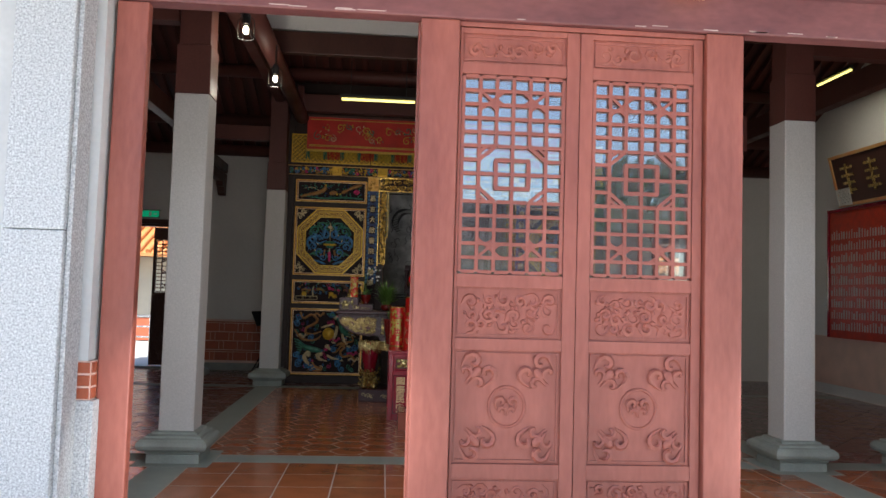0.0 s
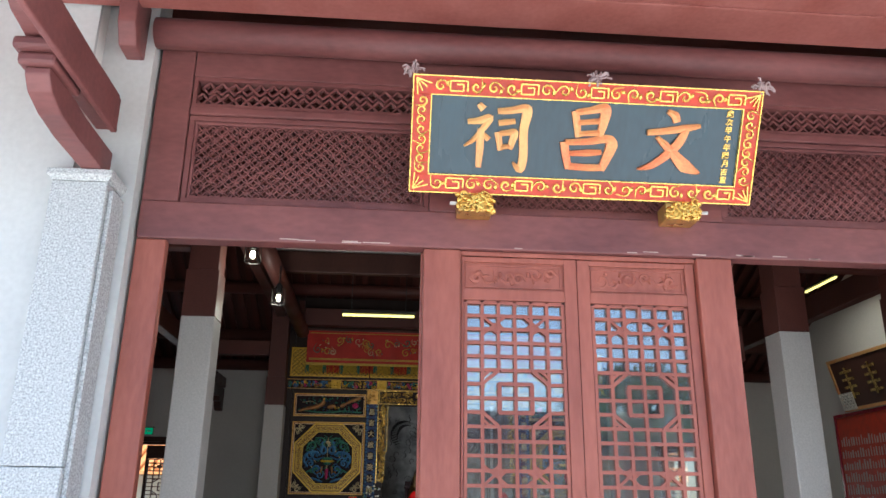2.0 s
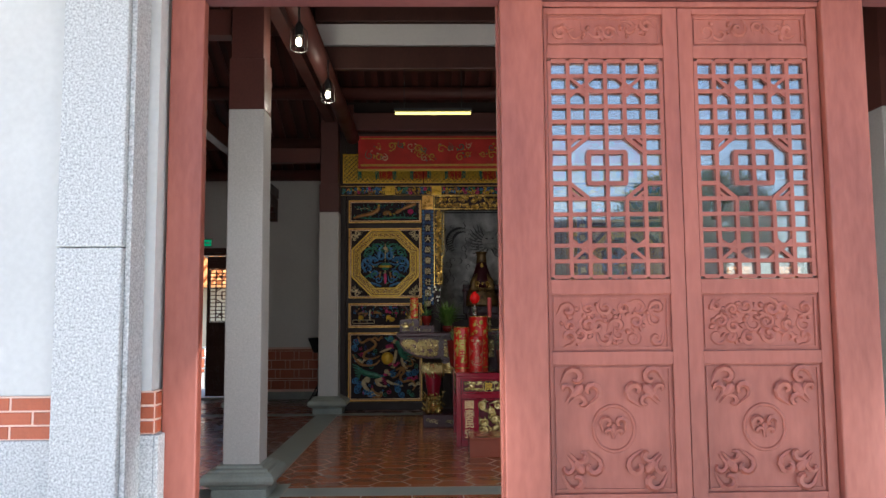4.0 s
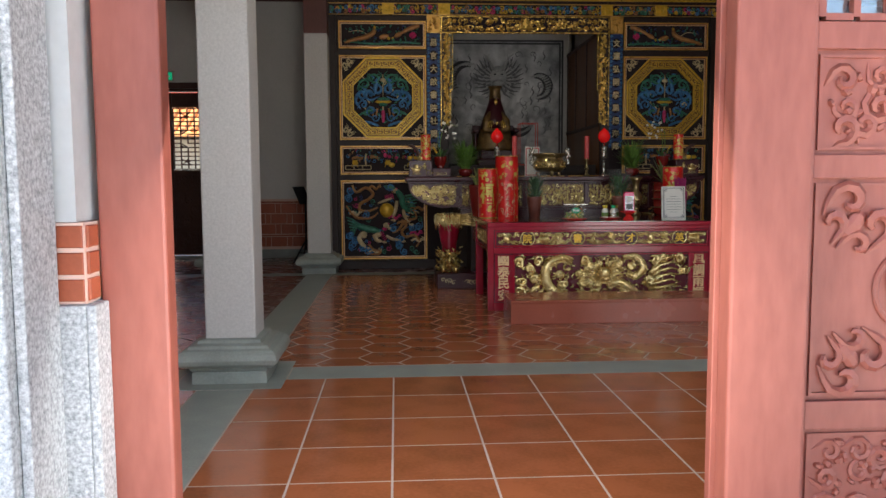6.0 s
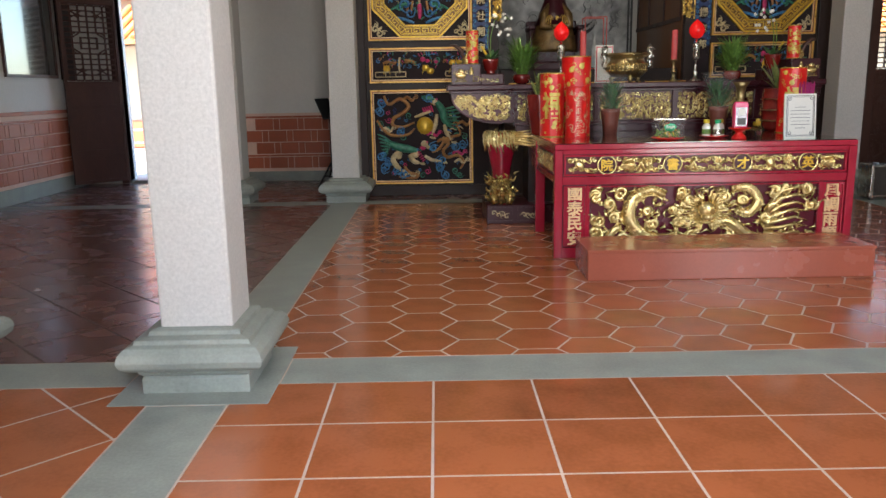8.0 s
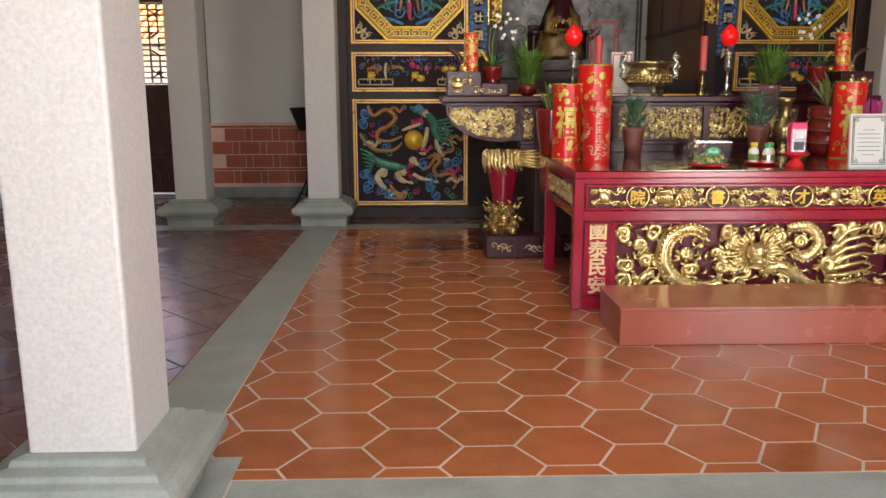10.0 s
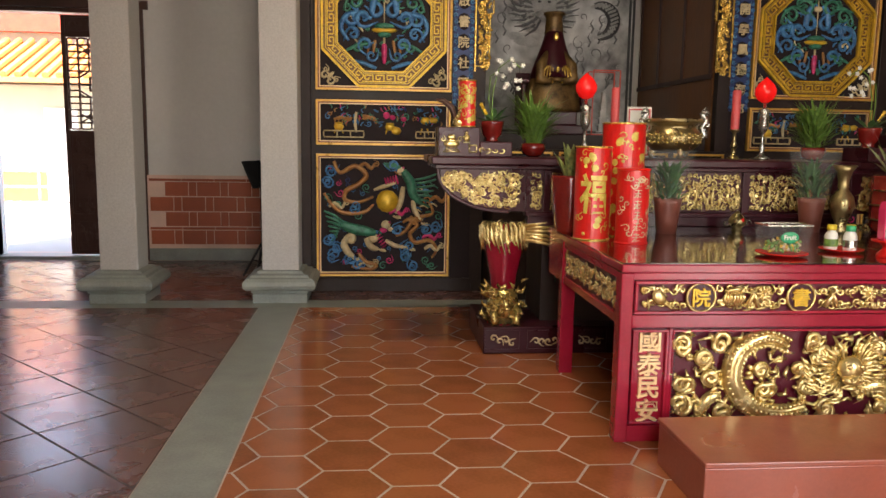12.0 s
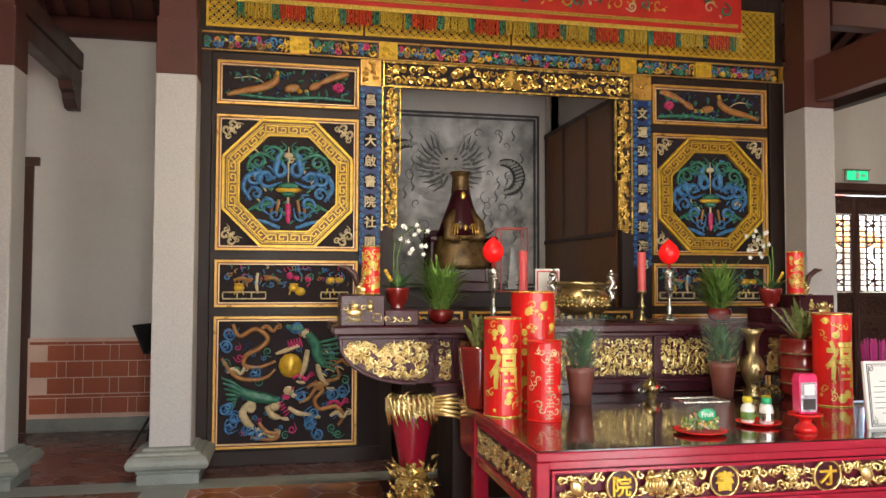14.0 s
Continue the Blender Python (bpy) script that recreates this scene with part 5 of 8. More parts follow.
# couplet strips
for s, text in ((-1, "昌言大啟書院社開南"), (1, "文運弘開學鳳揚海邦")):
    cx = s * 1.415
    pn = new("couplet_board")
    pn.parent = sc
    pn.matrix_basis = Matrix.Translation((cx, 0, 0))
    tagged(pn, "narrow blue couplet board with gold characters on dark medallions")
    part("board", boxes((-0.1, 0.1, 0.0, 0.05, 1.862, 3.6)), DEEP_BLUE, pn)
    part("lower_board", boxes((-0.1, 0.1, 0.002, 0.05, 0.1, 1.86)), GROUND, pn, "plain near-black lower board")
    bm = bmesh.new()
    rng = random.Random(60 + s)
    for side in (-1, 1):
        for k in range(27):
            curl(bm, side * 0.08, 1.9 + k * 0.064, 0.022, rng.uniform(0, TAU), rng.choice((-1, 1)), 0.009, -0.006, 0, 1.1, 0.6, 9)
    part("blue_scroll_carving", bm, [BLUE], pn, smooth=True)
    bm = bmesh.new()
    z = 3.46
    for k, ch in enumerate(text):
        zz = z - k * 0.197
        mb = bmesh.new()
        blob(mb, (0, -0.002, zz), (0.062, 0.012, 0.082), 0, 10, 5)
        part("medallion", mb, GROUND, pn, smooth=True)
        letters(ch, 0.115, 0.006, CREAM, pn, (0, -0.018, zz, 0, 0, 0))
    box(bm, -0.1, 0.1, -0.02, 0.05, 3.602, 3.858)
    for k in range(14):
        blob(bm, (rng.uniform(-0.07, 0.07), -0.025, 3.73 + rng.uniform(-0.1, 0.1)), (0.025, 0.02, 0.018), 0, 7, 5, rng.uniform(0, 3))
    part("lion_block", bm, GILT, pn, "gilded lion block above the couplet")
    # carved gold trim hanging beside the niche
    bm = bmesh.new()
    tx = cx - s * 0.205
    for k in range(56):
        zz = 3.56 - k * 0.024
        curl(bm, tx - cx + rng.uniform(-0.045, 0.045), zz, 0.026, rng.uniform(0, TAU), rng.choice((-1, 1)), 0.012, -0.01, 0, 1.3, 0.8, 11)
        blob(bm, (tx - cx + rng.uniform(-0.06, 0.06), -0.008, zz), (0.024, 0.014, 0.014), 0, 6, 4, rng.uniform(0, 3))
    part("hanging_trim", bm, GOLD_BRIGHT, pn, "pierced gold trim hanging beside the niche", smooth=True)
    bm = bmesh.new()
    bar(bm, (tx - cx + s * 0.09, 3.6), (tx - cx + s * 0.09, 2.2), 0.014, -0.014, 0.03)
    bar(bm, (tx - cx - s * 0.085, 3.6), (tx - cx - s * 0.085, 2.75), 0.012, -0.014, 0.02)
    bar(bm, (tx - cx - s * 0.085, 2.75), (tx - cx - s * 0.05, 2.75), 0.012, -0.015, 0.02)
    bar(bm, (tx - cx - s * 0.05, 2.75), (tx - cx - s * 0.05, 2.25), 0.012, -0.014, 0.02)
    bar(bm, (tx - cx - s * 0.05, 2.25), (tx - cx + s * 0.09, 2.25), 0.012, -0.015, 0.02)
    part("trim_edge", bm, GOLD_BRIGHT, pn)

bm = bmesh.new()
rng = random.Random(77)
scrollwork(bm, 2.56, 0.2, rng, 0.06, 0.014, y=-0.01)
for k in range(9):
    blob(bm, (0.0, -0.03, -0.06 + k * 0.017), (0.13 - k * 0.013, 0.02, 0.02), 0, 8, 5)
for v in bm.verts:
    v.co.z += 3.73
frame_bars(bm, -1.3, 1.3, 3.6, 3.856, 0.018, -0.02, 0.02)
part("gold_lintel_carving", bm, GOLD_BRIGHT, sc, "pierced gold scroll lintel over the niche", smooth=False)
part("lintel_ground", boxes((-1.3, 1.3, 0.0, 0.028, 3.6, 3.858)), GROUND, sc)
bm = bmesh.new()
rng = random.Random(78)
scrollwork(bm, 5.95, 0.13, rng, 0.05, 0.012, y=-0.012, mis=(0, 1, 5, 5, 1, 0, 4, 2))
for v in bm.verts:
    v.co.z += 3.95
for x in (-2.1, -1.25, 1.25, 2.1):
    box(bm, x - 0.09, x + 0.09, -0.05, 0.0, 3.872, 4.028, 5)
    for k in range(6):
        blob(bm, (x + rng.uniform(-0.06, 0.06), -0.05, 3.95 + rng.uniform(-0.05, 0.05)), (0.025, 0.015, 0.02), 5, 7, 5)
box(bm, -3.04, -3.015, -0.04, 0.0, 3.872, 4.028, 5), box(bm, 3.015, 3.04, -0.04, 0.0, 3.872, 4.028, 5)
part("frieze_carving", bm, [BLUE, TEAL, ORANGE, CREAM, PINK, YELLOW], sc, "painted frieze of flowers, birds and leaves")
part("frieze_rail", boxes((-3.06, 3.06, -0.03, -0.002, 3.864, 3.872), (-3.06, 3.06, -0.03, -0.002, 4.028, 4.04)), GILT, sc)
for k in range(4):
    a = -2.96 + k * 1.485
    b = a + 1.465
    bm = bmesh.new()
    frame_bars(bm, a, b, 4.09, 4.63, 0.025, -0.02, 0.0)
    coin_lattice(bm, a + 0.03, b - 0.03, 4.12, 4.6, 0.085, -0.014, -0.002, 0.011)
    part("gold_lattice", bm, YELLOW, sc, "gilded lattice of interlocking circles")

# banner over the altar
SILK = mat("red_silk", (0.55, 0.03, 0.02), 0.35, vary=0.2, scale=5, coat=0.4)
FRINGE = mat("gold_fringe", (0.6, 0.42, 0.06), 0.5, metal=0.3, vary=0.3, scale=30)
ba = thing("altar_banner", (MID - 0.1, 14.3, 4.31), "red embroidered silk banner with gold fringe hung over the altar", "banner")


def cloth(bm, x0, x1, z0, z1, nx, nz, amp, y, mi=0, th=0.006, wav=9.0):
    """A hanging cloth with folds, front and back."""
    g = []
    for i in range(nx + 1):
        row = []
        for j in range(nz + 1):
            x, z = x0 + (x1 - x0) * i / nx, z0 + (z1 - z0) * j / nz
            yy = y + amp * (math.sin(x * wav + 0.7 * math.sin(x * 3)) + 0.4 * math.sin(x * 23 + z * 5)) * (1 - 0.5 * j / nz)
            row.append((bm.verts.new((x, yy, z)), bm.verts.new((x, yy + th, z))))
        g.append(row)
    for i in range(nx):
        for j in range(nz):
            a, b, c, d = g[i][j], g[i + 1][j], g[i + 1][j + 1], g[i][j + 1]
            bm.faces.new((a[0], b[0], c[0], d[0])).material_index = mi
            bm.faces.new((d[1], c[1], b[1], a[1])).material_index = mi


bm = bmesh.new()
cloth(bm, -2.57, 2.57, 0.0, 0.62, 90, 4, 0.012, 0)
part("cloth", bm, SILK, ba, "red silk cloth", smooth=True)
bm = bmesh.new()
rng = random.Random(80)
scrollwork(bm, 4.9, 0.36, rng, 0.11, 0.011, y=-0.022, mis=(0, 0, 1, 2), cover=0.62)
for v in bm.verts:
    v.co.z += 0.33
for z in (0.07, 0.09, 0.57):
    bar(bm, (-2.52, z), (2.52, z), 0.012, -0.034, -0.016, 0)
part("embroidery", bm, [FRINGE, TEAL, CREAM], ba, "gold embroidered scrolls")
bm = bmesh.new()
for k in range(230):
    x = -2.56 + 5.12 * k / 229
    m_ = 1 if (k // 14) % 2 else 0
    m_ = 2 if (k % 14) < 3 else m_
    tube(bm, [(x, -0.012, 0.0), (x + rng.uniform(-0.008, 0.008), -0.016, -0.09), (x + rng.uniform(-0.012, 0.012), -0.014, rng.uniform(-0.19, -0.15))], 0.009, 4, m_)
box(bm, -2.57, 2.57, -0.03, -0.008, -0.03, 0.012, 0)
part("fringe", bm, [FRINGE, SIGN_RED, TEAL], ba, "gold, red and green fringe")
part("hanging_rail", boxes((-2.6, 2.6, -0.02, 0.14, 0.62, 0.66)), DARK_WOOD, ba)

# niche: painted backing, side boards, shelf
GREY = mat("ink_wash_grey", (0.2, 0.2, 0.2), 0.5, vary=0.6, scale=1.7, grain=7, color2=(0.85, 0.85, 0.83), bump=0.05)
INK = mat("dark_ink_relief", (0.07, 0.07, 0.072), 0.6, vary=0.3)
ASH = mat("pale_ash_relief", (0.42, 0.42, 0.4), 0.6, vary=0.3, scale=9)
CLOUD = mat("pale_cloud_wash", (0.4, 0.4, 0.39), 0.7, vary=0.3, scale=6, color2=(0.6, 0.6, 0.59), bump=0.03)
SMOKE = mat("mid_grey_relief", (0.17, 0.17, 0.17), 0.6, vary=0.35, scale=9)
mu = thing("dragon_mural", (1.12, 16.98, 1.6), "grey ink-wash dragon mural in a dark fret border behind the altar", "mural")
part("panel", boxes((-1.2, 1.2, 0.0, 0.06, 0, 2.35)), GREY, mu, "cloudy grey painted panel")
bm = bmesh.new()
frame_bars(bm, -1.2, 1.2, 0, 2.35, 0.03, -0.015, 0)
frame_bars(bm, -1.15, 1.15, 0.05, 2.3, 0.03, -0.012, 0)
for sx in (-1, 1):
    for z in (0.5, 0.75, 1.75, 2.0):
        frame_bars(bm, sx * 1.165 - 0.03, sx * 1.165 + 0.03, z, z + 0.22, 0.008, -0.014, 0)
part("border", bm, INK, mu, "dark fret border")
bm = bmesh.new()
rng = random.Random(90)
hx, hz = -0.02, 1.68
for k in range(34):
    blob(bm, (rng.uniform(-1.0, 1.0), 0.004, rng.uniform(0.15, 1.75)), (rng.uniform(0.08, 0.24), 0.008, rng.uniform(0.05, 0.11)), 2, 14, 4, rng.uniform(-0.5, 0.5))
blob(bm, (hx, -0.005, hz), (0.19, 0.035, 0.2), 1, 14, 8), blob(bm, (hx, -0.025, hz - 0.12), (0.12, 0.035, 0.07), 1, 12, 6)
for s in (-1, 1):
    tube(bm, [(hx + s * 0.08, -0.01, hz + 0.12), (hx + s * 0.16, -0.01, hz + 0.27), (hx + s * 0.2, -0.01, hz + 0.36), (hx + s * 0.3, -0.01, hz + 0.42)], [0.024, 0.02, 0.016, 0.005], 6, 1)
    tube(bm, [(hx + s * 0.18, -0.01, hz + 0.3), (hx + s * 0.17, -0.01, hz + 0.42)], [0.014, 0.004], 5, 1)
    for k in range(44):
        a = math.pi / 2 - s * (0.75 + k * 0.05)
        r0, r1 = 0.13 + 0.05 * (k % 3), 0.33 + 0.05 * (k % 4)
        tube(bm, [(hx + r0 * math.cos(a), 0, hz + r0 * math.sin(a)), (hx + (r0 + r1) * 0.5 * math.cos(a + s * 0.1), -0.006, hz + (r0 + r1) * 0.5 * math.sin(a + s * 0.1)), (hx + r1 * math.cos(a + s * 0.28), 0, hz + r1 * 0.95 * math.sin(a + s * 0.28))], [0.026, 0.022, 0.004], 5, (1, 3, 1, 3)[k % 4])
    blob(bm, (hx + s * 0.065, -0.04, hz + 0.04), (0.026, 0.012, 0.014), 0, 8, 5)
    tube(bm, [(hx + s * 0.02, -0.035, hz + 0.08), (hx + s * 0.08, -0.035, hz + 0.1), (hx + s * 0.13, -0.02, hz + 0.07)], [0.012, 0.014, 0.004], 6, 1)
    tube(bm, [(hx + s * 0.03, -0.055, hz - 0.09), (hx + s * 0.16, -0.03, hz - 0.14), (hx + s * 0.3, -0.01, hz - 0.05)], [0.01, 0.008, 0.003], 5, 1)
    for k in range(22):
        curl(bm, hx + s * rng.uniform(0.3, 1.05), rng.uniform(0.2, 2.1), rng.uniform(0.05, 0.1), rng.uniform(0, TAU), s, 0.008, 0.002, rng.choice((3, 3, 1)), 1.0, 1.0, 12, 0.5)
    for k in range(16):
        x_, z_ = hx + s * rng.uniform(0.35, 1.0), rng.uniform(0.5, 2.0)
        tube(bm, [(x_, 0, z_), (x_ + 0.03, -0.003, z_ + 0.06), (x_ - 0.01, -0.003, z_ + 0.12), (x_ + 0.02, 0, z_ + 0.18)], [0.01, 0.014, 0.01, 0.002], 5, 3)
for k in range(5):
    blob(bm, (hx + 0.03 * (k - 2), -0.055, hz - 0.16), (0.008, 0.01, 0.02), 2, 6, 4)
for c, a0, a1, r in (((0.72, 1.5), 1.9, -1.6, 0.2), ((-0.62, 1.65), 1.2, 4.0, 0.26), ((0.35, 0.95), 3.6, 5.6, 0.3)):
    pts = [(c[0] + r * math.cos(a0 + (a1 - a0) * k / 14), 0.0, c[1] + r * math.sin(a0 + (a1 - a0) * k / 14)) for k in range(15)]
    tube(bm, pts, [0.04 + 0.05 * math.sin(math.pi * k / 14) for k in range(15)], 8, 0, 0.4)
    for k, q in enumerate(pts):
        for g in (-0.04, -0.013, 0.013, 0.04):
            blob(bm, (q[0] + g, -0.034, q[2] + g * 0.4), (0.017, 0.012, 0.02), 1, 6, 4)
part("dragon_relief", bm, [INK, ASH, CLOUD, SMOKE], mu, "grey dragon head, coils and clouds", smooth=True)
BOARD = mat("brown_varnished_board", (0.2, 0.075, 0.02), 0.4, vary=0.3, scale=2, grain=30, stretch=(1, 1, 0.2))
for x, s in ((2.4, 1), (-0.02, -1)):
    t = thing("niche_side_board", (x, 14.62, 0), "brown varnished panelled board lining the altar niche", "panel board", "niche side boards")
    part("board", boxes((-0.012, 0.028, 0, 2.3, 0, 3.68)), BOARD, t)
    u0, u1 = (-0.03, -0.013) if s > 0 else (0.03, 0.045)
    for y in (0.02, 0.78, 1.55, 2.2):
        part("batten", boxes((u0, u1, y, y + 0.05, 2.252, 3.628)), DARK_WOOD, t)
    for z in (2.2, 3.63):
        part("cross_batten", boxes((u0, u1, 0, 2.3, z, z + 0.05)), DARK_WOOD, t)
sh = thing("altar_shelf", (MID, 14.62, 0), "dark stepped altar shelf with small gilt-framed painted panels", "altar shelf")
part("body", boxes((-1.16, 1.16, 0, 2.2, 0, 1.6), (-1.16, 1.16, -0.62, -0.002, 0, 1.45)), ALTAR_WOOD, sh, bevel=0.006)
for k in range(4):
    a = -1.1 + k * 0.56
    bm = bmesh.new()
    frame_bars(bm, a, a + 0.5, 1.16, 1.43, 0.02, -0.64, -0.622)
    part("gilt_frame", bm, GILT, sh)
    bm = bmesh.new()
    rng = random.Random(100 + k)
    scrollwork(bm, 0.42, 0.2, rng, 0.05, 0.01, y=-0.628, mis=(0, 1, 2, 3))
    for v in bm.verts:
        v.co.x += a + 0.25
        v.co.z += 1.295
    part("painted_relief", bm, [BLUE, TEAL, CREAM, YELLOW], sh)
# ---- offering table ----
WINE = mat("dark_wine_lacquer", (0.1, 0.009, 0.02), 0.3, spec=0.35, vary=0.25, bump=0.03)
PLUM = mat("dark_plum_lacquer", (0.045, 0.007, 0.012), 0.3, spec=0.35, vary=0.2, bump=0.03)
CARVED_GOLD = mat("carved_gold_leaf", (0.82, 0.55, 0.16), 0.24, metal=0.72, vary=0.35, scale=16, grain=140, color2=(1.0, 0.82, 0.4))
OLD_GOLD = mat("old_carved_gold_leaf", (0.5, 0.32, 0.09), 0.26, metal=0.75, vary=0.4, scale=18, grain=140, color2=(0.8, 0.58, 0.2))
TOP_GLASS = mat("dark_glass_table_top", (0.02, 0.008, 0.008), 0.02, spec=0.8, vary=0.1, coat=1.0, bump=0.0, scale=2)
ot = thing("offering_table", (1.34, 10.42, 0), "deep red lacquered offering table with gilt carving and glass top", "table")
HX, D = 1.21, 1.66
for q in (-HX + 0.076, HX - 0.261):
    part("side_field", boxes((q, q + 0.185, 0.027, 0.0335, 0.096, 0.589)), RED_LACQUER, ot)
part("tabletop", boxes((-HX, HX, 0, D, 0.882, 0.924)), RED_LACQUER, ot, bevel=0.006)
part("glass_sheet", boxes((-HX + 0.012, HX - 0.012, 0.012, D - 0.01, 0.9245, 0.93)), TOP_GLASS, ot, "dark reflecting glass sheet on the top")
part("front_leg", boxes((-HX, -HX + 0.065, 0.0, 0.09, 0, 0.88)), RED_LACQUER, ot, bevel=0.006)
part("front_leg", boxes((HX - 0.065, HX, 0.0, 0.09, 0, 0.88)), RED_LACQUER, ot, bevel=0.006)
for x in (-HX, HX - 0.09):
    part("back_leg", boxes((x, x + 0.09, 1.2, 1.29, 0, 0.88)), RED_LACQUER, ot, bevel=0.006)
bm = boxes((-HX + 0.066, HX - 0.066, 0.01, 0.06, 0.845, 0.88), (-HX + 0.066, HX - 0.066, 0.01, 0.06, 0.6, 0.665), (-HX + 0.066, HX - 0.066, 0.01, 0.06, 0, 0.085))
frame_bars(bm, -HX + 0.075, HX - 0.075, 0.67, 0.84, 0.016, 0.004, 0.03)
frame_bars(bm, -HX + 0.075, -HX + 0.262, 0.095, 0.59, 0.014, 0.004, 0.03)
frame_bars(bm, HX - 0.262, HX - 0.075, 0.095, 0.59, 0.014, 0.004, 0.03)
frame_bars(bm, -HX + 0.28, HX - 0.28, 0.095, 0.59, 0.012, 0.0, 0.03)
box(bm, -HX + 0.262, -HX + 0.28, 0.002, 0.05, 0.09, 0.595), box(bm, HX - 0.28, HX - 0.262, 0.002, 0.05, 0.09, 0.595)
part("front_frame", bm, RED_LACQUER, ot, "moulded red lacquer front frame", bevel=0.003)
part("front_backing", boxes((-HX + 0.066, HX - 0.066, 0.034, 0.05, 0.086, 0.599), (-HX + 0.066, HX - 0.066, 0.034, 0.05, 0.666, 0.844)), WINE, ot, "dark wine-red backing board")
rng = random.Random(5)
bm = bmesh.new()
for k in range(30):
    for xx in (-HX + 0.29, HX - 0.29):
        z = 0.11 + k * 0.0155
        box(bm, xx - 0.006, xx + 0.006, -0.004, 0.02, z, z + 0.009)
part("bead_strip", bm, PLUM, ot)
# frieze of charms and ribbons
bm = bmesh.new()
rounds = (-0.79, -0.262, 0.3, 0.825)
for i in range(88):
    x = -1.1 + 2.2 * (i + 0.5) / 88
    if any(abs(x - q) < 0.085 for q in rounds):
        continue
    for z in (0.79, 0.72):
        curl(bm, x + rng.uniform(-0.01, 0.01), z + rng.uniform(-0.012, 0.012), rng.uniform(0.016, 0.026), rng.uniform(0, TAU), rng.choice((-1, 1)), 0.009, 0.02, 0, 1.1, 1.1, 10)
Z0 = 0.755
for x in (-0.62, 0.98):
    for q in range(7):
        c = (q - 3) * 0.014
        tube(bm, [(x + c * 0.8, 0.012, Z0 + 0.03), (x + c * 1.3, 0.0, Z0), (x + c * 0.7, 0.012, Z0 - 0.045)], 0.009, 6)
    blob(bm, (x, 0.006, Z0 + 0.042), (0.055, 0.018, 0.014), 0, 10, 5, 0.15)
for x in (-1.01, 0.52):
    blob(bm, (x, 0.008, Z0), (0.034, 0.018, 0.045), 0, 10, 6, 0.7)
    tube(bm, [(x + 0.015, 0.005, Z0 - 0.015), (x + 0.06, 0.005, Z0 - 0.05), (x + 0.075, 0.01, Z0 - 0.055)], 0.008, 6)
for x in (-0.46, 0.1, 0.66):
    for q in range(10):
        a = q * TAU / 10
        blob(bm, (x + 0.028 * math.cos(a), 0.006, Z0 + 0.02 + 0.026 * math.sin(a)), (0.022, 0.012, 0.008), 0, 7, 5, a)
    blob(bm, (x, 0.0, Z0 + 0.02), (0.012, 0.012, 0.011), 0, 8, 5)
for x in (-0.1, -0.52):
    for q in (-1, 1):
        tube(bm, [(x - q * 0.012, 0.004, Z0 + 0.045), (x + q * 0.01, 0.0, Z0), (x + q * 0.035, 0.006, Z0 - 0.05)], [0.008, 0.013, 0.016], 6)
    blob(bm, (x, 0.0, Z0 + 0.02), (0.016, 0.012, 0.012), 0, 8, 5)
part("frieze_carving", bm, CARVED_GOLD, ot, "gilt carving of charms and ribbons", smooth=True)
for x, ch in zip(rounds, "院書才英"):
    bm = bmesh.new()
    tube(bm, [(x + 0.074 * math.cos(TAU * k / 28), 0.012, 0.755 + 0.074 * math.sin(TAU * k / 28)) for k in range(28)], 0.008, 6, closed=True)
    md = part("medallion_ring", bm, CARVED_GOLD, ot, smooth=True)
    bm = bmesh.new()
    lathe(bm, ((0.07, 0), (0.07, 0.012)), 24)
    for v in bm.verts:
        v.co = Vector((v.co.x + x, 0.026 - v.co.z, v.co.y + 0.755))
    bmesh.ops.recalc_face_normals(bm, faces=bm.faces)
    part("medallion_disc", bm, PLUM, ot)
    letters(ch, 0.1, 0.005, YELLOW, ot, (x, 0.01, 0.755, 0, 0, 0))
for side, text in ((-1, "國泰民安"), (1, "風調雨順")):
    for k, ch in enumerate(text):
        letters(ch, 0.126, 0.007, PALE_GILT, ot, (side * (HX - 0.168), 0.018, 0.53 - k * 0.122, 0, 0, 0))
# great dragon panel
bm = bmesh.new()
PZ = 0.345


def body(pts, r, n=8, taper=True):
    out = []
    P = [Vector((a, 0.01, b)) for a, b in pts]
    for i in range(len(P) - 1):
        p0, p1, p2, p3 = P[max(0, i - 1)], P[i], P[i + 1], P[min(len(P) - 1, i + 2)]
        for k in range(6):
            t = k / 6
            out.append(0.5 * ((2 * p1) + (p2 - p0) * t + (2 * p0 - 5 * p1 + 4 * p2 - p3) * t * t + (3 * p1 - p0 - 3 * p2 + p3) * t ** 3))
    out.append(P[-1])
    m_ = len(out)
    tube(bm, out, [r * (0.3 + 0.7 * math.sin(math.pi * (0.12 + 0.8 * i / m_))) if taper else r for i in range(m_)], n, 0, 0.8)
    for i in range(1, m_ - 1):
        d = (out[i + 1] - out[i - 1]).normalized()
        nn = Vector((-d.z, 0, d.x))
        for q in (-0.55, 0, 0.55):
            blob(bm, out[i] + nn * r * q + Vector((0, -r * 0.62 * (1 - 0.35 * abs(q)), 0)), (r * 0.27, r * 0.2, r * 0.22), 0, 5, 3, math.atan2(d.z, d.x))
    return out


body([(-0.2, PZ - 0.17), (-0.34, PZ - 0.2), (-0.5, PZ - 0.16), (-0.6, PZ - 0.02), (-0.57, PZ + 0.13), (-0.44, PZ + 0.2), (-0.32, PZ + 0.16)], 0.062)
body([(0.05, PZ - 0.1), (0.2, PZ - 0.06), (0.34, PZ - 0.16), (0.46, PZ - 0.2)], 0.05)
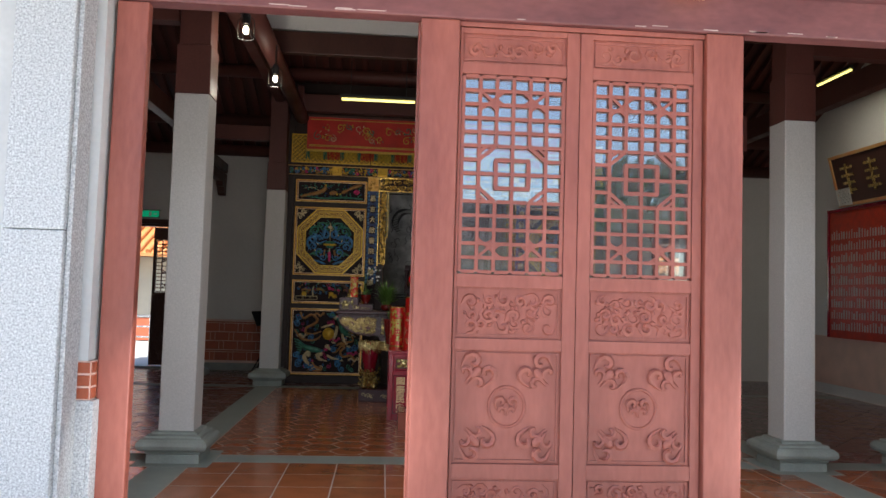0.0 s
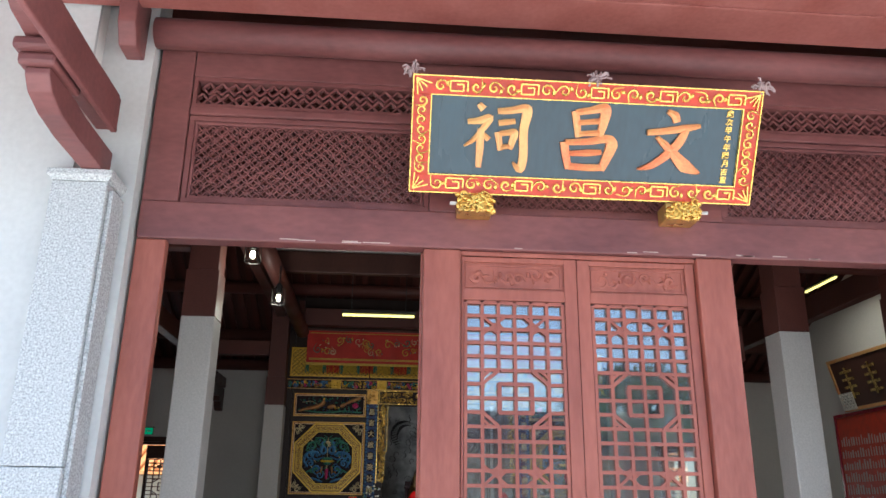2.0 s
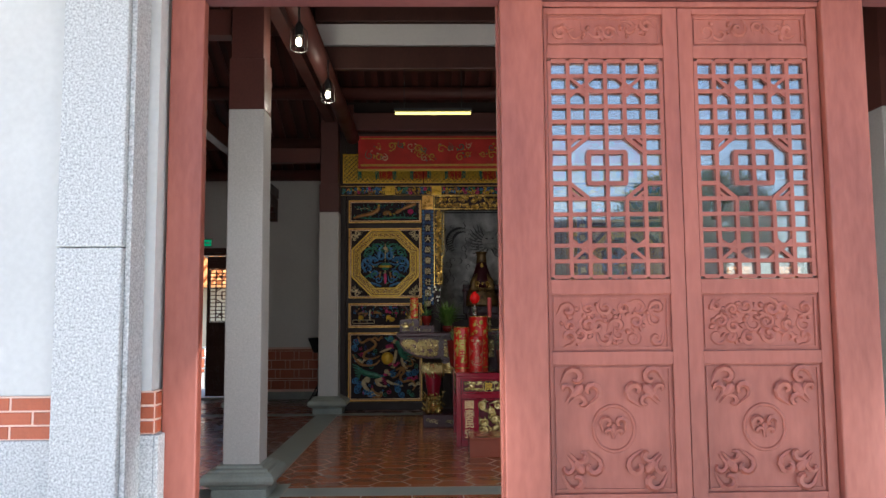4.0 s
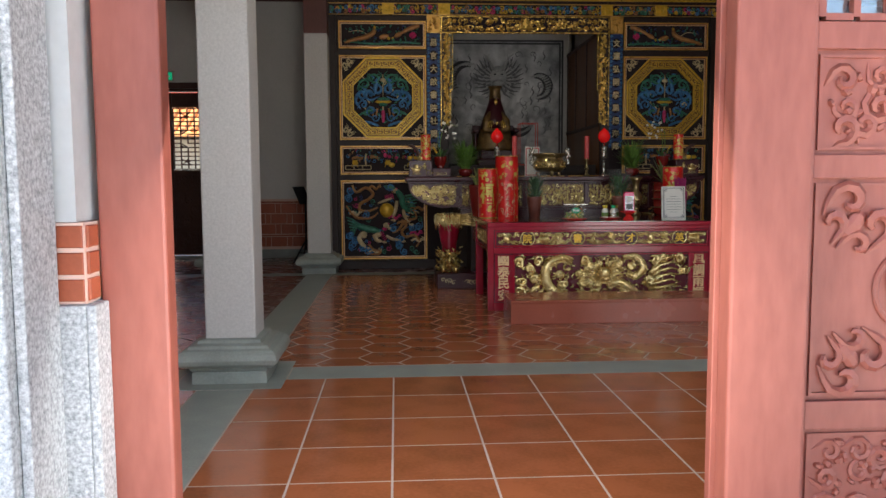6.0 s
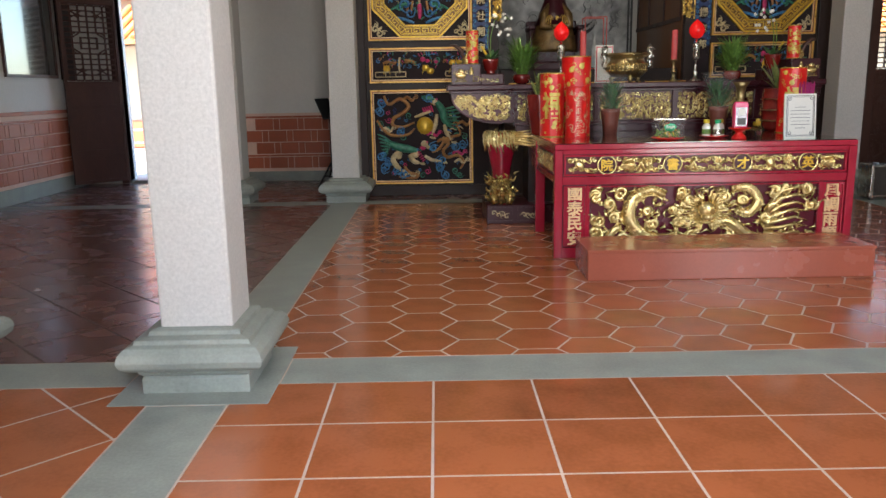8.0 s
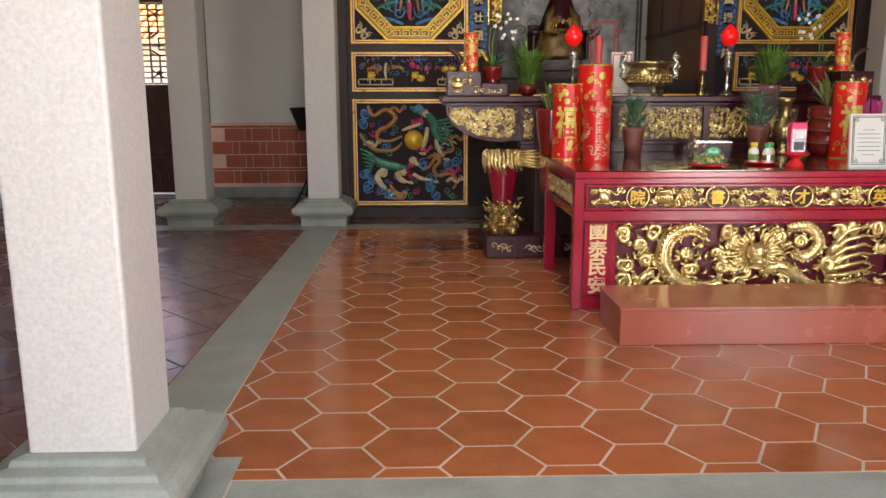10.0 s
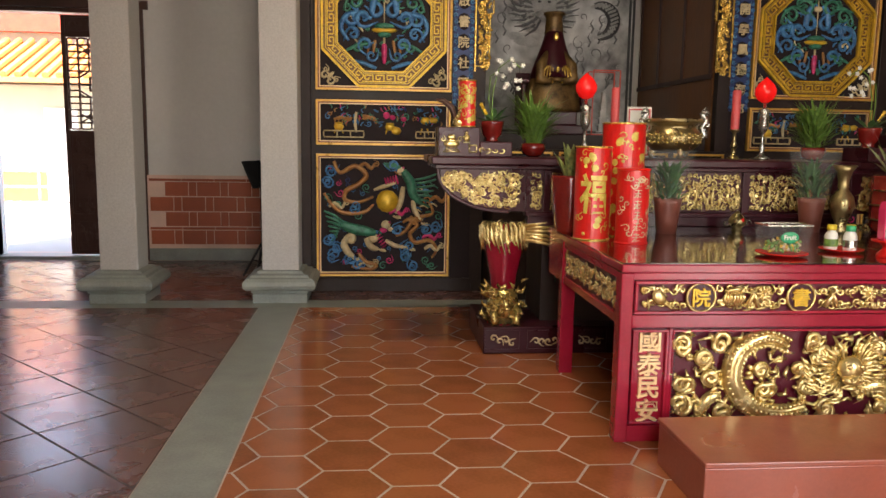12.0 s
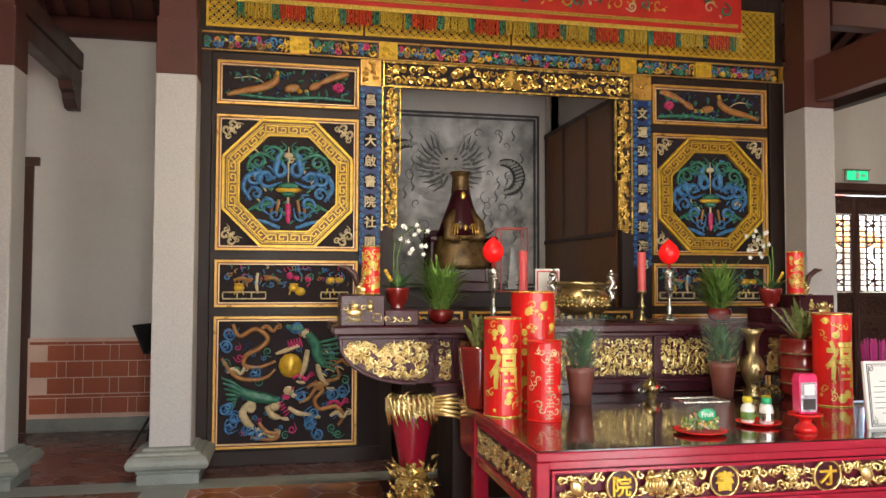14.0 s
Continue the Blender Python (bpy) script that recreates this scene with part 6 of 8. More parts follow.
body([(0.22, PZ + 0.2), (0.36, PZ + 0.21), (0.44, PZ + 0.1), (0.36, PZ - 0.0), (0.26, PZ + 0.04)], 0.046)
body([(-0.78, PZ - 0.22), (-0.72, PZ - 0.12), (-0.66, PZ - 0.1)], 0.035)
blob(bm, (0.02, -0.02, PZ + 0.04), (0.075, 0.05, 0.07), 0, 12, 8)
blob(bm, (0.02, -0.045, PZ - 0.015), (0.06, 0.035, 0.03), 0, 10, 6)
blob(bm, (0.02, -0.03, PZ - 0.06), (0.05, 0.03, 0.015), 0, 10, 6)
for s in (-1, 1):
    blob(bm, (0.02 + s * 0.034, -0.062, PZ + 0.06), (0.017, 0.014, 0.015), 0, 8, 5)
    blob(bm, (0.02 + s * 0.02, -0.075, PZ - 0.005), (0.014, 0.012, 0.01), 0, 7, 5)
    tube(bm, [(0.02 + s * 0.04, -0.02, PZ + 0.09), (0.02 + s * 0.06, -0.02, PZ + 0.15), (0.02 + s * 0.1, -0.01, PZ + 0.21)], [0.014, 0.011, 0.005], 6)
    for k in range(15):
        a = math.pi / 2 - s * (0.35 + k * 0.17)
        L = rng.uniform(0.1, 0.19)
        tube(bm, [(0.02 + 0.07 * math.cos(a), 0.0, PZ + 0.03 + 0.07 * math.sin(a)), (0.02 + (0.07 + L * 0.5) * math.cos(a + 0.15), -0.012, PZ + 0.03 + (0.07 + L * 0.5) * math.sin(a + 0.15)), (0.02 + (0.07 + L) * math.cos(a - 0.1 * s), 0.0, PZ + 0.03 + (0.07 + L * 0.8) * math.sin(a - 0.1 * s))], [0.013, 0.01, 0.002], 5)
    for k in range(6):
        blob(bm, (0.02 + s * (0.02 + k * 0.008), -0.05, PZ - 0.04 - 0.003 * k), (0.006, 0.008, 0.012), 0, 5, 3)
for k in range(7):
    z0_ = PZ - 0.2 + k * 0.06
    tube(bm, [(0.5, 0.012, PZ - 0.16 + 0.03 * k), (0.62, 0.0, z0_ + 0.02), (0.74, -0.004, z0_ + 0.05), (0.86, 0.01, z0_ + 0.01 + 0.02 * (k % 2))], [0.022, 0.019, 0.014, 0.004], 6)
for cx, cz in ((-0.87, 0.16), (-0.78, 0.1), (-0.86, -0.02), (-0.72, -0.02), (-0.88, -0.14), (-0.68, 0.18), (-0.64, -0.2), (-0.46, 0.02), (-0.42, -0.06), (-0.2, 0.17), (-0.24, 0.04), (-0.2, -0.08), (-0.14, 0.1), (0.3, 0.1), (0.56, 0.18), (0.58, 0.06), (0.66, 0.2), (0.84, 0.2), (0.86, -0.2), (0.6, -0.2), (0.18, 0.14), (0.2, -0.18), (-0.08, -0.18), (0.88, 0.06), (0.5, -0.06)):
    for k in range(2):
        curl(bm, cx + rng.uniform(-0.02, 0.02), PZ + cz + rng.uniform(-0.02, 0.02), rng.uniform(0.035, 0.055), rng.uniform(0, TAU), rng.choice((-1, 1)), 0.019, 0.008, 0, 1.4, 0.8, 15)
    for k in range(3):
        a = rng.uniform(0, TAU)
        blob(bm, (cx + 0.05 * math.cos(a), 0.016, PZ + cz + 0.045 * math.sin(a)), (0.022, 0.016, 0.013), 0, 7, 5, a)
for k in range(150):
    x, z = rng.uniform(-0.9, 0.9), PZ + rng.uniform(-0.22, 0.22)
    a = rng.uniform(0, TAU)
    L = rng.uniform(0.03, 0.055)
    tube(bm, [(x, 0.025, z), (x + L * math.cos(a), 0.004, z + L * math.sin(a)), (x + 2 * L * math.cos(a + 0.6), 0.015, min(PZ + 0.25, max(PZ - 0.25, z + 1.6 * L * math.sin(a + 0.6))))], [0.011, 0.012, 0.003], 5)
for s_ in (-1, 1):
    for k in range(34):
        a = math.pi / 2 - s_ * rng.uniform(0.1, 2.9)
        r0, L = rng.uniform(0.08, 0.2), rng.uniform(0.05, 0.1)
        c_, q_ = math.cos(a), math.sin(a)
        tube(bm, [(0.02 + r0 * c_, 0.0, PZ + 0.03 + r0 * 0.8 * q_), (0.02 + (r0 + L * 0.5) * math.cos(a + 0.12), -0.018, PZ + 0.03 + (r0 + L * 0.5) * 0.8 * math.sin(a + 0.12)), (0.02 + (r0 + L) * math.cos(a - 0.1), 0.0, PZ + 0.03 + (r0 + L) * 0.75 * math.sin(a - 0.1))], [0.01, 0.011, 0.002], 5)
part("dragon_panel", bm, CARVED_GOLD, ot, "deep gilt carving of a coiled dragon among clouds", smooth=True)
for sx in (-1, 1):
    x = sx * (HX - 0.03)
    bm = boxes((x - 0.025, x + 0.025, 0.091, 1.199, 0.61, 0.66), (x - 0.025, x + 0.025, 0.091, 1.199, 0.84, 0.88), (x - 0.02, x + 0.02, 1.291, D - 0.02, 0.61, 0.88))
    part("side_rail", bm, RED_LACQUER, ot, bevel=0.004)
    part("side_backing", boxes((x - 0.008, x + 0.008, 0.091, 1.199, 0.661, 0.839)), PLUM, ot)
    bm = bmesh.new()
    scrollwork(bm, 1.06, 0.15, rng, 0.045, 0.011, y=0.0)
    for v in bm.verts:
        px, py, pz = v.co
        v.co = Vector((x + sx * (0.01 - py), 0.645 + px, 0.75 + pz))
    if sx > 0:
        bmesh.ops.reverse_faces(bm, faces=bm.faces)
    part("side_carving", bm, CARVED_GOLD, ot, "pierced gilt side carving", smooth=True)
st = thing("kneeling_step", (1.3, 9.88, 0), "red-brown painted low timber step before the table", "step")
bm = bmesh.new()
lo, hi = (1.03, 0.255), (1.03, 0.3)
v = [bm.verts.new(p) for p in ((-1.03, -0.22, 0), (1.0, -0.22, 0), (1.0, 0.26, 0), (-1.03, 0.26, 0), (-1.05, -0.3, 0.227), (1.03, -0.3, 0.227), (1.03, 0.28, 0.227), (-1.05, 0.28, 0.227))]
bm.free()
part("body", boxes((-1.04, 1.02, -0.24, 0.28, 0, 0.2)), STEP_WOOD, st, bevel=0.005)
part("top_board", boxes((-1.045, 1.025, -0.25, 0.29, 0.201, 0.227)), STEP_WOOD, st, bevel=0.006)

# ---- altar table ----
at_ = thing("altar_table", (MID, 12.5, 0), "dark lacquered altar table with curled ends and gilt pierced panels", "table")
AX = 1.89
part("tabletop", boxes((-AX, AX, -0.42, 0.42, 1.355, 1.41)), PLUM, at_, bevel=0.01)
part("top_moulding", boxes((-AX + 0.03, AX - 0.03, -0.39, 0.39, 1.325, 1.354)), PLUM, at_, bevel=0.006)
arcp = [(-AX + 0.05, 1.324)] + [(-AX + 0.05 + 0.5 * (1 - math.cos(a)), 1.3 - 0.27 * math.sin(a)) for a in [math.pi / 2 * k / 8 for k in range(9)]]
for s in (-1, 1):
    pts = [(-s * x if s < 0 else -x, z) for x, z in arcp] if s > 0 else arcp
    poly = pts + ([(1.22 if s > 0 else -1.22, 1.03), (1.22 if s > 0 else -1.22, 1.324)])
    bm = bmesh.new()
    slab(bm, poly if s > 0 else poly[::-1], -0.372, -0.34)
    part("curled_end", bm, PLUM, at_, "curved dark end panel")
    bm = bmesh.new()
    tube(bm, [(x, -0.375, z) for x, z in pts], 0.014, 6)
    part("end_moulding", bm, PLUM, at_)
    bm = bmesh.new()
    for k in range(190):
        x, z = rng.uniform(1.27, 1.8), rng.uniform(1.05, 1.3)
        if z < 1.3 - 0.27 * math.sqrt(max(0, 1 - ((x - 1.34) / 0.5) ** 2)) + 0.035 and x > 1.34:
            continue
        curl(bm, s * x, z, rng.uniform(0.014, 0.03), rng.uniform(0, TAU), rng.choice((-1, 1)), 0.007, -0.378, 0, 1.1, 1.0, 9)
        blob(bm, (s * x + rng.uniform(-0.02, 0.02), -0.38, z), (0.016, 0.009, 0.007), 0, 5, 4, rng.uniform(0, 3))
    part("end_carving", bm, CARVED_GOLD, at_, "gilt pierced end carving", smooth=True)
fields = [(-1.19, -1.09), (-1.05, -0.42), (-0.37, 0.37), (0.42, 1.05), (1.09, 1.19)]
bm = boxes((-1.22, 1.22, -0.36, -0.34, 1.03, 1.324))
prev = -1.22
for a, b in fields:
    box(bm, prev, a, -0.385, -0.361, 1.03, 1.324)
    prev = b
box(bm, prev, 1.22, -0.385, -0.361, 1.03, 1.324)
box(bm, -1.22, 1.22, -0.388, -0.3, 1.0, 1.029), box(bm, -1.2, 1.2, -0.37, -0.3, 0.93, 0.998)
part("apron", bm, PLUM, at_, bevel=0.003)
for i, (a, b) in enumerate(fields):
    bm = bmesh.new()
    rg = random.Random(200 + i)
    scrollwork(bm, b - a - 0.01, 0.27, rg, 0.034, 0.008, y=-0.366)
    for v in bm.verts:
        v.co.x += (a + b) / 2
        v.co.z += 1.178
    if b - a > 0.3:
        for k in range(int((b - a) / 0.06)):
            x = a + 0.04 + k * 0.06
            blob(bm, (x, -0.375, 1.11 + rg.uniform(0, 0.05)), (0.014, 0.012, 0.05), 0, 6, 5, rg.uniform(-0.4, 0.4))
            blob(bm, (x, -0.38, 1.18 + rg.uniform(0, 0.05)), (0.012, 0.012, 0.014), 0, 6, 4)
    part("apron_carving", bm, CARVED_GOLD, at_, "gilt pierced carving", smooth=True)
part("carcase", boxes((-1.05, 1.05, -0.2, 0.36, 0.2, 1.3)), ALTAR_WOOD, at_)
part("plinth", boxes((-1.5, 1.5, -0.4, 0.4, 0.0, 0.2)), PLUM, at_, bevel=0.01)
bm = bmesh.new()
for x in (-1.36, -1.05, -0.72, 0.72, 1.05, 1.36):
    frame_bars(bm, x - 0.13, x + 0.13, 0.03, 0.175, 0.008, -0.408, -0.399)
part("plinth_moulding", bm, PLUM, at_)
bm = bmesh.new()
for x in (-1.36, -1.05, -0.72, 0.72, 1.05, 1.36):
    for q in range(4):
        curl(bm, x + (q - 1.5) * 0.045, 0.1 + rng.uniform(-0.02, 0.02), 0.028, rng.uniform(0, TAU), rng.choice((-1, 1)), 0.008, -0.405, 0, 1.0, 0.9, 10)
part("plinth_carving", bm, CREAM, at_, smooth=True)
bm = bmesh.new()
rg = random.Random(7)
for k in range(22):
    curl(bm, rg.uniform(-1.0, 1.0), 0.62 + rg.uniform(-0.1, 0.1), 0.05, rg.uniform(0, TAU), rg.choice((-1, 1)), 0.011, -0.21, 0, 1.2, 1.0, 12)
part("teal_relief", bm, TEAL, at_, "teal painted scroll relief", smooth=True)
for s in (-1, 1):
    x = s * 1.34
    bm = bmesh.new()
    lathe(bm, ((0.12, 0.2), (0.1, 0.3), (0.085, 0.42), (0.1, 0.55), (0.135, 0.72), (0.15, 0.86), (0.14, 0.93)), 16, 0, (x, -0.24, 0))
    lg = part("leg", bm, RED_LACQUER, at_, "bulging deep red lacquered leg", smooth=True)
    bm = bmesh.new()
    for k in range(16):
        a = math.pi + math.pi * k / 15
        for j in range(3):
            z = 0.95 - 0.03 * j
            c_, s_ = math.cos(a), math.sin(a)
            tube(bm, [(x + 0.14 * c_, -0.24 + 0.14 * s_, z), (x + 0.178 * c_, -0.24 + 0.178 * s_, z - 0.04), (x + 0.17 * math.cos(a + 0.2), -0.24 + 0.17 * math.sin(a + 0.2), z - 0.1 - rg.uniform(0, 0.07))], [0.013, 0.014, 0.003], 6)
            curl(bm, x + 0.15 * c_ + rg.uniform(-0.02, 0.02), z - rg.uniform(0.0, 0.1), 0.022, rg.uniform(0, TAU), rg.choice((-1, 1)), 0.006, -0.24 + 0.18 * s_, 0, 1.1, 1.0, 8)
    for k in range(6):
        tube(bm, [(x - s * 0.12, -0.36, 0.93 - 0.02 * k), (x - s * 0.28, -0.36, 0.95 - 0.03 * k), (x - s * (0.34 + 0.04 * (k % 3)), -0.34, 0.98 - 0.05 * k)], [0.018, 0.013, 0.003], 5)
    part("mane_collar", bm, CARVED_GOLD, at_, "gilt flame collar of the leg", smooth=True)
    bm = bmesh.new()
    tube(bm, [(x, -0.24, 0.2), (x, -0.25, 0.34), (x, -0.24, 0.46)], [0.12, 0.125, 0.09], 12)
    for k in range(70):
        a, z = math.pi + rg.uniform(0, math.pi), rg.uniform(0.2, 0.5)
        r_ = 0.115 + 0.03 * rg.random()
        p = Vector((x + r_ * math.cos(a), -0.24 + r_ * math.sin(a), z))
        tube(bm, [p, p + Vector((0.02 * math.cos(a) + rg.uniform(-0.02, 0.02), 0.02 * math.sin(a), rg.uniform(0.0, 0.03))), p + Vector((0.015 * math.cos(a) + rg.uniform(-0.04, 0.04), 0.01 * math.sin(a), rg.uniform(0.01, 0.06)))], [0.011, 0.012, 0.003], 5)
    blob(bm, (x, -0.38, 0.36), (0.055, 0.045, 0.05), 0, 10, 6), blob(bm, (x, -0.42, 0.335), (0.032, 0.022, 0.018), 0, 8, 5)
    for q in (-1, 1):
        blob(bm, (x + q * 0.025, -0.415, 0.375), (0.011, 0.011, 0.011), 0, 6, 4)
        tube(bm, [(x + q * 0.08, -0.33, 0.34), (x + q * 0.085, -0.37, 0.27), (x + q * 0.07, -0.4, 0.215)], [0.03, 0.026, 0.03], 8)
    part("lion_foot_carving", bm, OLD_GOLD, at_, "gilt crouching lion foot", smooth=True)

# stepped stands at both ends of the altar table
for s in (-1, 1):
    q = thing("stepped_stand", (MID + s * 1.6, 12.3, 1.41), "small dark stepped stand with gilt ornament on the altar table", "stand", "stepped stands")
    a, b, c = (-0.24, 0.05, 0.28) if s < 0 else (-0.28, -0.05, 0.24)
    if s < 0:
        part("tall_box", boxes((-0.24, 0.05, -0.16, 0.16, 0, 0.205)), PLUM, q, bevel=0.006)
        part("low_box", boxes((0.052, 0.28, -0.16, 0.16, 0, 0.105)), PLUM, q, bevel=0.006)
    else:
        part("tall_box", boxes((-0.05, 0.24, -0.16, 0.16, 0, 0.205)), PLUM, q, bevel=0.006)
        part("low_box", boxes((-0.28, -0.052, -0.16, 0.16, 0, 0.105)), PLUM, q, bevel=0.006)
    bm = bmesh.new()
    blob(bm, (s * 0.15, -0.165, 0.09), (0.058, 0.014, 0.03), 0, 10, 5), blob(bm, (s * 0.15, -0.165, 0.135), (0.034, 0.013, 0.022), 0, 8, 5)
    bar(bm, (s * 0.09, 0.035), (s * 0.21, 0.035), 0.009, -0.17, -0.16)
    bar(bm, (s * 0.1, 0.05), (s * 0.2, 0.05), 0.006, -0.17, -0.16)
    for sd in (-1, 1):
        bar(bm, (s * 0.15 + sd * 0.035, 0.035), (s * 0.15 + sd * 0.03, 0.075), 0.008, -0.169, -0.16)
        curl(bm, s * 0.15 + sd * 0.06, 0.12, 0.02, 1.0, sd, 0.006, -0.166, 0, 1.1, 0.8, 10)
    blob(bm, (s * 0.045, -0.165, 0.13), (0.026, 0.012, 0.026), 0, 8, 5), blob(bm, (s * 0.045, -0.165, 0.165), (0.015, 0.01, 0.012), 0, 8, 5)
    bar(bm, (s * 0.02, 0.1), (s * 0.07, 0.1), 0.008, -0.17, -0.16)
    frame_bars(bm, -s * 0.0 - 0.03, -s * 0.0 + 0.03, 0.03, 0.085, 0.009, -0.17, -0.16)
    for k in range(4):
        curl(bm, -s * (0.06 + 0.05 * k), 0.045, 0.02, rng.uniform(0, TAU), 1, 0.006, -0.164, 0, 0.9, 1.0, 9)
    part("gilt_ornament", bm, CARVED_GOLD, q, smooth=True)
    li = thing("lion_figure", (MID + s * 1.68, 12.28, 1.616), "small gilt lion carving with a curved dark horn on the stand", "figurine", "lion figures")
    bm = bmesh.new()
    blob(bm, (0, 0, 0.03), (0.055, 0.03, 0.03)), blob(bm, (-s * 0.02, 0, 0.08), (0.03, 0.025, 0.04)), blob(bm, (-s * 0.02, -0.01, 0.13), (0.022, 0.02, 0.025))
    for k in range(5):
        blob(bm, (s * (0.03 - 0.012 * k), -0.01, 0.05 + 0.02 * k), (0.02, 0.02, 0.014), 0, 7, 5, k)
    box(bm, -0.06, 0.06, -0.03, 0.03, 0, 0.008)
    part("lion", bm, CARVED_GOLD, li, smooth=True)
    bm = bmesh.new()
    tube(bm, [(s * 0.02, 0.01, 0.02), (s * 0.06, 0.01, 0.14), (s * 0.12, 0.01, 0.185), (s * 0.17, 0.01, 0.19)], [0.016, 0.022, 0.02, 0.008], 8)
    part("horn", bm, DARK_WOOD, li, smooth=True)

# ---- things on the tables ----
RED_GLOSS = mat("glossy_red_tin", (0.68, 0.01, 0.008), 0.34, vary=0.12, coat=0.12, bump=0, scale=6)
PRINT_GOLD = mat("olive_gold_print", (0.66, 0.44, 0.05), 0.35, metal=0.1, vary=0.3, scale=22, grain=60, color2=(0.75, 0.62, 0.14))
RED_GLASS = mat("red_lamp_shade", (0.75, 0.012, 0.012), 0.25, vary=0.05, bump=0, emit=(1, 0.01, 0.01), power=0.04)
WAX = mat("red_pink_wax_candle", (0.6, 0.08, 0.08), 0.4, vary=0.15, scale=10)
LEAF = mat("fresh_green_leaf", (0.08, 0.19, 0.03), 0.45, vary=0.4, scale=25, color2=(0.22, 0.38, 0.07))
DARK_LEAF = mat("dark_green_leaf", (0.045, 0.12, 0.035), 0.45, vary=0.4, scale=25)
SPEAR = mat("yellow_edged_leaf", (0.07, 0.15, 0.05), 0.4, vary=0.5, scale=40, color2=(0.3, 0.33, 0.1))
POT = mat("brown_plastic_pot", (0.2, 0.06, 0.04), 0.45, vary=0.15)
GLAZE = mat("oxblood_glazed_pot", (0.19, 0.013, 0.01), 0.15, vary=0.25, coat=0.7, bump=0.02)
WHITE = mat("white_petal_and_paper", (0.75, 0.73, 0.66), 0.6, vary=0.08, bump=0.02)
PINK_PLASTIC = mat("pink_plastic_wrap", (0.7, 0.03, 0.13), 0.25, vary=0.15, coat=0.4)
FOIL = mat("clear_crinkled_wrap", (0.8, 0.85, 0.85), 0.12, vary=0.1, scale=30, bump=1.0, alpha=0.05)
PURPLE = mat("magenta_incense_sticks", (0.4, 0.02, 0.16), 0.6, vary=0.2)
SILVER = mat("silvered_metal", (0.5, 0.48, 0.42), 0.25, metal=0.9, vary=0.2, scale=14)
PALE_FOIL = mat("pale_lilac_foil", (0.5, 0.47, 0.52), 0.25, metal=0.4, vary=0.3, scale=40, bump=0.4)
GREEN_CAP = mat("green_plastic_cap", (0.02, 0.35, 0.14), 0.35, bump=0)
YEL_CAP = mat("yellow_plastic_cap", (0.65, 0.5, 0.03), 0.35, bump=0)
TT, AT = 0.93, 1.41


def drum(x, y, z, r, h, ring, char, label, seed, name="incense_drum"):
    rng = random.Random(seed)
    t = thing(name, (x, y, z), label, "canister", "red canisters")
    bm = bmesh.new()
    lathe(bm, ((r, 0), (r, h - 0.004), (r - 0.004, h)), 32)
    part("canister", bm, RED_GLOSS, t, smooth=False)
    for zz in (0.004, h - 0.006):
        bm = bmesh.new()
        tube(bm, [(r * math.cos(TAU * k / 32), r * math.sin(TAU * k / 32), zz) for k in range(32)], 0.006, 6, closed=True)
        part("gold_rim" if ring else "rim", bm, GOLD_BRIGHT if ring else RED_GLOSS, t, smooth=True)
    bm = bmesh.new()
    tmp = bmesh.new()
    for k in range(14 if char else 26):
        u, zz = rng.uniform(-1.2, 1.2), rng.uniform(0.04, h * 0.28) if char and k < 7 else rng.uniform(h * 0.72, h - 0.04) if char else rng.uniform(0.04, h - 0.04)
        curl(tmp, u * r, zz, rng.uniform(0.012, 0.028), rng.uniform(0, TAU), rng.choice((-1, 1)), 0.004, 0.0, 0, 1.0, 0.6, 9, 0.4)
    if char or ring:
        for k in range(10 if char else 30):
            u, zz = rng.uniform(-1.3, 1.3), rng.uniform(0.04, h * 0.26) if char and k % 3 else rng.uniform(h * 0.76, h - 0.04) if char else rng.uniform(0.04, h - 0.04)
            q = min(r * 0.3, rng.choice((0.009, 0.012, 0.024, 0.032)))
            blob(tmp, (u * r, 0.001, zz), (q, 0.002, q * rng.uniform(0.7, 1.1)), 0, 9, 4, rng.uniform(0, 3))
    for v in tmp.verts:
        a = v.co.x / r
        rr = r + 0.002 - v.co.y * 0.7
        v.co = Vector((rr * math.sin(a), -rr * math.cos(a), v.co.z))
    part("printed_scroll_relief", tmp, PRINT_GOLD if char or ring else CREAM, t)
    bm.free()
    if char:
        ob = letters(char, h * 0.44, 0.002, PRINT_GOLD, t, (0, 0, h * 0.5), squash=0.68, bold=0.018)
        me = ob.data
        big = bmesh.new()
        big.from_mesh(me)
        bmesh.ops.subdivide_edges(big, edges=[e for e in big.edges if e.calc_length() > 0.03], cuts=2)
        for v in big.verts:
            a = v.co.x / r
            rr = r + 0.004 - v.co.y
            v.co = Vector((rr * math.sin(a), -rr * math.cos(a), v.co.z))
        big.to_mesh(me), big.free()
        ob.rotation_euler = (0, 0, radians(-14))
    elif name == "spell_drum":
        ob = new("writing_column")
        bm = bmesh.new()
        for k in range(6):
            strokes(bm, 0, h - 0.08 - k * h * 0.145, r * 0.5, h * 0.12, rng, 0.003, -r - 0.004, -r + 0.02)
        bpy.data.objects.remove(ob)
        part("writing_column", bm, CREAM, t, "column of unreadable pale characters")
    return t


drum(0.247, 11.308 + 0.1, TT, 0.11, 0.57, True, "福", "tall red gold-rimmed canister with a large gold character", 1)
drum(0.5, 11.62, TT, 0.135, 0.72, True, "", "orange-red gold-patterned tall canister behind the others", 2)
drum(0.435, 11.111 + 0.1, TT, 0.095, 0.445, False, "", "plain bright red canister with a pale column of writing", 3, "spell_drum")
drum(2.43, 11.301 + 0.1, TT, 0.115, 0.585, True, "福", "tall red gold-rimmed canister with a large gold character", 4)
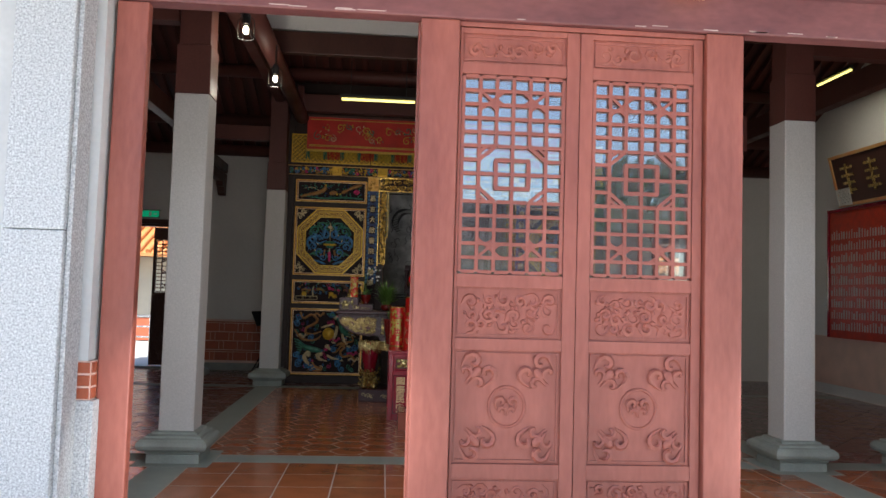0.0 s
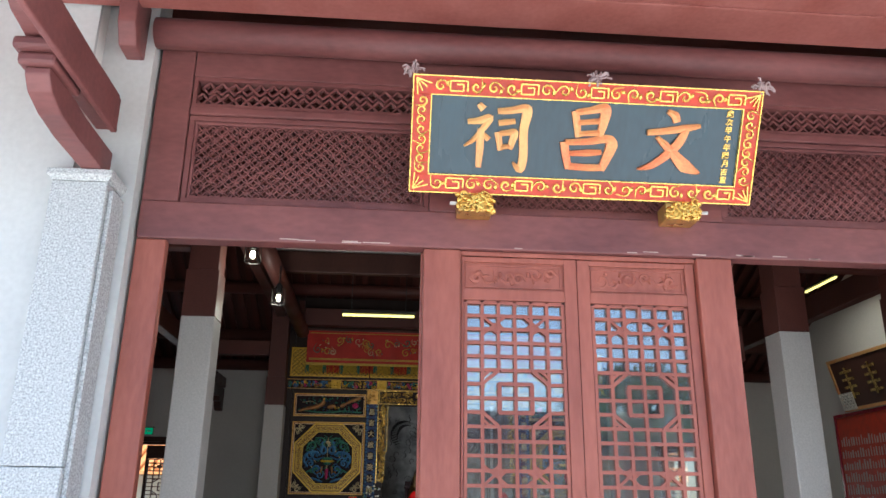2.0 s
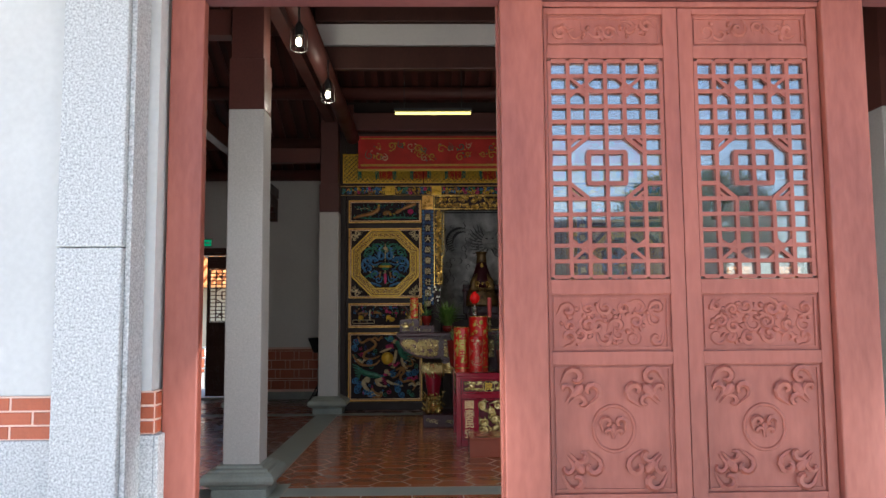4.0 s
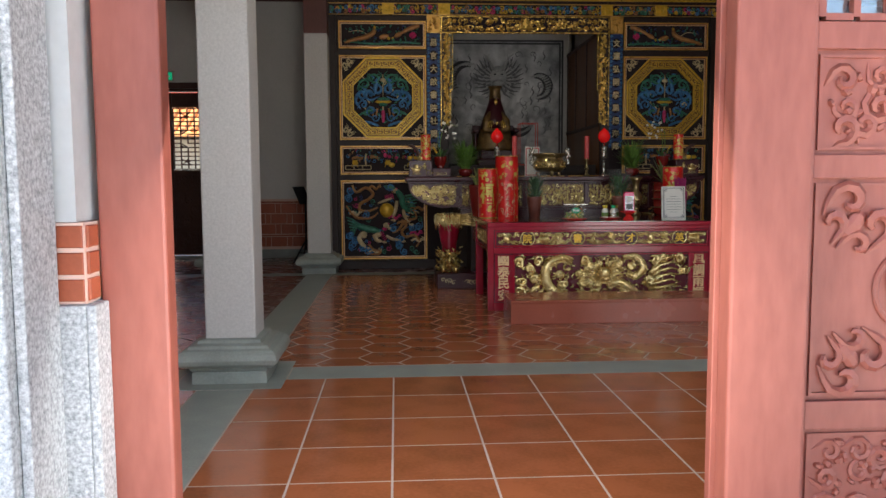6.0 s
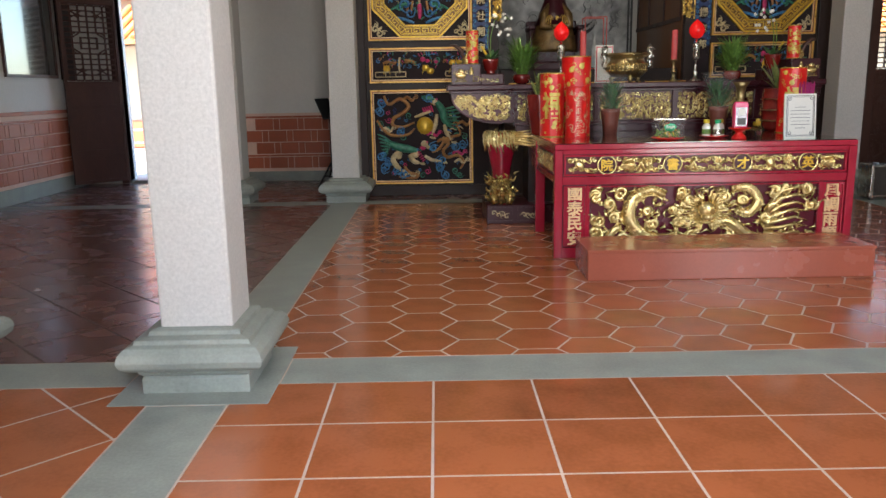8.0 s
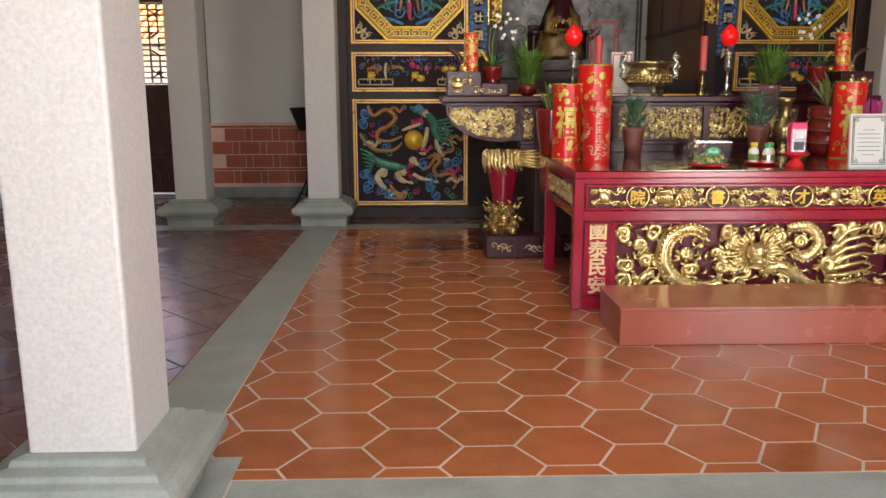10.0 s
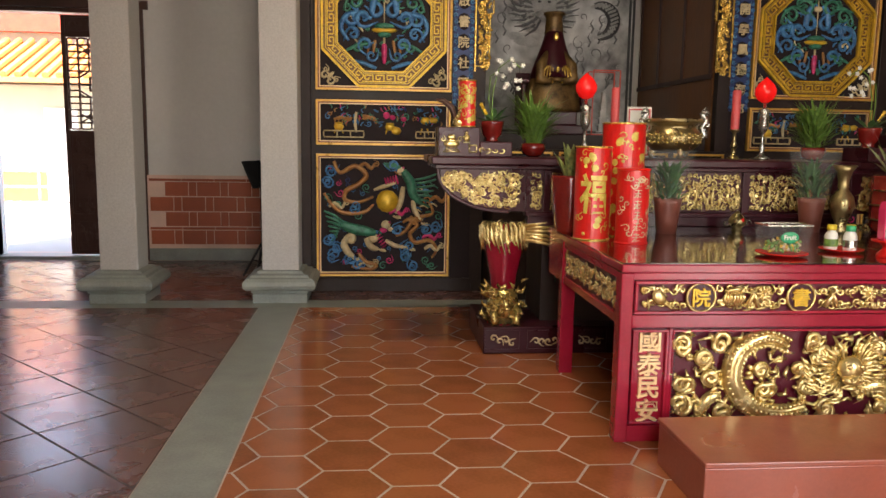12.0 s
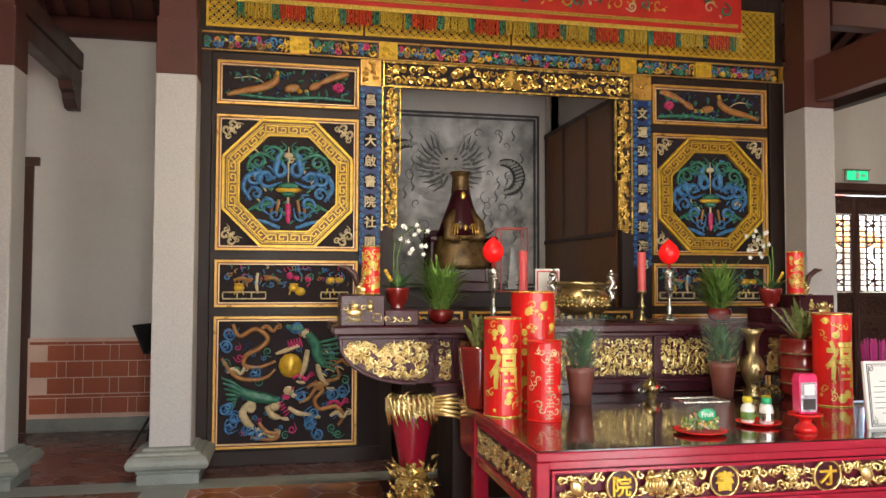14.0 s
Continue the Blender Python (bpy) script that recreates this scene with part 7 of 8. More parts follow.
drum(2.64, 11.92, TT, 0.09, 0.42, False, "", "plain bright red canister beside the barrel pot", 5, "spell_drum")
drum(-0.437 + 0.0, 12.3, AT + 0.208, 0.062, 0.33, True, "", "small red and gold canister on the stepped stand", 6)
drum(2.82, 12.3, AT + 0.208, 0.062, 0.33, True, "", "small red and gold canister on the stepped stand", 7)


def potted(x, y, z, prof, potmat, label, group="potted plants", seg=24):
    t = thing("potted_plant", (x, y, z), label, "plant", group)
    bm = bmesh.new()
    lathe(bm, prof, seg)
    part("pot", bm, potmat, t, smooth=True)
    return t


def foliage(t, n, z, lean, length, width, m, seed, name="leaves", spread=0.03, droop=0.7):
    rng = random.Random(seed)
    bm = bmesh.new()
    for k in range(n):
        a = rng.uniform(0, TAU)
        rr = rng.uniform(0, spread)
        blade(bm, (rr * math.cos(a), rr * math.sin(a), z + rng.uniform(-0.01, 0.02)), rng.uniform(*lean), a + rng.uniform(-0.3, 0.3), length * rng.uniform(0.6, 1.1), width * rng.uniform(0.7, 1.2), 0, rng.uniform(0.2, 1.0) * droop)
    return part(name, bm, m, t, smooth=True)


for x, y in ((0.08, 12.44), (2.27, 12.46)):
    t = potted(x, y, AT, ((0.04, 0), (0.075, 0.02), (0.095, 0.06), (0.09, 0.095), (0.085, 0.1)), GLAZE, "bushy lucky bamboo in a brown glazed bowl")
    bm = bmesh.new()
    for k in range(46):
        a, r_ = rng.uniform(0, TAU), rng.uniform(0, 0.055)
        tube(bm, [(r_ * math.cos(a), r_ * math.sin(a), 0.07), (r_ * 1.3 * math.cos(a), r_ * 1.3 * math.sin(a), 0.22), (r_ * 1.8 * math.cos(a), r_ * 1.8 * math.sin(a), rng.uniform(0.28, 0.4))], 0.005, 5)
    part("stem_bundle", bm, LEAF, t)
    bm = bmesh.new()
    for k in range(300):
        a, r_, zz = rng.uniform(0, TAU), rng.uniform(0.02, 0.09), rng.uniform(0.1, 0.32)
        blade(bm, (r_ * math.cos(a), r_ * math.sin(a), zz), rng.uniform(0.15, 1.25), a, rng.uniform(0.1, 0.22), 0.016, 0, 0.5, 3)
    part("leaves", bm, LEAF, t, "narrow fresh green leaves", smooth=True)
for x, y, s in ((-0.25, 12.32, 1), (2.62, 12.32, -1)):
    t = potted(x, y, AT + 0.108, ((0.045, 0), (0.05, 0.01), (0.04, 0.02), (0.07, 0.05), (0.085, 0.13), (0.088, 0.145), (0.08, 0.145)), GLAZE, "orchid with drooping white flowers in a glossy oxblood pot")
    foliage(t, 9, 0.13, (0.5, 1.2), 0.16, 0.045, DARK_LEAF, 20 + int(x))
    bm = bmesh.new()
    st_pts = [(0, 0, 0.13), (s * 0.0, 0, 0.35), (s * 0.04, 0, 0.52), (s * 0.12, -0.01, 0.58), (s * 0.2, -0.01, 0.52)]
    tube(bm, st_pts, 0.004, 5)
    tube(bm, [(0.01, 0, 0.13), (-s * 0.03, 0, 0.3), (-s * 0.02, 0, 0.46), (s * 0.04, 0, 0.5)], 0.004, 5)
    part("flower_stem", bm, LEAF, t)
    bm = bmesh.new()
    for k in range(13):
        fx, fz = s * (0.02 + 0.19 * k / 12), 0.4 + 0.17 * math.sin(k * 1.1) * 0.6 + 0.08
        for q in range(5):
            a = TAU * q / 5
            blob(bm, (fx + 0.01 * math.cos(a), -0.02, fz + 0.01 * math.sin(a)), (0.01, 0.003, 0.006), 0, 6, 4, a)
    part("flowers", bm, WHITE, t, "small white orchid flowers")
    bm = bmesh.new()
    for k in range(4):
        blob(bm, (-s * (0.05 + 0.012 * k), -0.03, 0.2 + 0.02 * k), (0.014, 0.01, 0.014), 0, 6, 4)
    part("orange_flowers", bm, YELLOW, t)
for x, y, hh in ((0.85, 11.72, 0.55), (1.93, 11.85, 0.56)):
    t = potted(x, y, TT, ((0.065, 0), (0.075, 0.1), (0.088, 0.2), (0.092, 0.235), (0.085, 0.235)), POT, "leafy cut plant in clear florist wrap and a brown pot")
    bm = bmesh.new()
    for k in range(120):
        a, r_, zz = rng.uniform(0, TAU), rng.uniform(0.0, 0.09), rng.uniform(0.2, 0.42)
        blade(bm, (r_ * math.cos(a), r_ * math.sin(a), zz), rng.uniform(0.2, 1.1), a, rng.uniform(0.07, 0.13), 0.022, 0, 0.6, 3)
    part("leaves", bm, DARK_LEAF, t, "dark green leaves", smooth=True)
    bm = bmesh.new()
    rows = []
    for j in range(7):
        zz = 0.2 + (hh - 0.2) * j / 6
        rows.append([bm.verts.new(((0.09 + 0.08 * j / 6 + 0.008 * math.sin(k * 2.3 + j)) * math.cos(TAU * k / 20), (0.09 + 0.08 * j / 6 + 0.008 * math.cos(k * 1.9 + j)) * math.sin(TAU * k / 20), zz)) for k in range(20)])
    for a, b in zip(rows, rows[1:]):
        for k in range(20):
            bm.faces.new((a[k], a[(k + 1) % 20], b[(k + 1) % 20], b[k]))
    w_ = part("clear_wrap", bm, FOIL, t, "crinkled clear wrap", smooth=True)
    w_.visible_shadow = False
t = potted(2.47, 11.75, TT, ((0.125, 0), (0.15, 0.05), (0.15, 0.09), (0.158, 0.1), (0.15, 0.11), (0.155, 0.19), (0.163, 0.2), (0.155, 0.21), (0.155, 0.29), (0.163, 0.3), (0.155, 0.31), (0.15, 0.38), (0.158, 0.395), (0.14, 0.4)), GLAZE, "ribbed oxblood barrel pot with yellow-edged spear leaves")
for zz in (0.1, 0.2, 0.3):
    bm = bmesh.new()
    tube(bm, [(0.163 * math.cos(TAU * k / 32), 0.163 * math.sin(TAU * k / 32), zz) for k in range(32)], 0.005, 6, closed=True)
    part("gilt_ring", bm, BRASS, t, "thin aged gilt ring", smooth=True)
foliage(t, 16, 0.38, (0.2, 1.15), 0.3, 0.05, SPEAR, 31, spread=0.05)
t = potted(0.17, 11.66, TT, ((0.07, 0), (0.09, 0.03), (0.115, 0.2), (0.13, 0.36), (0.13, 0.38), (0.12, 0.38)), GLAZE, "tall dark red glazed pot with spear leaves behind the canisters")
foliage(t, 10, 0.36, (0.1, 0.6), 0.22, 0.05, SPEAR, 32, spread=0.04)

for x, y in ((0.509, 12.6), (1.93, 12.6)):
    t = thing("lotus_lamp", (x, y, AT), "tall brass altar lamp with a red bud-shaped shade", "lamp", "altar lamps")
    bm = bmesh.new()
    lathe(bm, ((0.06, 0), (0.06, 0.012), (0.03, 0.03), (0.014, 0.06), (0.026, 0.09), (0.012, 0.12), (0.012, 0.2), (0.03, 0.23), (0.04, 0.26), (0.036, 0.36), (0.045, 0.38), (0.014, 0.4), (0.014, 0.44)), 18)
    part("stand", bm, SILVER, t, "silvered brass stand", smooth=True)
    bm = bmesh.new()
    lathe(bm, ((0.025, 0.44), (0.055, 0.46), (0.078, 0.5), (0.08, 0.54), (0.06, 0.58), (0.03, 0.61), (0.002, 0.635)), 20)
    part("shade", bm, RED_GLASS, t, "red peach-shaped shade", smooth=True)
for x, y in ((0.74, 12.6), (1.7, 12.6)):
    t = thing("altar_candle", (x, y, AT), "thick red candle on a turned brass candlestick", "candle", "altar candles")
    bm = bmesh.new()
    lathe(bm, ((0.045, 0), (0.045, 0.012), (0.018, 0.03), (0.015, 0.08), (0.03, 0.1), (0.014, 0.14), (0.014, 0.2), (0.034, 0.22), (0.038, 0.23)), 16)
    part("candlestick", bm, BRASS, t, smooth=True)
    bm = bmesh.new()
    lathe(bm, ((0.032, 0.23), (0.032, 0.52), (0.026, 0.53)), 16)
    part("candle", bm, WAX, t, smooth=False)
ce = thing("incense_censer", (1.2, 12.58, AT), "wide brass incense censer with dragon handles", "censer")
bm = bmesh.new()
lathe(bm, ((0.09, 0.05), (0.15, 0.06), (0.195, 0.1), (0.21, 0.15), (0.2, 0.2), (0.175, 0.225), (0.175, 0.25), (0.205, 0.265), (0.222, 0.275), (0.222, 0.3), (0.2, 0.3), (0.18, 0.25), (0.1, 0.22)), 32)
part("bowl", bm, BRASS, ce, smooth=True)
for k in range(3):
    a = TAU * (k + 0.25) / 3
    bm = bmesh.new()
    tube(bm, [(0.12 * math.cos(a), 0.12 * math.sin(a), 0.08), (0.17 * math.cos(a), 0.17 * math.sin(a), 0.04), (0.15 * math.cos(a), 0.15 * math.sin(a), 0.0)], [0.03, 0.022, 0.02], 8)
    part("foot", bm, BRASS, ce, smooth=True)
bm = bmesh.new()
for k in range(60):
    a = -math.pi + math.pi * (k % 20) / 19
    blob(bm, (0.2 * math.cos(a), 0.2 * math.sin(a), 0.12 + 0.028 * (k // 20) + 0.008 * (k % 2)), (0.016, 0.016, 0.012), 0, 7, 5, k)
part("relief_band", bm, OLD_GOLD, ce, smooth=True)
for s in (-1, 1):
    bm = bmesh.new()
    tube(bm, [(s * 0.2, 0, 0.14), (s * 0.25, 0, 0.18), (s * 0.22, 0, 0.24), (s * 0.255, 0, 0.29), (s * 0.22, -0.01, 0.34), (s * 0.25, -0.01, 0.37)], [0.02, 0.024, 0.022, 0.022, 0.024, 0.012], 8)
    blob(bm, (s * 0.235, -0.02, 0.355), (0.032, 0.025, 0.022), 0, 8, 6)
    for k in range(7):
        curl(bm, s * (0.24 + 0.02 * (k % 2)), 0.16 + 0.035 * k, 0.02, k * 1.3, s, 0.007, -0.02, 0, 0.9, 0.5, 8)
    for k in range(6):
        blob(bm, (s * (0.22 + 0.03 * (k % 2)), 0, 0.17 + 0.035 * k), (0.014, 0.026, 0.01), 0, 6, 4, k)
    part("dragon_handle", bm, SILVER, ce, smooth=True)
t = thing("small_censer", (1.428, 11.9, TT), "small brass incense pot with curled handles and a red jewel", "censer")
bm = bmesh.new()
lathe(bm, ((0.04, 0), (0.03, 0.015), (0.055, 0.04), (0.062, 0.07), (0.045, 0.095), (0.02, 0.12), (0.006, 0.135)), 18)
part("body", bm, BRASS, t, smooth=True)
bm = bmesh.new()
for s in (-1, 1):
    curl(bm, s * 0.08, 0.05, 0.025, 0, s, 0.007, 0, 0, 1.0, 0.4)
part("handles", bm, SILVER, t, smooth=True)
bm = bmesh.new()
blob(bm, (0.015, -0.055, 0.075), (0.014, 0.01, 0.014), 0, 8, 6)
part("jewel", bm, RED_GLOSS, t, smooth=True)
t = thing("brass_vase", (2.11, 11.78, TT), "slender aged brass vase with a flared neck", "vase")
bm = bmesh.new()
lathe(bm, ((0.06, 0), (0.065, 0.02), (0.035, 0.06), (0.06, 0.12), (0.085, 0.19), (0.07, 0.25), (0.036, 0.3), (0.036, 0.36), (0.05, 0.42), (0.082, 0.465), (0.074, 0.465), (0.04, 0.42)), 24)
part("body", bm, BRASS, t, smooth=True)


def dish(x, y, r, label):
    t = thing("red_dish", (x, y, TT), label, "dish", "red dishes")
    bm = bmesh.new()
    lathe(bm, ((r * 0.6, 0), (r * 0.65, 0.006), (r * 0.97, 0.014), (r, 0.02), (r * 0.95, 0.02), (r * 0.6, 0.011)), 28)
    part("plate", bm, RED_GLOSS, t, smooth=True)
    return t


dish(1.105, 10.7, 0.135, "round red plastic dish under a bag of fruit sweets")
dish(1.545, 10.86, 0.12, "round red plastic dish under small bottles")
t = thing("fruit_sweets_tub", (1.105, 10.7, TT + 0.0115), "clear tub of green and yellow sweets with a green oval label", "sweets")
bm = bmesh.new()
for k in range(150):
    a, r_ = rng.uniform(0, TAU), 0.1 * math.sqrt(rng.random())
    blob(bm, (r_ * math.cos(a), r_ * 0.6 * math.sin(a), rng.uniform(0.012, 0.08)), (0.012, 0.008, 0.008), rng.choice((0, 0, 1, 2)), 6, 4, a)
part("sweets", bm, [LEAF, YELLOW, CREAM], t, smooth=True)
bm = bmesh.new()
square_stack(bm, ((0.1, 0), (0.125, 0.15), (0.127, 0.152)))
for v in bm.verts:
    v.co.y *= 0.62
w_ = part("clear_tub", bm, FOIL, t)
w_.visible_shadow = False
part("lid_band", boxes((-0.126, 0.126, -0.079, -0.072, 0.153, 0.164), (-0.126, 0.126, 0.072, 0.079, 0.153, 0.164), (-0.126, -0.119, -0.0718, 0.0718, 0.153, 0.164), (0.119, 0.126, -0.0718, 0.0718, 0.153, 0.164)), SILVER, t, bevel=0.003)
bm = bmesh.new()
blob(bm, (0, -0.072, 0.095), (0.052, 0.004, 0.032), 0, 14, 6)
part("label", bm, GREEN_CAP, t, smooth=True)
letters("Fruit", 0.036, 0.0008, WHITE, t, (0, -0.077, 0.097, 0, 0, 0), name="word")
for x, y, c in ((1.48, 10.86, YEL_CAP), (1.555, 10.8, GREEN_CAP), (1.6, 10.87, YEL_CAP)):
    t = thing("small_bottle", (x, y, TT + 0.0125), "small white drink bottle with a bright plastic cap", "bottle", "small bottles")
    bm = bmesh.new()
    lathe(bm, ((0.03, 0), (0.036, 0.008), (0.036, 0.075), (0.03, 0.095), (0.02, 0.104), (0.02, 0.11)), 18)
    part("bottle", bm, WHITE, t, smooth=True)
    bm = bmesh.new()
    lathe(bm, ((0.0365, 0.02), (0.0368, 0.022), (0.0368, 0.06), (0.0365, 0.062)), 18)
    part("label", bm, LEAF if c is YEL_CAP else SILVER, t, smooth=True)
    bm = bmesh.new()
    lathe(bm, ((0.025, 0.111), (0.026, 0.113), (0.026, 0.138), (0.022, 0.142)), 18)
    part("cap", bm, c, t, smooth=True)
t = thing("red_offering_stand", (1.68, 10.65, TT), "small red pedestal dish under a pink wrapped package", "dish")
bm = bmesh.new()
lathe(bm, ((0.06, 0), (0.055, 0.02), (0.03, 0.045), (0.03, 0.06), (0.055, 0.075), (0.085, 0.085), (0.088, 0.095), (0.06, 0.09)), 24)
part("pedestal", bm, RED_GLOSS, t, smooth=True)
t = thing("pink_package", (1.68, 10.65, TT + 0.0925), "pink wrapped package with a silver label", "package")
bm = bmesh.new()
square_stack(bm, ((0.05, 0), (0.053, 0.01), (0.056, 0.17), (0.05, 0.2), (0.044, 0.21)))
for v in bm.verts:
    v.co.y *= 0.55
part("wrapper", bm, PINK_PLASTIC, t, bevel=0.004)
part("label", boxes((-0.048, 0.044, -0.036, -0.0315, 0.012, 0.165)), PALE_FOIL, t, bevel=0.001)
part("label_window", boxes((-0.036, 0.034, -0.039, -0.0365, 0.025, 0.08)), METAL, t)
part("label_paper", boxes((-0.03, 0.028, -0.039, -0.0365, 0.1, 0.155)), WHITE, t)
t = thing("framed_notice", (2.17, 10.62, TT), "white framed notice with a dark ornamental border standing on the table", "framed notice")
part("frame", boxes((-0.13, 0.13, 0, 0.02, 0, 0.36)), WHITE, t, bevel=0.003, at=pose(0, 0, 0, -6, 0, 0))
bm = bmesh.new()
frame_bars(bm, -0.115, 0.115, 0.016, 0.345, 0.004, -0.003, 0.0), frame_bars(bm, -0.105, 0.105, 0.026, 0.335, 0.0025, -0.003, 0.0)
for k in range(7):
    wv = 0.08 if k not in (0, 6) else 0.04
    box(bm, -wv, wv, -0.002, 0.0, 0.25 - k * 0.028, 0.253 - k * 0.028)
for sx in (-1, 1):
    for z in (0.04, 0.32):
        curl(bm, sx * 0.09, z, 0.016, 1.0, sx, 0.0025, -0.002)
part("print", bm, METAL, t, "dark print lines and border", at=pose(0, 0, 0, -6, 0, 0))
part("easel_foot", boxes((-0.02, 0.02, 0.03, 0.1, 0, 0.012)), METAL, t)
t = thing("incense_stick_box", (2.36, 10.95, TT), "magenta cup full of incense sticks behind the notice", "incense")
bm = bmesh.new()
for k in range(46):
    a, r_ = rng.uniform(0, TAU), 0.05 * math.sqrt(rng.random())
    tube(bm, [(r_ * math.cos(a), r_ * math.sin(a), 0.02), (r_ * 1.5 * math.cos(a), r_ * 1.5 * math.sin(a), 0.44 + rng.uniform(-0.03, 0.02))], 0.004, 4)
part("sticks", bm, PURPLE, t)
bm = bmesh.new()
lathe(bm, ((0.055, 0), (0.058, 0.01), (0.07, 0.3), (0.066, 0.3)), 20)
part("cup", bm, PURPLE, t, smooth=True)

# deity, chair and framed case in the niche: plain shapes
sx_, sy_ = 0.78, 14.95
chb = thing("shrine_plinth", (sx_, sy_, 1.6), "dark carved plinth chair under the statue", "plinth")
bm = boxes((-0.3, 0.3, -0.22, 0.3, 0, 0.1), (-0.24, 0.24, -0.16, 0.26, 0.1, 0.24), (-0.34, 0.34, 0.26, 0.3, 0.1, 0.66), (-0.34, -0.3, -0.1, 0.26, 0.24, 0.52), (0.3, 0.34, -0.1, 0.26, 0.24, 0.52))
part("seat", bm, PLUM, chb, bevel=0.012)
for q in (-0.36, 0.28):
    part("arm", boxes((q, q + 0.08, -0.2, 0.26, 0.52, 0.57)), PLUM, chb, bevel=0.014)
ROBE = mat("dark_gold_embroidered_robe", (0.07, 0.04, 0.02), 0.4, metal=0.4, vary=0.5, scale=9, grain=60, color2=(0.3, 0.18, 0.06))
FACE = mat("dark_brown_carved_wood", (0.07, 0.025, 0.015), 0.35, vary=0.3)
bm = bmesh.new()
lathe(bm, ((0.3, 0.1), (0.31, 0.14), (0.29, 0.26), (0.25, 0.4), (0.2, 0.55), (0.16, 0.68), (0.1, 0.78), (0.06, 0.8)), 24, 0)
for v in bm.verts:
    v.co.y *= 0.75
lathe(bm, ((0.25, 0.44), (0.2, 0.6), (0.13, 0.78), (0.09, 0.92)), 20, 2, c=(0, -0.012, 0))
for q in (-1, 1):
    tube(bm, [(q * 0.07, -0.1, 0.72), (q * 0.16, -0.17, 0.56), (q * 0.17, -0.2, 0.42), (q * 0.06, -0.22, 0.4)], [0.03, 0.06, 0.06, 0.035], 10, 0)
    for k in range(5):
        tube(bm, [(q * (0.03 + 0.012 * k), -0.16, 0.66 - 0.02 * k), (q * (0.05 + 0.026 * k), -0.225, 0.52), (q * (0.05 + 0.035 * k), -0.24, 0.38 + 0.01 * k)], 0.009, 6, 3)
blob(bm, (0, -0.05, 0.84), (0.06, 0.065, 0.085), 1, 14, 10)
tube(bm, [(0, -0.1, 0.78), (0, -0.14, 0.66), (0, -0.15, 0.56)], [0.04, 0.03, 0.008], 8, 1)
lathe(bm, ((0.1, 0.9), (0.095, 0.95), (0.085, 1.05), (0.095, 1.09), (0.115, 1.1), (0.11, 1.12), (0.02, 1.125)), 18, 0)
blob(bm, (0, -0.25, 0.52), (0.022, 0.012, 0.03), 3, 8, 6), blob(bm, (0, -0.125, 0.86), (0.03, 0.014, 0.045), 3, 8, 6)
blob(bm, (0, -0.24, 0.42), (0.07, 0.03, 0.025), 0, 10, 6)
fig = finish("statue", bm, [ROBE, FACE, PLUM, GOLD_BRIGHT], smooth=True)
fig.matrix_world = pose(sx_, sy_, 1.74)
tagged(fig, "seated robed statue with a tall flat cap in dark gilt wood", "statue")
t = thing("glass_case", (1.28, 14.75, 1.6), "red-edged glass case with a small pale pagoda model", "display case")
bm = bmesh.new()
for sx in (-0.14, 0.14):
    for yy in (-0.1, 0.1):
        box(bm, sx - 0.006, sx + 0.006, yy - 0.006, yy + 0.006, 0, 0.66)
for z in (0.0, 0.65):
    box(bm, -0.134, 0.134, -0.106, -0.094, z, z + 0.012), box(bm, -0.134, 0.134, 0.094, 0.106, z, z + 0.012)
part("frame", bm, SIGN_RED, t)
bm = bmesh.new()
for k in range(6):
    box(bm, -0.08 + 0.012 * k, 0.08 - 0.012 * k, -0.05 + 0.006 * k, 0.05 - 0.006 * k, 0.03 + k * 0.07, 0.045 + k * 0.07)
    box(bm, -0.045 + 0.006 * k, 0.045 - 0.006 * k, -0.03, 0.03, 0.045 + k * 0.07, 0.1 + k * 0.07)
part("pagoda_model", bm, ASH, t)
t = thing("white_framed_card", (1.02, 12.85, AT), "pale pink card in a bright frame leaning behind the candle", "card")
part("card", boxes((-0.1, 0.1, 0, 0.015, 0, 0.4)), WHITE, t, bevel=0.003)
bm = bmesh.new()
frame_bars(bm, -0.09, 0.09, 0.015, 0.385, 0.012, -0.003, 0.0)
part("red_border", bm, WAX, t)
# ---- back doors, wall fittings and loose things of the hall ----
EXIT = mat("green_exit_sign", (0.0, 0.35, 0.15), 0.4, bump=0, emit=(0.02, 0.7, 0.3), power=0.12)
for cx, s in ((-4.81, 1), (6.85, -1)):
    f = thing("back_door_frame", (cx, 16.5, 0), "dark brown timber door frame in the white back wall", "door frame", "back door frames")
    part("frame", boxes((-0.98, -0.86, -0.03, 0.2, 0, 3.0), (0.86, 0.98, -0.03, 0.2, 0, 3.0), (-1.04, 1.04, -0.04, 0.2, 3.0, 3.1), (-0.86, 0.86, 0.0, 0.2, 2.95, 2.998)), DARK_WOOD, f, bevel=0.006)
    structure("door_sill", boxes((cx - 0.86, cx + 0.86, 16.5, 16.8, -0.02, 0.04)), GREEN_STONE, 0.004, label="low stone sill of the back doorway")
for x, rz, hinge, seed in ((-3.953, 0, -1, 71), (-5.66, -132, 1, 72), (5.993, 0, 1, 73), (7.707, 0, -1, 74)):
    dl = door_leaf(x, 16.56 if rz == 0 else 16.44, 0.852, 2.93, DARK_WOOD, seed, "dark brown carved timber door leaf with an open lattice" if rz == 0 else "opened dark brown carved timber door leaf with an open lattice", rz=rz, hinge=hinge, group="back door leaves", front=False)
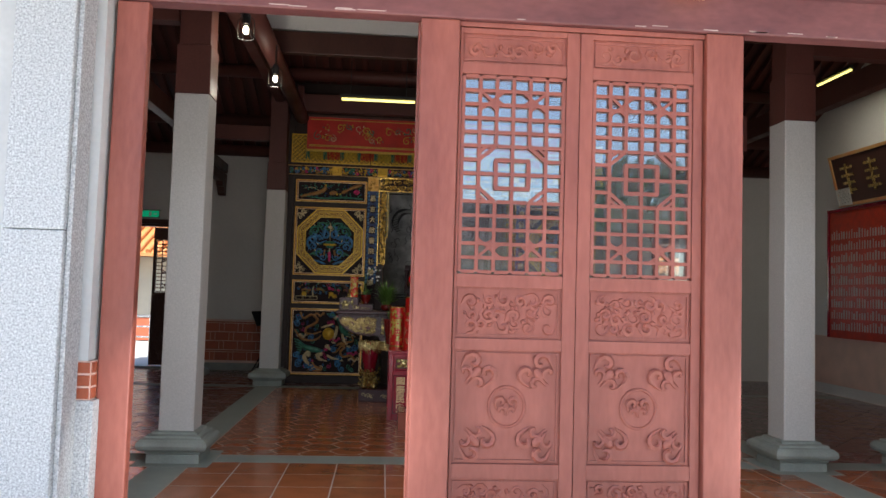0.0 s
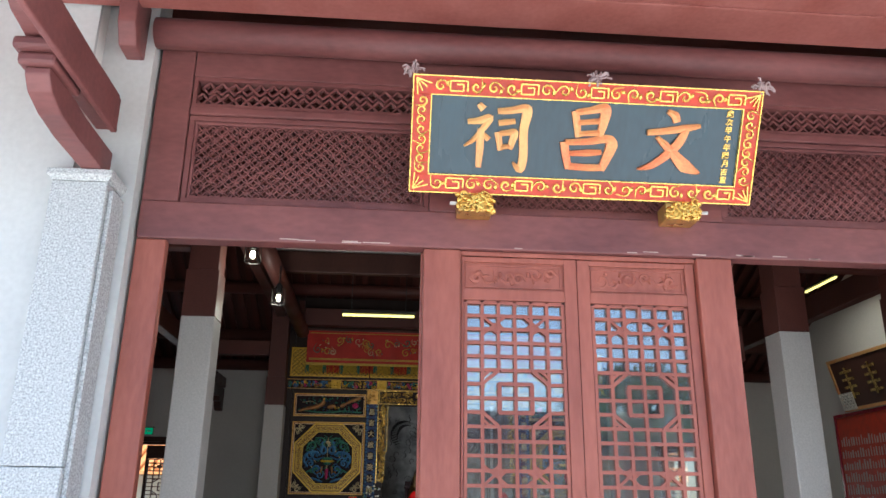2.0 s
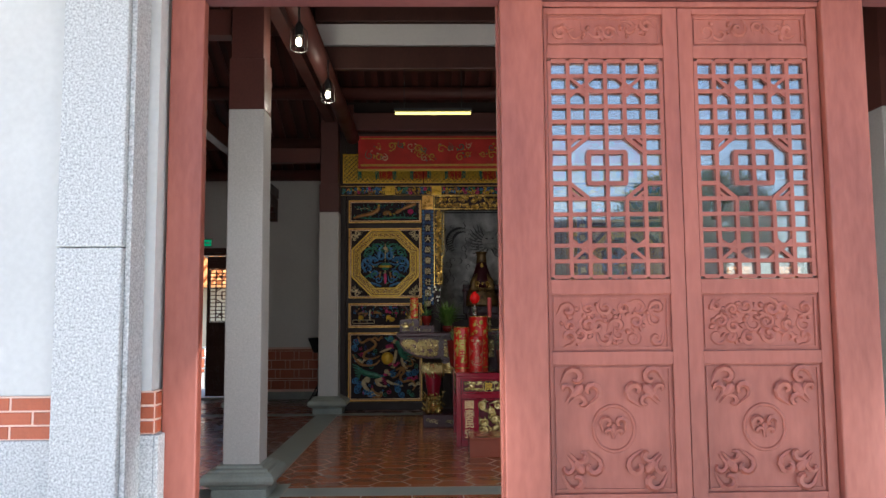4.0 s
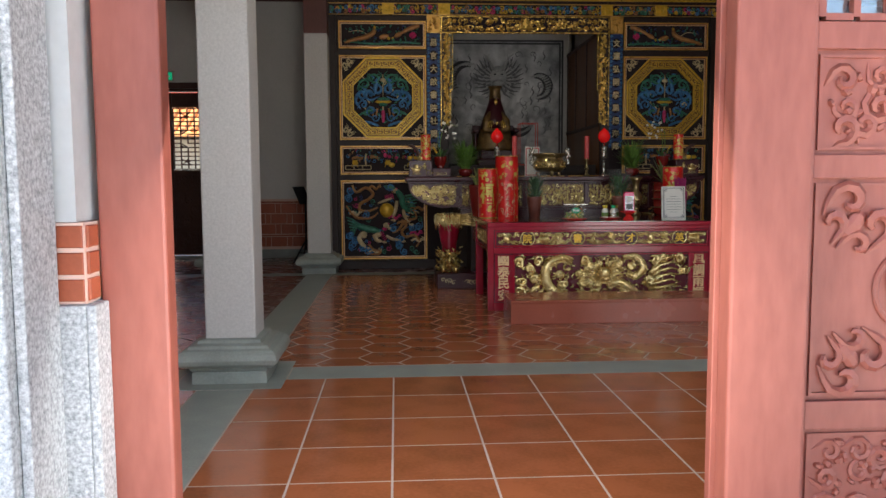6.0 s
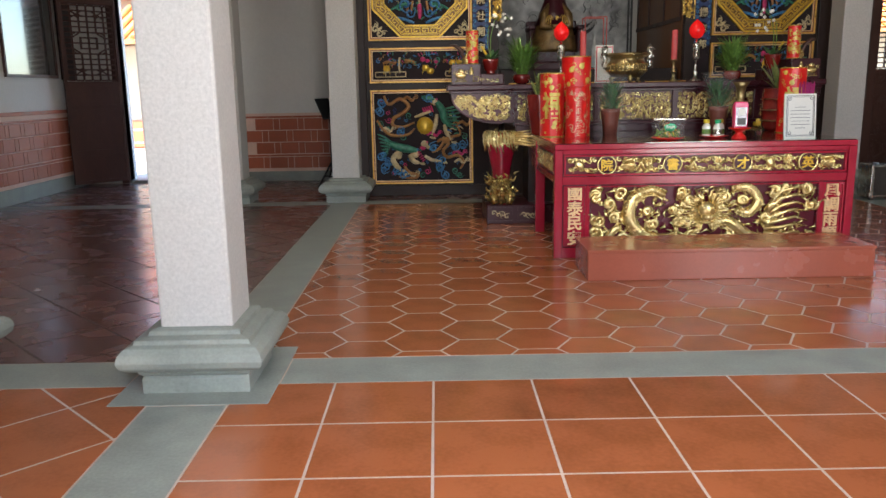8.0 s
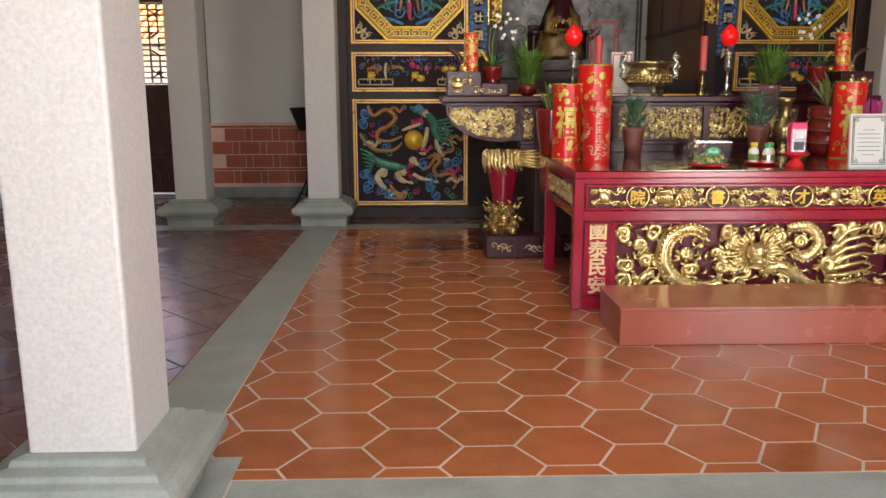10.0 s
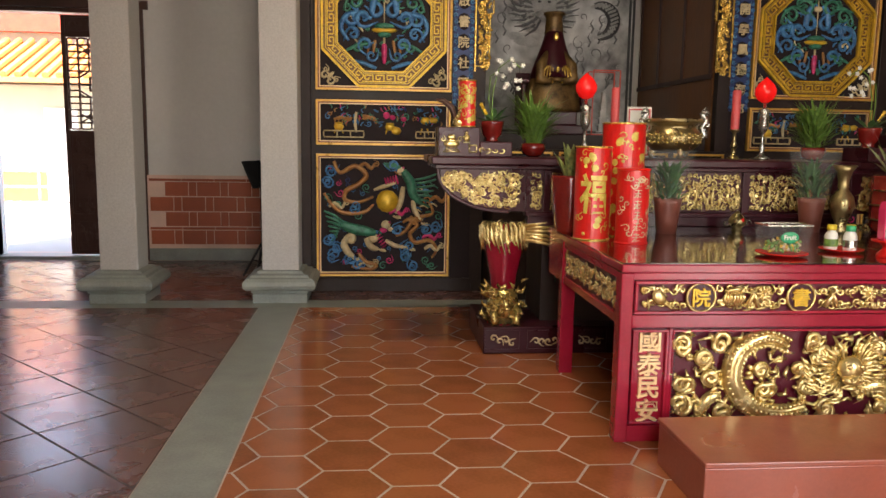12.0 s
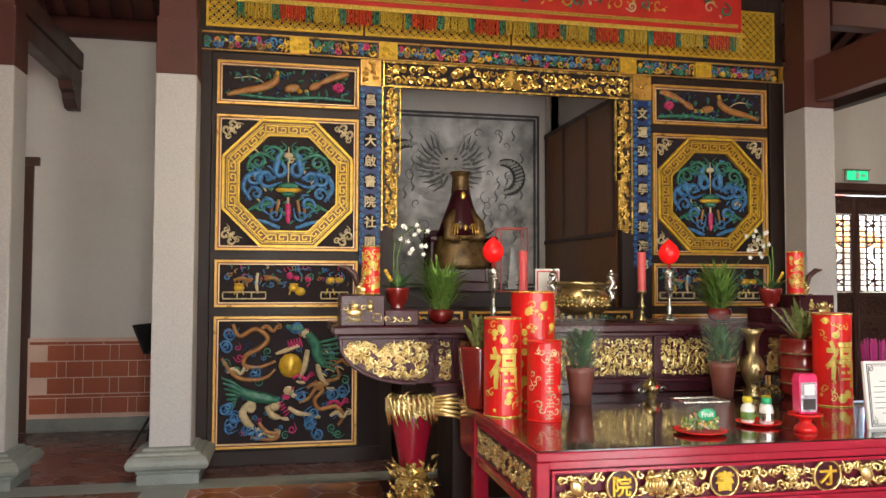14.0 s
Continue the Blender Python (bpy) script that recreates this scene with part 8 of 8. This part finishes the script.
for x, y, rz in ((-4.87, 16.44, 0), (6.8, 16.44, 0)):
    e = thing("exit_sign", (x, y, 3.13), "small green lit exit sign over the back door", "sign", "exit signs")
    part("case", boxes((-0.18, 0.18, 0.004, 0.05, 0, 0.15), (-0.2, 0.2, -0.01, 0.055, 0.151, 0.165)), SILVER, e)
    part("face", boxes((-0.17, 0.17, 0, 0.003, 0.01, 0.14)), EXIT, e)
    part("running_mark", boxes((-0.03, 0.02, -0.002, -0.0005, 0.03, 0.12), (0.06, 0.13, -0.002, -0.0005, 0.06, 0.09)), WHITE, e)

# low brick dado with stone foot along the walls
DADO = [("wall_back_dado", "back", -3.84, -0.16, 16.5), ("wall_back_dado", "back", 2.54, 5.85, 16.5)]
for nm, _, a, b, y in DADO:
    structure(nm, boxes((a, b, y - 0.043, y - 0.002, 0.15, 1.05)), MORTAR, label="pale mortar bed of a glazed red brick dado")
    structure("baseboard_stone", boxes((a, b, y - 0.05, y - 0.002, 0, 0.148)), GREEN_STONE, 0.004, label="grey stone foot of the wall")
structure("wall_left_dado", boxes((-6.348, -6.307, 5.0, 16.49, 0.2, 1.12)), MORTAR, label="pale mortar bed of a glazed red brick dado")
structure("baseboard_stone", boxes((-6.348, -6.3, 5.0, 16.44, 0, 0.198)), GREEN_STONE, 0.004, label="grey stone foot of the wall")
structure("wall_right_dado", boxes((8.7, 8.728, 5.0, 16.49, 0.2, 1.12)), MORTAR, label="pale mortar bed of a glazed red brick dado")
structure("trim_dado", boxes((-6.348, -6.29, 5.0, 16.4, 1.122, 1.17)), BRICK, 0.004, label="red brick capping of the dado")

PIC_GLASS = mat("dark_picture_glass", (0.05, 0.045, 0.04), 0.06, vary=0.4, scale=2, coat=1.0, bump=0)
for y0, y1, z0, z1 in ((14.45, 15.85, 1.62, 2.98), (12.2, 13.9, 1.62, 2.98)):
    t = thing("wall_picture", (-6.33, (y0 + y1) / 2, z0), "large dark glazed picture in a slim brown frame", "picture", "wall pictures")
    L = (y1 - y0) / 2
    part("picture", boxes((-0.015, 0.01, -L + 0.04, L - 0.04, 0.04, z1 - z0 - 0.04)), PIC_GLASS, t)
    part("frame", boxes((-0.015, 0.025, -L, L, 0, 0.038), (-0.015, 0.025, -L, L, z1 - z0 - 0.038, z1 - z0), (-0.015, 0.025, -L, -L + 0.038, 0.04, z1 - z0 - 0.04), (-0.015, 0.025, L - 0.038, L, 0.04, z1 - z0 - 0.04)), DARK_WOOD, t, bevel=0.004)
t = thing("wall_speaker_panel", (-6.3, 16.15, 1.6), "tall black panel hung on the white wall beside the door", "panel")
part("body", boxes((-0.04, 0.03, -0.16, 0.16, 0, 1.36)), ALTAR_WOOD, t, bevel=0.01)
t = thing("wall_socket", (-6.315, 15.1, 0.34), "small white wall socket on the brick dado", "socket")
part("plate", boxes((-0.004, 0.006, -0.04, 0.04, -0.03, 0.03)), WHITE, t, bevel=0.002)
part("slots", boxes((0.0065, 0.008, -0.012, -0.008, -0.01, 0.01), (0.0065, 0.008, 0.008, 0.012, -0.01, 0.01)), METAL, t)

# right-hand wall: donors' board and hanging plaque
PALE_PRINT = mat("pale_print", (0.55, 0.45, 0.42), 0.6, bump=0)
t = thing("donor_board", (8.7, 12.95, 1.1), "large deep red board covered with columns of unreadable pale writing", "notice board")
part("board", boxes((-0.03, 0.02, -1.4, 1.4, 0, 2.4)), SIGN_RED, t)
part("frame", boxes((-0.05, 0.02, -1.46, -1.402, 0, 2.46), (-0.05, 0.02, 1.402, 1.46, 0, 2.46), (-0.05, 0.02, -1.4, 1.4, 2.402, 2.46)), RED_LACQUER, t)
bm = bmesh.new()
rng = random.Random(55)
for i in range(34):
    for j in range(9):
        y = -1.3 + i * 0.079
        z = 0.15 + j * 0.215
        box(bm, -0.034, -0.031, y, y + rng.uniform(0.02, 0.05), z, z + rng.uniform(0.1, 0.18))
part("writing", bm, PALE_PRINT, t, "columns of unreadable pale writing")
t = thing("hanging_plaque", (8.645, 12.8, 3.64), "dark brown plaque with worn gold characters leaning out from the wall", "plaque")
part("board", boxes((-0.02, 0.03, -1.1, 1.1, 0, 0.85)), DARK_WOOD, t, at=pose(0, 0, 0, 0, -14, 0))
bm = boxes((-0.04, 0.03, -1.16, 1.16, -0.06, -0.001), (-0.04, 0.03, -1.16, 1.16, 0.851, 0.91), (-0.04, 0.03, -1.16, -1.101, 0, 0.85), (-0.04, 0.03, 1.101, 1.16, 0, 0.85))
part("frame", bm, GOLD_WORN, t, at=pose(0, 0, 0, 0, -14, 0))
for y in (-0.7, 0, 0.7):
    bm = boxes((-0.034, -0.021, y - 0.03, y + 0.03, 0.15, 0.72))
    for k in range(4):
        z = 0.2 + 0.14 * k
        box(bm, -0.032, -0.021, y - 0.18, y + 0.18, z, z + 0.05)
    part("character", bm, OLD_GOLD, t, "worn gold character", at=pose(0, 0, 0, 0, -14, 0))
bm = bmesh.new()
coin_lattice(bm, 0, 0.4, 0, 0.3, 0.1, -0.012, 0.0, 0.012)
frame_bars(bm, -0.01, 0.41, -0.01, 0.31, 0.014, -0.014, 0.0)
for v in bm.verts:
    v.co = Vector((v.co.y - 0.045, 0.72 + v.co.x, v.co.z - 0.03))
part("pierced_corner", bm, WHITE, t, "white pierced corner fitting", at=pose(0, 0, 0, 0, -14, 0))


# music stand with a black cloth
CLOTH_BLACK = mat("black_cloth", (0.012, 0.012, 0.013), 0.85, vary=0.3)
t = thing("music_stand", (-2.28, 15.1, 0), "black folding music stand with a tilted desk", "stand")
bm = bmesh.new()
tube(bm, [(0, 0, 0.25), (0, 0, 1.05)], 0.016, 8)
part("pole", bm, CLOTH_BLACK, t)
bm = bmesh.new()
for k in range(3):
    a = TAU * k / 3 + 0.4
    tube(bm, [(0, 0, 0.42), (0.3 * math.cos(a), 0.3 * math.sin(a), 0.015)], 0.012, 6)
    tube(bm, [(0, 0, 0.2), (0.16 * math.cos(a), 0.16 * math.sin(a), 0.2)], 0.009, 5)
part("legs", bm, CLOTH_BLACK, t, "splayed tripod legs")
part("desk", boxes((-0.2, 0.2, -0.01, 0.01, 0, 0.3), (-0.2, 0.2, -0.07, -0.01, -0.01, 0.005)), CLOTH_BLACK, t, at=pose(0, 0, 1.0, -24, 0, 72), bevel=0.004)

t = thing("picture_box", (4.5, 13.3, 0), "low white-framed box with a patterned picture front beside the column", "box")
part("case", boxes((-0.2, 0.2, 0, 0.3, 0.03, 0.42)), SILVER, t, bevel=0.01)
part("picture", boxes((-0.165, 0.165, -0.006, -0.001, 0.06, 0.39)), PIC_GLASS, t)
part("foot", boxes((-0.18, -0.14, 0.02, 0.06, 0, 0.029), (0.14, 0.18, 0.02, 0.06, 0, 0.029)), METAL, t)
t = thing("fire_extinguisher_stand", (4.72, 14.75, 0), "red extinguisher on a dark stand by the back column", "fire extinguisher")
bm = bmesh.new()
lathe(bm, ((0.07, 0.45), (0.08, 0.47), (0.08, 0.9), (0.05, 0.98), (0.02, 1.0)), 18)
part("cylinder", bm, RED_GLOSS, t, smooth=True)
bm = bmesh.new()
tube(bm, [(0, 0, 1.0), (0, 0, 1.06), (0.08, -0.02, 1.08)], 0.014, 6), tube(bm, [(0, 0, 1.04), (-0.08, 0, 0.98), (-0.1, 0, 0.7)], 0.012, 6)
part("valve_and_hose", bm, METAL, t)
part("stand", boxes((-0.14, 0.14, -0.12, 0.12, 0, 0.448)), DARK_WOOD, t, bevel=0.008)

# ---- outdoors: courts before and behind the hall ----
# Paving copy darkened so that the sunny back court does not overexpose.
PAVE_BACK = mat("glare_toned_paving", (0.36, 0.34, 0.31), 0.8, vary=0.15, scale=2)
# Front paving made paler to bounce more light onto the facade.
PAVE = mat("bounce_pale_paving", (0.6, 0.56, 0.51), 0.8, vary=0.15, scale=2)
structure("ground", boxes((-60, 60, -60, 4.19, -0.4, -0.02)), PAVE, label="paved court before the hall, paled to bounce light")
structure("ground_back", boxes((-60, 60, 17.21, 80, -0.4, -0.03)), PAVE_BACK, label="paved court behind the hall, darkened against glare")
YTILE = mat("orange_glazed_roof_tile", (0.5, 0.2, 0.06), 0.35, vary=0.25, scale=6)
CREAM_WALL = mat("cream_painted_wall", (0.42, 0.37, 0.28), 0.85, vary=0.08)
for cx, w in ((-7.0, 9.0), (9.5, 9.0)):
    g = thing("garden_gallery", (cx, 25, 0), "low cream gallery with an orange tiled roof behind the hall", "building", "galleries")
    part("wall", boxes((-w / 2, w / 2, 0, 3, 0.7, 2.6)), CREAM_WALL, g)
    part("brick_base", boxes((-w / 2, w / 2, -0.05, 3, 0, 0.7)), BRICK, g)
    part("red_fascia", boxes((-w / 2 - 0.5, w / 2 + 0.5, 1.2, 1.4, 3.9, 4.5)), SIGN_RED, g)
    part("upper_wall", boxes((-w / 2, w / 2, 1.45, 3, 2.6, 5.0)), CREAM_WALL, g)
    bm = bmesh.new()
    for k in range(int(w / 0.28)):
        x = -w / 2 + 0.14 + k * 0.28
        tube(bm, [(x, -0.9, 2.75), (x, 1.3, 3.7)], 0.075, 8)
    box(bm, -w / 2, w / 2, -0.95, -0.85, 2.6, 2.7)
    v = [bm.verts.new(p) for p in ((-w / 2, -0.9, 2.7), (w / 2, -0.9, 2.7), (w / 2, 1.3, 3.65), (-w / 2, 1.3, 3.65))]
    bm.faces.new(v)
    part("roof", bm, YTILE, g, "orange tiled roof")
    part("door", boxes((-1.4, -0.7, -0.06, -0.002, 0, 2.1)), PLASTER, g)
t = thing("steel_railing", (-5.3, 19.5, 0), "pale steel handrail in the sunny back court", "railing")
bm = bmesh.new()
for z in (0.45, 0.7, 0.95):
    tube(bm, [(-2.5, 0, z), (2.5, 0.0, z)], 0.022, 8)
part("rail", bm, SILVER, t, smooth=True)
for k in range(8):
    bm = bmesh.new()
    x = -2.45 + k * 0.7
    tube(bm, [(x, 0, -0.03), (x, 0, 0.95)], 0.02, 8)
    part("post", bm, SILVER, t, smooth=True)
# hall across the front court, seen only in reflections
g = thing("gate_hall", (-1, -16, 0), "temple gate hall with red columns and a dark roof", "building")
part("wall", boxes((-11, 11, -3, -1, 0, 3.6)), CREAM_WALL, g)
part("roof", boxes((-12, 12, -4, 0.6, 3.6, 4.1), (-11.5, 11.5, -3.4, -0.4, 4.1, 4.6), (-11, 11, -2.8, -1.4, 4.6, 5.0)), DARK_WOOD, g)
for k in range(6):
    bm = bmesh.new()
    tube(bm, [(-9 + 3.6 * k, 0.3, 0), (-9 + 3.6 * k, 0.3, 3.6)], 0.18, 12)
    part("post", bm, RED_WOOD, g, smooth=True)
t = thing("courtyard_tree", (7.5, -13, 0), "broad green tree in the front court", "tree")
bm = bmesh.new()
tube(bm, [(0, 0, 0), (0.1, 0, 1.6), (0, 0.1, 3.2)], [0.25, 0.18, 0.1], 10)
for k in range(6):
    a = TAU * k / 6
    tube(bm, [(0, 0.05, 2.2 + 0.15 * k), (0.9 * math.cos(a), 0.9 * math.sin(a), 3.6), (1.6 * math.cos(a), 1.6 * math.sin(a), 4.4)], [0.08, 0.05, 0.02], 6)
part("trunk", bm, DARK_WOOD, t)
bm = bmesh.new()
rng = random.Random(8)
for k in range(2600):
    a, b_, r_ = rng.uniform(0, TAU), rng.uniform(-0.5, 1), rng.uniform(0.4, 1) ** 0.5
    c = (2.3 * r_ * math.cos(a) * math.cos(b_), 2.3 * r_ * math.sin(a) * math.cos(b_), 4.3 + 1.6 * r_ * math.sin(b_))
    blade(bm, c, rng.uniform(0, 2), a, 0.28, 0.14, 0, 0.5, 2)
part("crown", bm, DARK_LEAF, t)

# ---- bricks ----
def brick_mesh(name, w, h, t=0.02, bev=0.004):
    bm = bmesh.new()
    v = [(-w / 2, 0), (w / 2, 0), (w / 2, h), (-w / 2, h)]
    f = [bm.verts.new((x + (bev if x < 0 else -bev), -t, z + (bev if z == 0 else -bev))) for x, z in v]
    g = [bm.verts.new((x, -t + bev, z)) for x, z in v]
    b = [bm.verts.new((x, 0, z)) for x, z in v]
    bm.faces.new(f)
    for p, q in ((f, g), (g, b)):
        for k in range(4):
            bm.faces.new((p[(k + 1) % 4], p[k], q[k], q[(k + 1) % 4]))
    me = bpy.data.meshes.new(name)
    bm.to_mesh(me), bm.free()
    me.materials.append(BRICK)
    return me


def lay(name, me, parent, m):
    ob = new(name, me)
    ob.parent = parent
    ob.matrix_basis = m
    return ob


def dado_bricks(parent, a, b, z0, m):
    """Courses of large bricks with thin double courses between, as in the old hall."""
    full, half, thin = brick_mesh("brick", 0.274, 0.172), brick_mesh("brick", 0.088, 0.172), brick_mesh("brick", 0.382, 0.03)
    z = z0
    for row in range(4):
        x = a + 0.03 + (0.18 if row % 2 else 0.0)
        while x < b - 0.3:
            lay("brick", full, parent, m @ Matrix.Translation((x + 0.135, 0, z + 0.012)))
            if x + 0.38 < b:
                lay("brick", half, parent, m @ Matrix.Translation((x + 0.325, 0, z + 0.012)))
            x += 0.38
        if row in (0, 3):
            x = a + 0.02
            while x < b - 0.38:
                lay("brick", thin, parent, m @ Matrix.Translation((x + 0.19, 0, z + 0.194)))
                x += 0.39
            z += 0.04
        z += 0.185


walls = {o.name: o for o in bpy.data.objects}
dado_bricks(walls["wall_back_dado"], -3.84, -1.9, 0.19, Matrix.Translation((0, 16.472, 0)))
dado_bricks(walls["wall_back_dado.001"], 4.3, 5.85, 0.19, Matrix.Translation((0, 16.472, 0)))
dado_bricks(walls["wall_left_dado"], 12.6, 16.4, 0.24, Matrix.Translation((-6.322, 29.0, 0)) @ pose(0, 0, 0, 0, 0, -90) @ Matrix.Translation((0, 0, 0)) if False else Matrix.Translation((-6.322, 0, 0)) @ pose(0, 0, 0, 0, 0, 90))
# thin brick bands of the front walls
small = brick_mesh("brick", 0.075, 0.062, 0.012, 0.003)
flat, stub = brick_mesh("brick", 0.225, 0.062, 0.02, 0.003), brick_mesh("brick", 0.11, 0.062, 0.02, 0.003)
for s, nm in ((-1, "front_left"), (1, "front_right")):
    X = (lambda x: x) if s < 0 else (lambda x: 2.38 - x)
    a, b = sorted((X(-3.2), X(-2.12)))
    bed = structure("wall_" + nm + "_band", boxes((a - 0.8 if s < 0 else a, b if s < 0 else b + 0.8, 4.477, 4.519, 1.022, 1.243)), MORTAR, label="mortar bed of a thin red brick band")
    for row in range(3):
        x = b - 0.005 if s < 0 else a + 0.005
        x -= s * -0.0
        first = 0.11 if row % 2 else 0.225
        n = 0
        while (x > a if s < 0 else x < b):
            w = first if n == 0 else 0.225
            me = stub if w < 0.2 else flat
            lay("brick", me, bed, Matrix.Translation((x + s * w / 2, 4.492, 1.028 + row * 0.072)))
            x += s * (w + 0.012)
            n += 1
    a, b = sorted((X(-2.03), X(-1.68)))
    bed = structure("wall_" + nm + "_band", boxes((a, b, 4.64, 4.893, 1.022, 1.25)), MORTAR, label="mortar bed of a thin red brick band")
    for row in range(3):
        for k in range(2):
            xx = X(-1.682 - 0.1125 - k * 0.237)
            if k == 1:
                xx = X(-1.682 - 0.225 - 0.012 - 0.055)
            lay("brick", flat if k == 0 else stub, bed, Matrix.Translation((xx, 4.655, 1.03 + row * 0.075)))
        e = (X(-1.684), 4.652 + 0.04)
        lay("brick", small, bed, Matrix.Translation((e[0] + 0.0, e[1], 1.03 + row * 0.075)) @ pose(0, 0, 0, 0, 0, 90 if s < 0 else -90))

# ---- floor tiles ----
floor = bpy.data.objects["floor"]


def tile_mesh(poly, t=0.02, bev=0.0012, m=TILE):
    bm = bmesh.new()
    n = len(poly)
    cx, cy = sum(p[0] for p in poly) / n, sum(p[1] for p in poly) / n
    ins = [((x - cx) * (1 - bev * 8) + cx, (y - cy) * (1 - bev * 8) + cy) for x, y in poly]
    f = [bm.verts.new((x, y, 0.0)) for x, y in ins]
    g = [bm.verts.new((x, y, -bev)) for x, y in poly]
    b = [bm.verts.new((x, y, -t)) for x, y in poly]
    bm.faces.new(f)
    for p, q in ((f, g), (g, b)):
        for k in range(n):
            bm.faces.new((p[k], q[k], q[(k + 1) % n], p[(k + 1) % n]))
    me = bpy.data.meshes.new("tile")
    bm.to_mesh(me), bm.free()
    me.materials.append(m)
    return me


def clip_poly(poly, x0, x1, y0, y1):
    for ax, lim, keep in ((0, x0, 1), (0, x1, -1), (1, y0, 1), (1, y1, -1)):
        out = []
        for i, p in enumerate(poly):
            q = poly[(i + 1) % len(poly)]
            a, b = (p[ax] - lim) * keep, (q[ax] - lim) * keep
            if a >= 0:
                out.append(p)
            if a * b < 0:
                t = a / (a - b)
                out.append((p[0] + (q[0] - p[0]) * t, p[1] + (q[1] - p[1]) * t))
        poly = out
        if len(poly) < 3:
            return []
    return poly


def area(p):
    return 0.5 * abs(sum(p[i][0] * p[(i + 1) % len(p)][1] - p[(i + 1) % len(p)][0] * p[i][1] for i in range(len(p))))


def pave(shape, centres, box_, near, hole=None, mats=None):
    """Lays tiles of one shape inside a rectangle: whole ones share a mesh; those past the near stretch are joined."""
    m_near, m_far = mats or (TILE, TILE_FAR)
    me = tile_mesh(shape, m=m_near)
    full = area(shape)
    rest = bmesh.new()
    count = 0
    for cx, cy in centres:
        poly = [(x + cx, y + cy) for x, y in shape]
        cut = clip_poly(poly, *box_)
        if not cut or area(cut) < 0.0006:
            continue
        if hole and hole[0] < cx < hole[1] and hole[2] < cy < hole[3]:
            continue
        tiny = random.uniform(-0.0002, 0.0003)
        if near(cx, cy):
            if area(cut) > full * 0.999:
                ob = new("tile", me)
                ob.parent = floor
                ob.matrix_basis = pose(cx, cy, tiny, random.uniform(-0.03, 0.03), random.uniform(-0.03, 0.03), 0)
            else:
                ob = new("tile", tile_mesh(cut, m=m_near))
                ob.parent = floor
                ob.matrix_basis = Matrix.Translation((0, 0, tiny))
            count += 1
        else:
            n = len(cut)
            f = [rest.verts.new((x, y, tiny)) for x, y in cut]
            b = [rest.verts.new((x, y, -0.02)) for x, y in cut]
            rest.faces.new(f)
            for k in range(n):
                rest.faces.new((f[k], b[k], b[(k + 1) % n], f[(k + 1) % n]))
    if len(rest.verts):
        ob = finish("tile_field", rest, m_far)
        ob.parent = floor
        tagged(ob, kind="stuff")
    else:
        rest.free()




def far_copy(m, name):
    """The same tile surface, varied from island to island of one joined mesh."""
    c = m.copy()
    c.name = name
    nt = c.node_tree
    geo = nt.nodes.new("ShaderNodeNewGeometry")
    for nd in list(nt.nodes):
        if nd.type == "OBJECT_INFO":
            for l in list(nd.outputs["Random"].links):
                nt.links.new(geo.outputs["Random Per Island"], l.to_socket)
    return c


TILE_FAR = far_copy(TILE, "glazed_terracotta_field")
SHADED_FAR = far_copy(TILE_SHADED, "dull_brown_tile_field")
G = 0.0105
s = 0.47
sq = [(-s / 2 + G / 2, -s / 2 + G / 2), (s / 2 - G / 2, -s / 2 + G / 2), (s / 2 - G / 2, s / 2 - G / 2), (-s / 2 + G / 2, s / 2 - G / 2)]
cent = [(-0.844 - s / 2 + s * i, 7.75 - s / 2 - s * j) for i in range(-2, 12) for j in range(0, 7)]
pave(sq, cent, (-1.762, 4.19, 4.95, 7.744), lambda x, y: True)
hx_ = 0.2075 - G * 0.58
hexa = [(hx_ * math.cos(TAU * k / 6), hx_ * math.sin(TAU * k / 6) * 0.995) for k in range(6)]
cent = [(-1.223 + 0.3125 * i, 8.545 + 0.3585 * j + (0.17925 if i % 2 else 0)) for i in range(-3, 20) for j in range(-2, 16)]
pave(hexa, cent, (-1.762, 4.19, 8.108, 13.694), lambda x, y: y < 11.8 and x < 3.4 and not (0.5 < x < 2.2 and 9.9 < y), hole=None)
q = s * 0.7071 - G * 0.7
dia = [(-q, 0), (0, -q), (q, 0), (0, q)]
D2 = s * 0.7071
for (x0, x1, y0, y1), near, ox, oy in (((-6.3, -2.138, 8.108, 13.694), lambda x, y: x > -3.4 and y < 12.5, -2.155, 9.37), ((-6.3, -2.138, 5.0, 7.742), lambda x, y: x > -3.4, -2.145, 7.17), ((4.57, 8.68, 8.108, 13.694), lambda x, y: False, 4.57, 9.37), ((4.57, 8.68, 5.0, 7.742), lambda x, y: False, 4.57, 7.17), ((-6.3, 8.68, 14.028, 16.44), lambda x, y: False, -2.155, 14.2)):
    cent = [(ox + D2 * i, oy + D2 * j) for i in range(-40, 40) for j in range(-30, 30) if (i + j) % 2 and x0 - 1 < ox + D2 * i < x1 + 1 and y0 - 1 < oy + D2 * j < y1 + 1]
    pave(dia, cent, (x0, x1, y0, y1), near, mats=(TILE_SHADED, SHADED_FAR) if y0 > 8 else None)
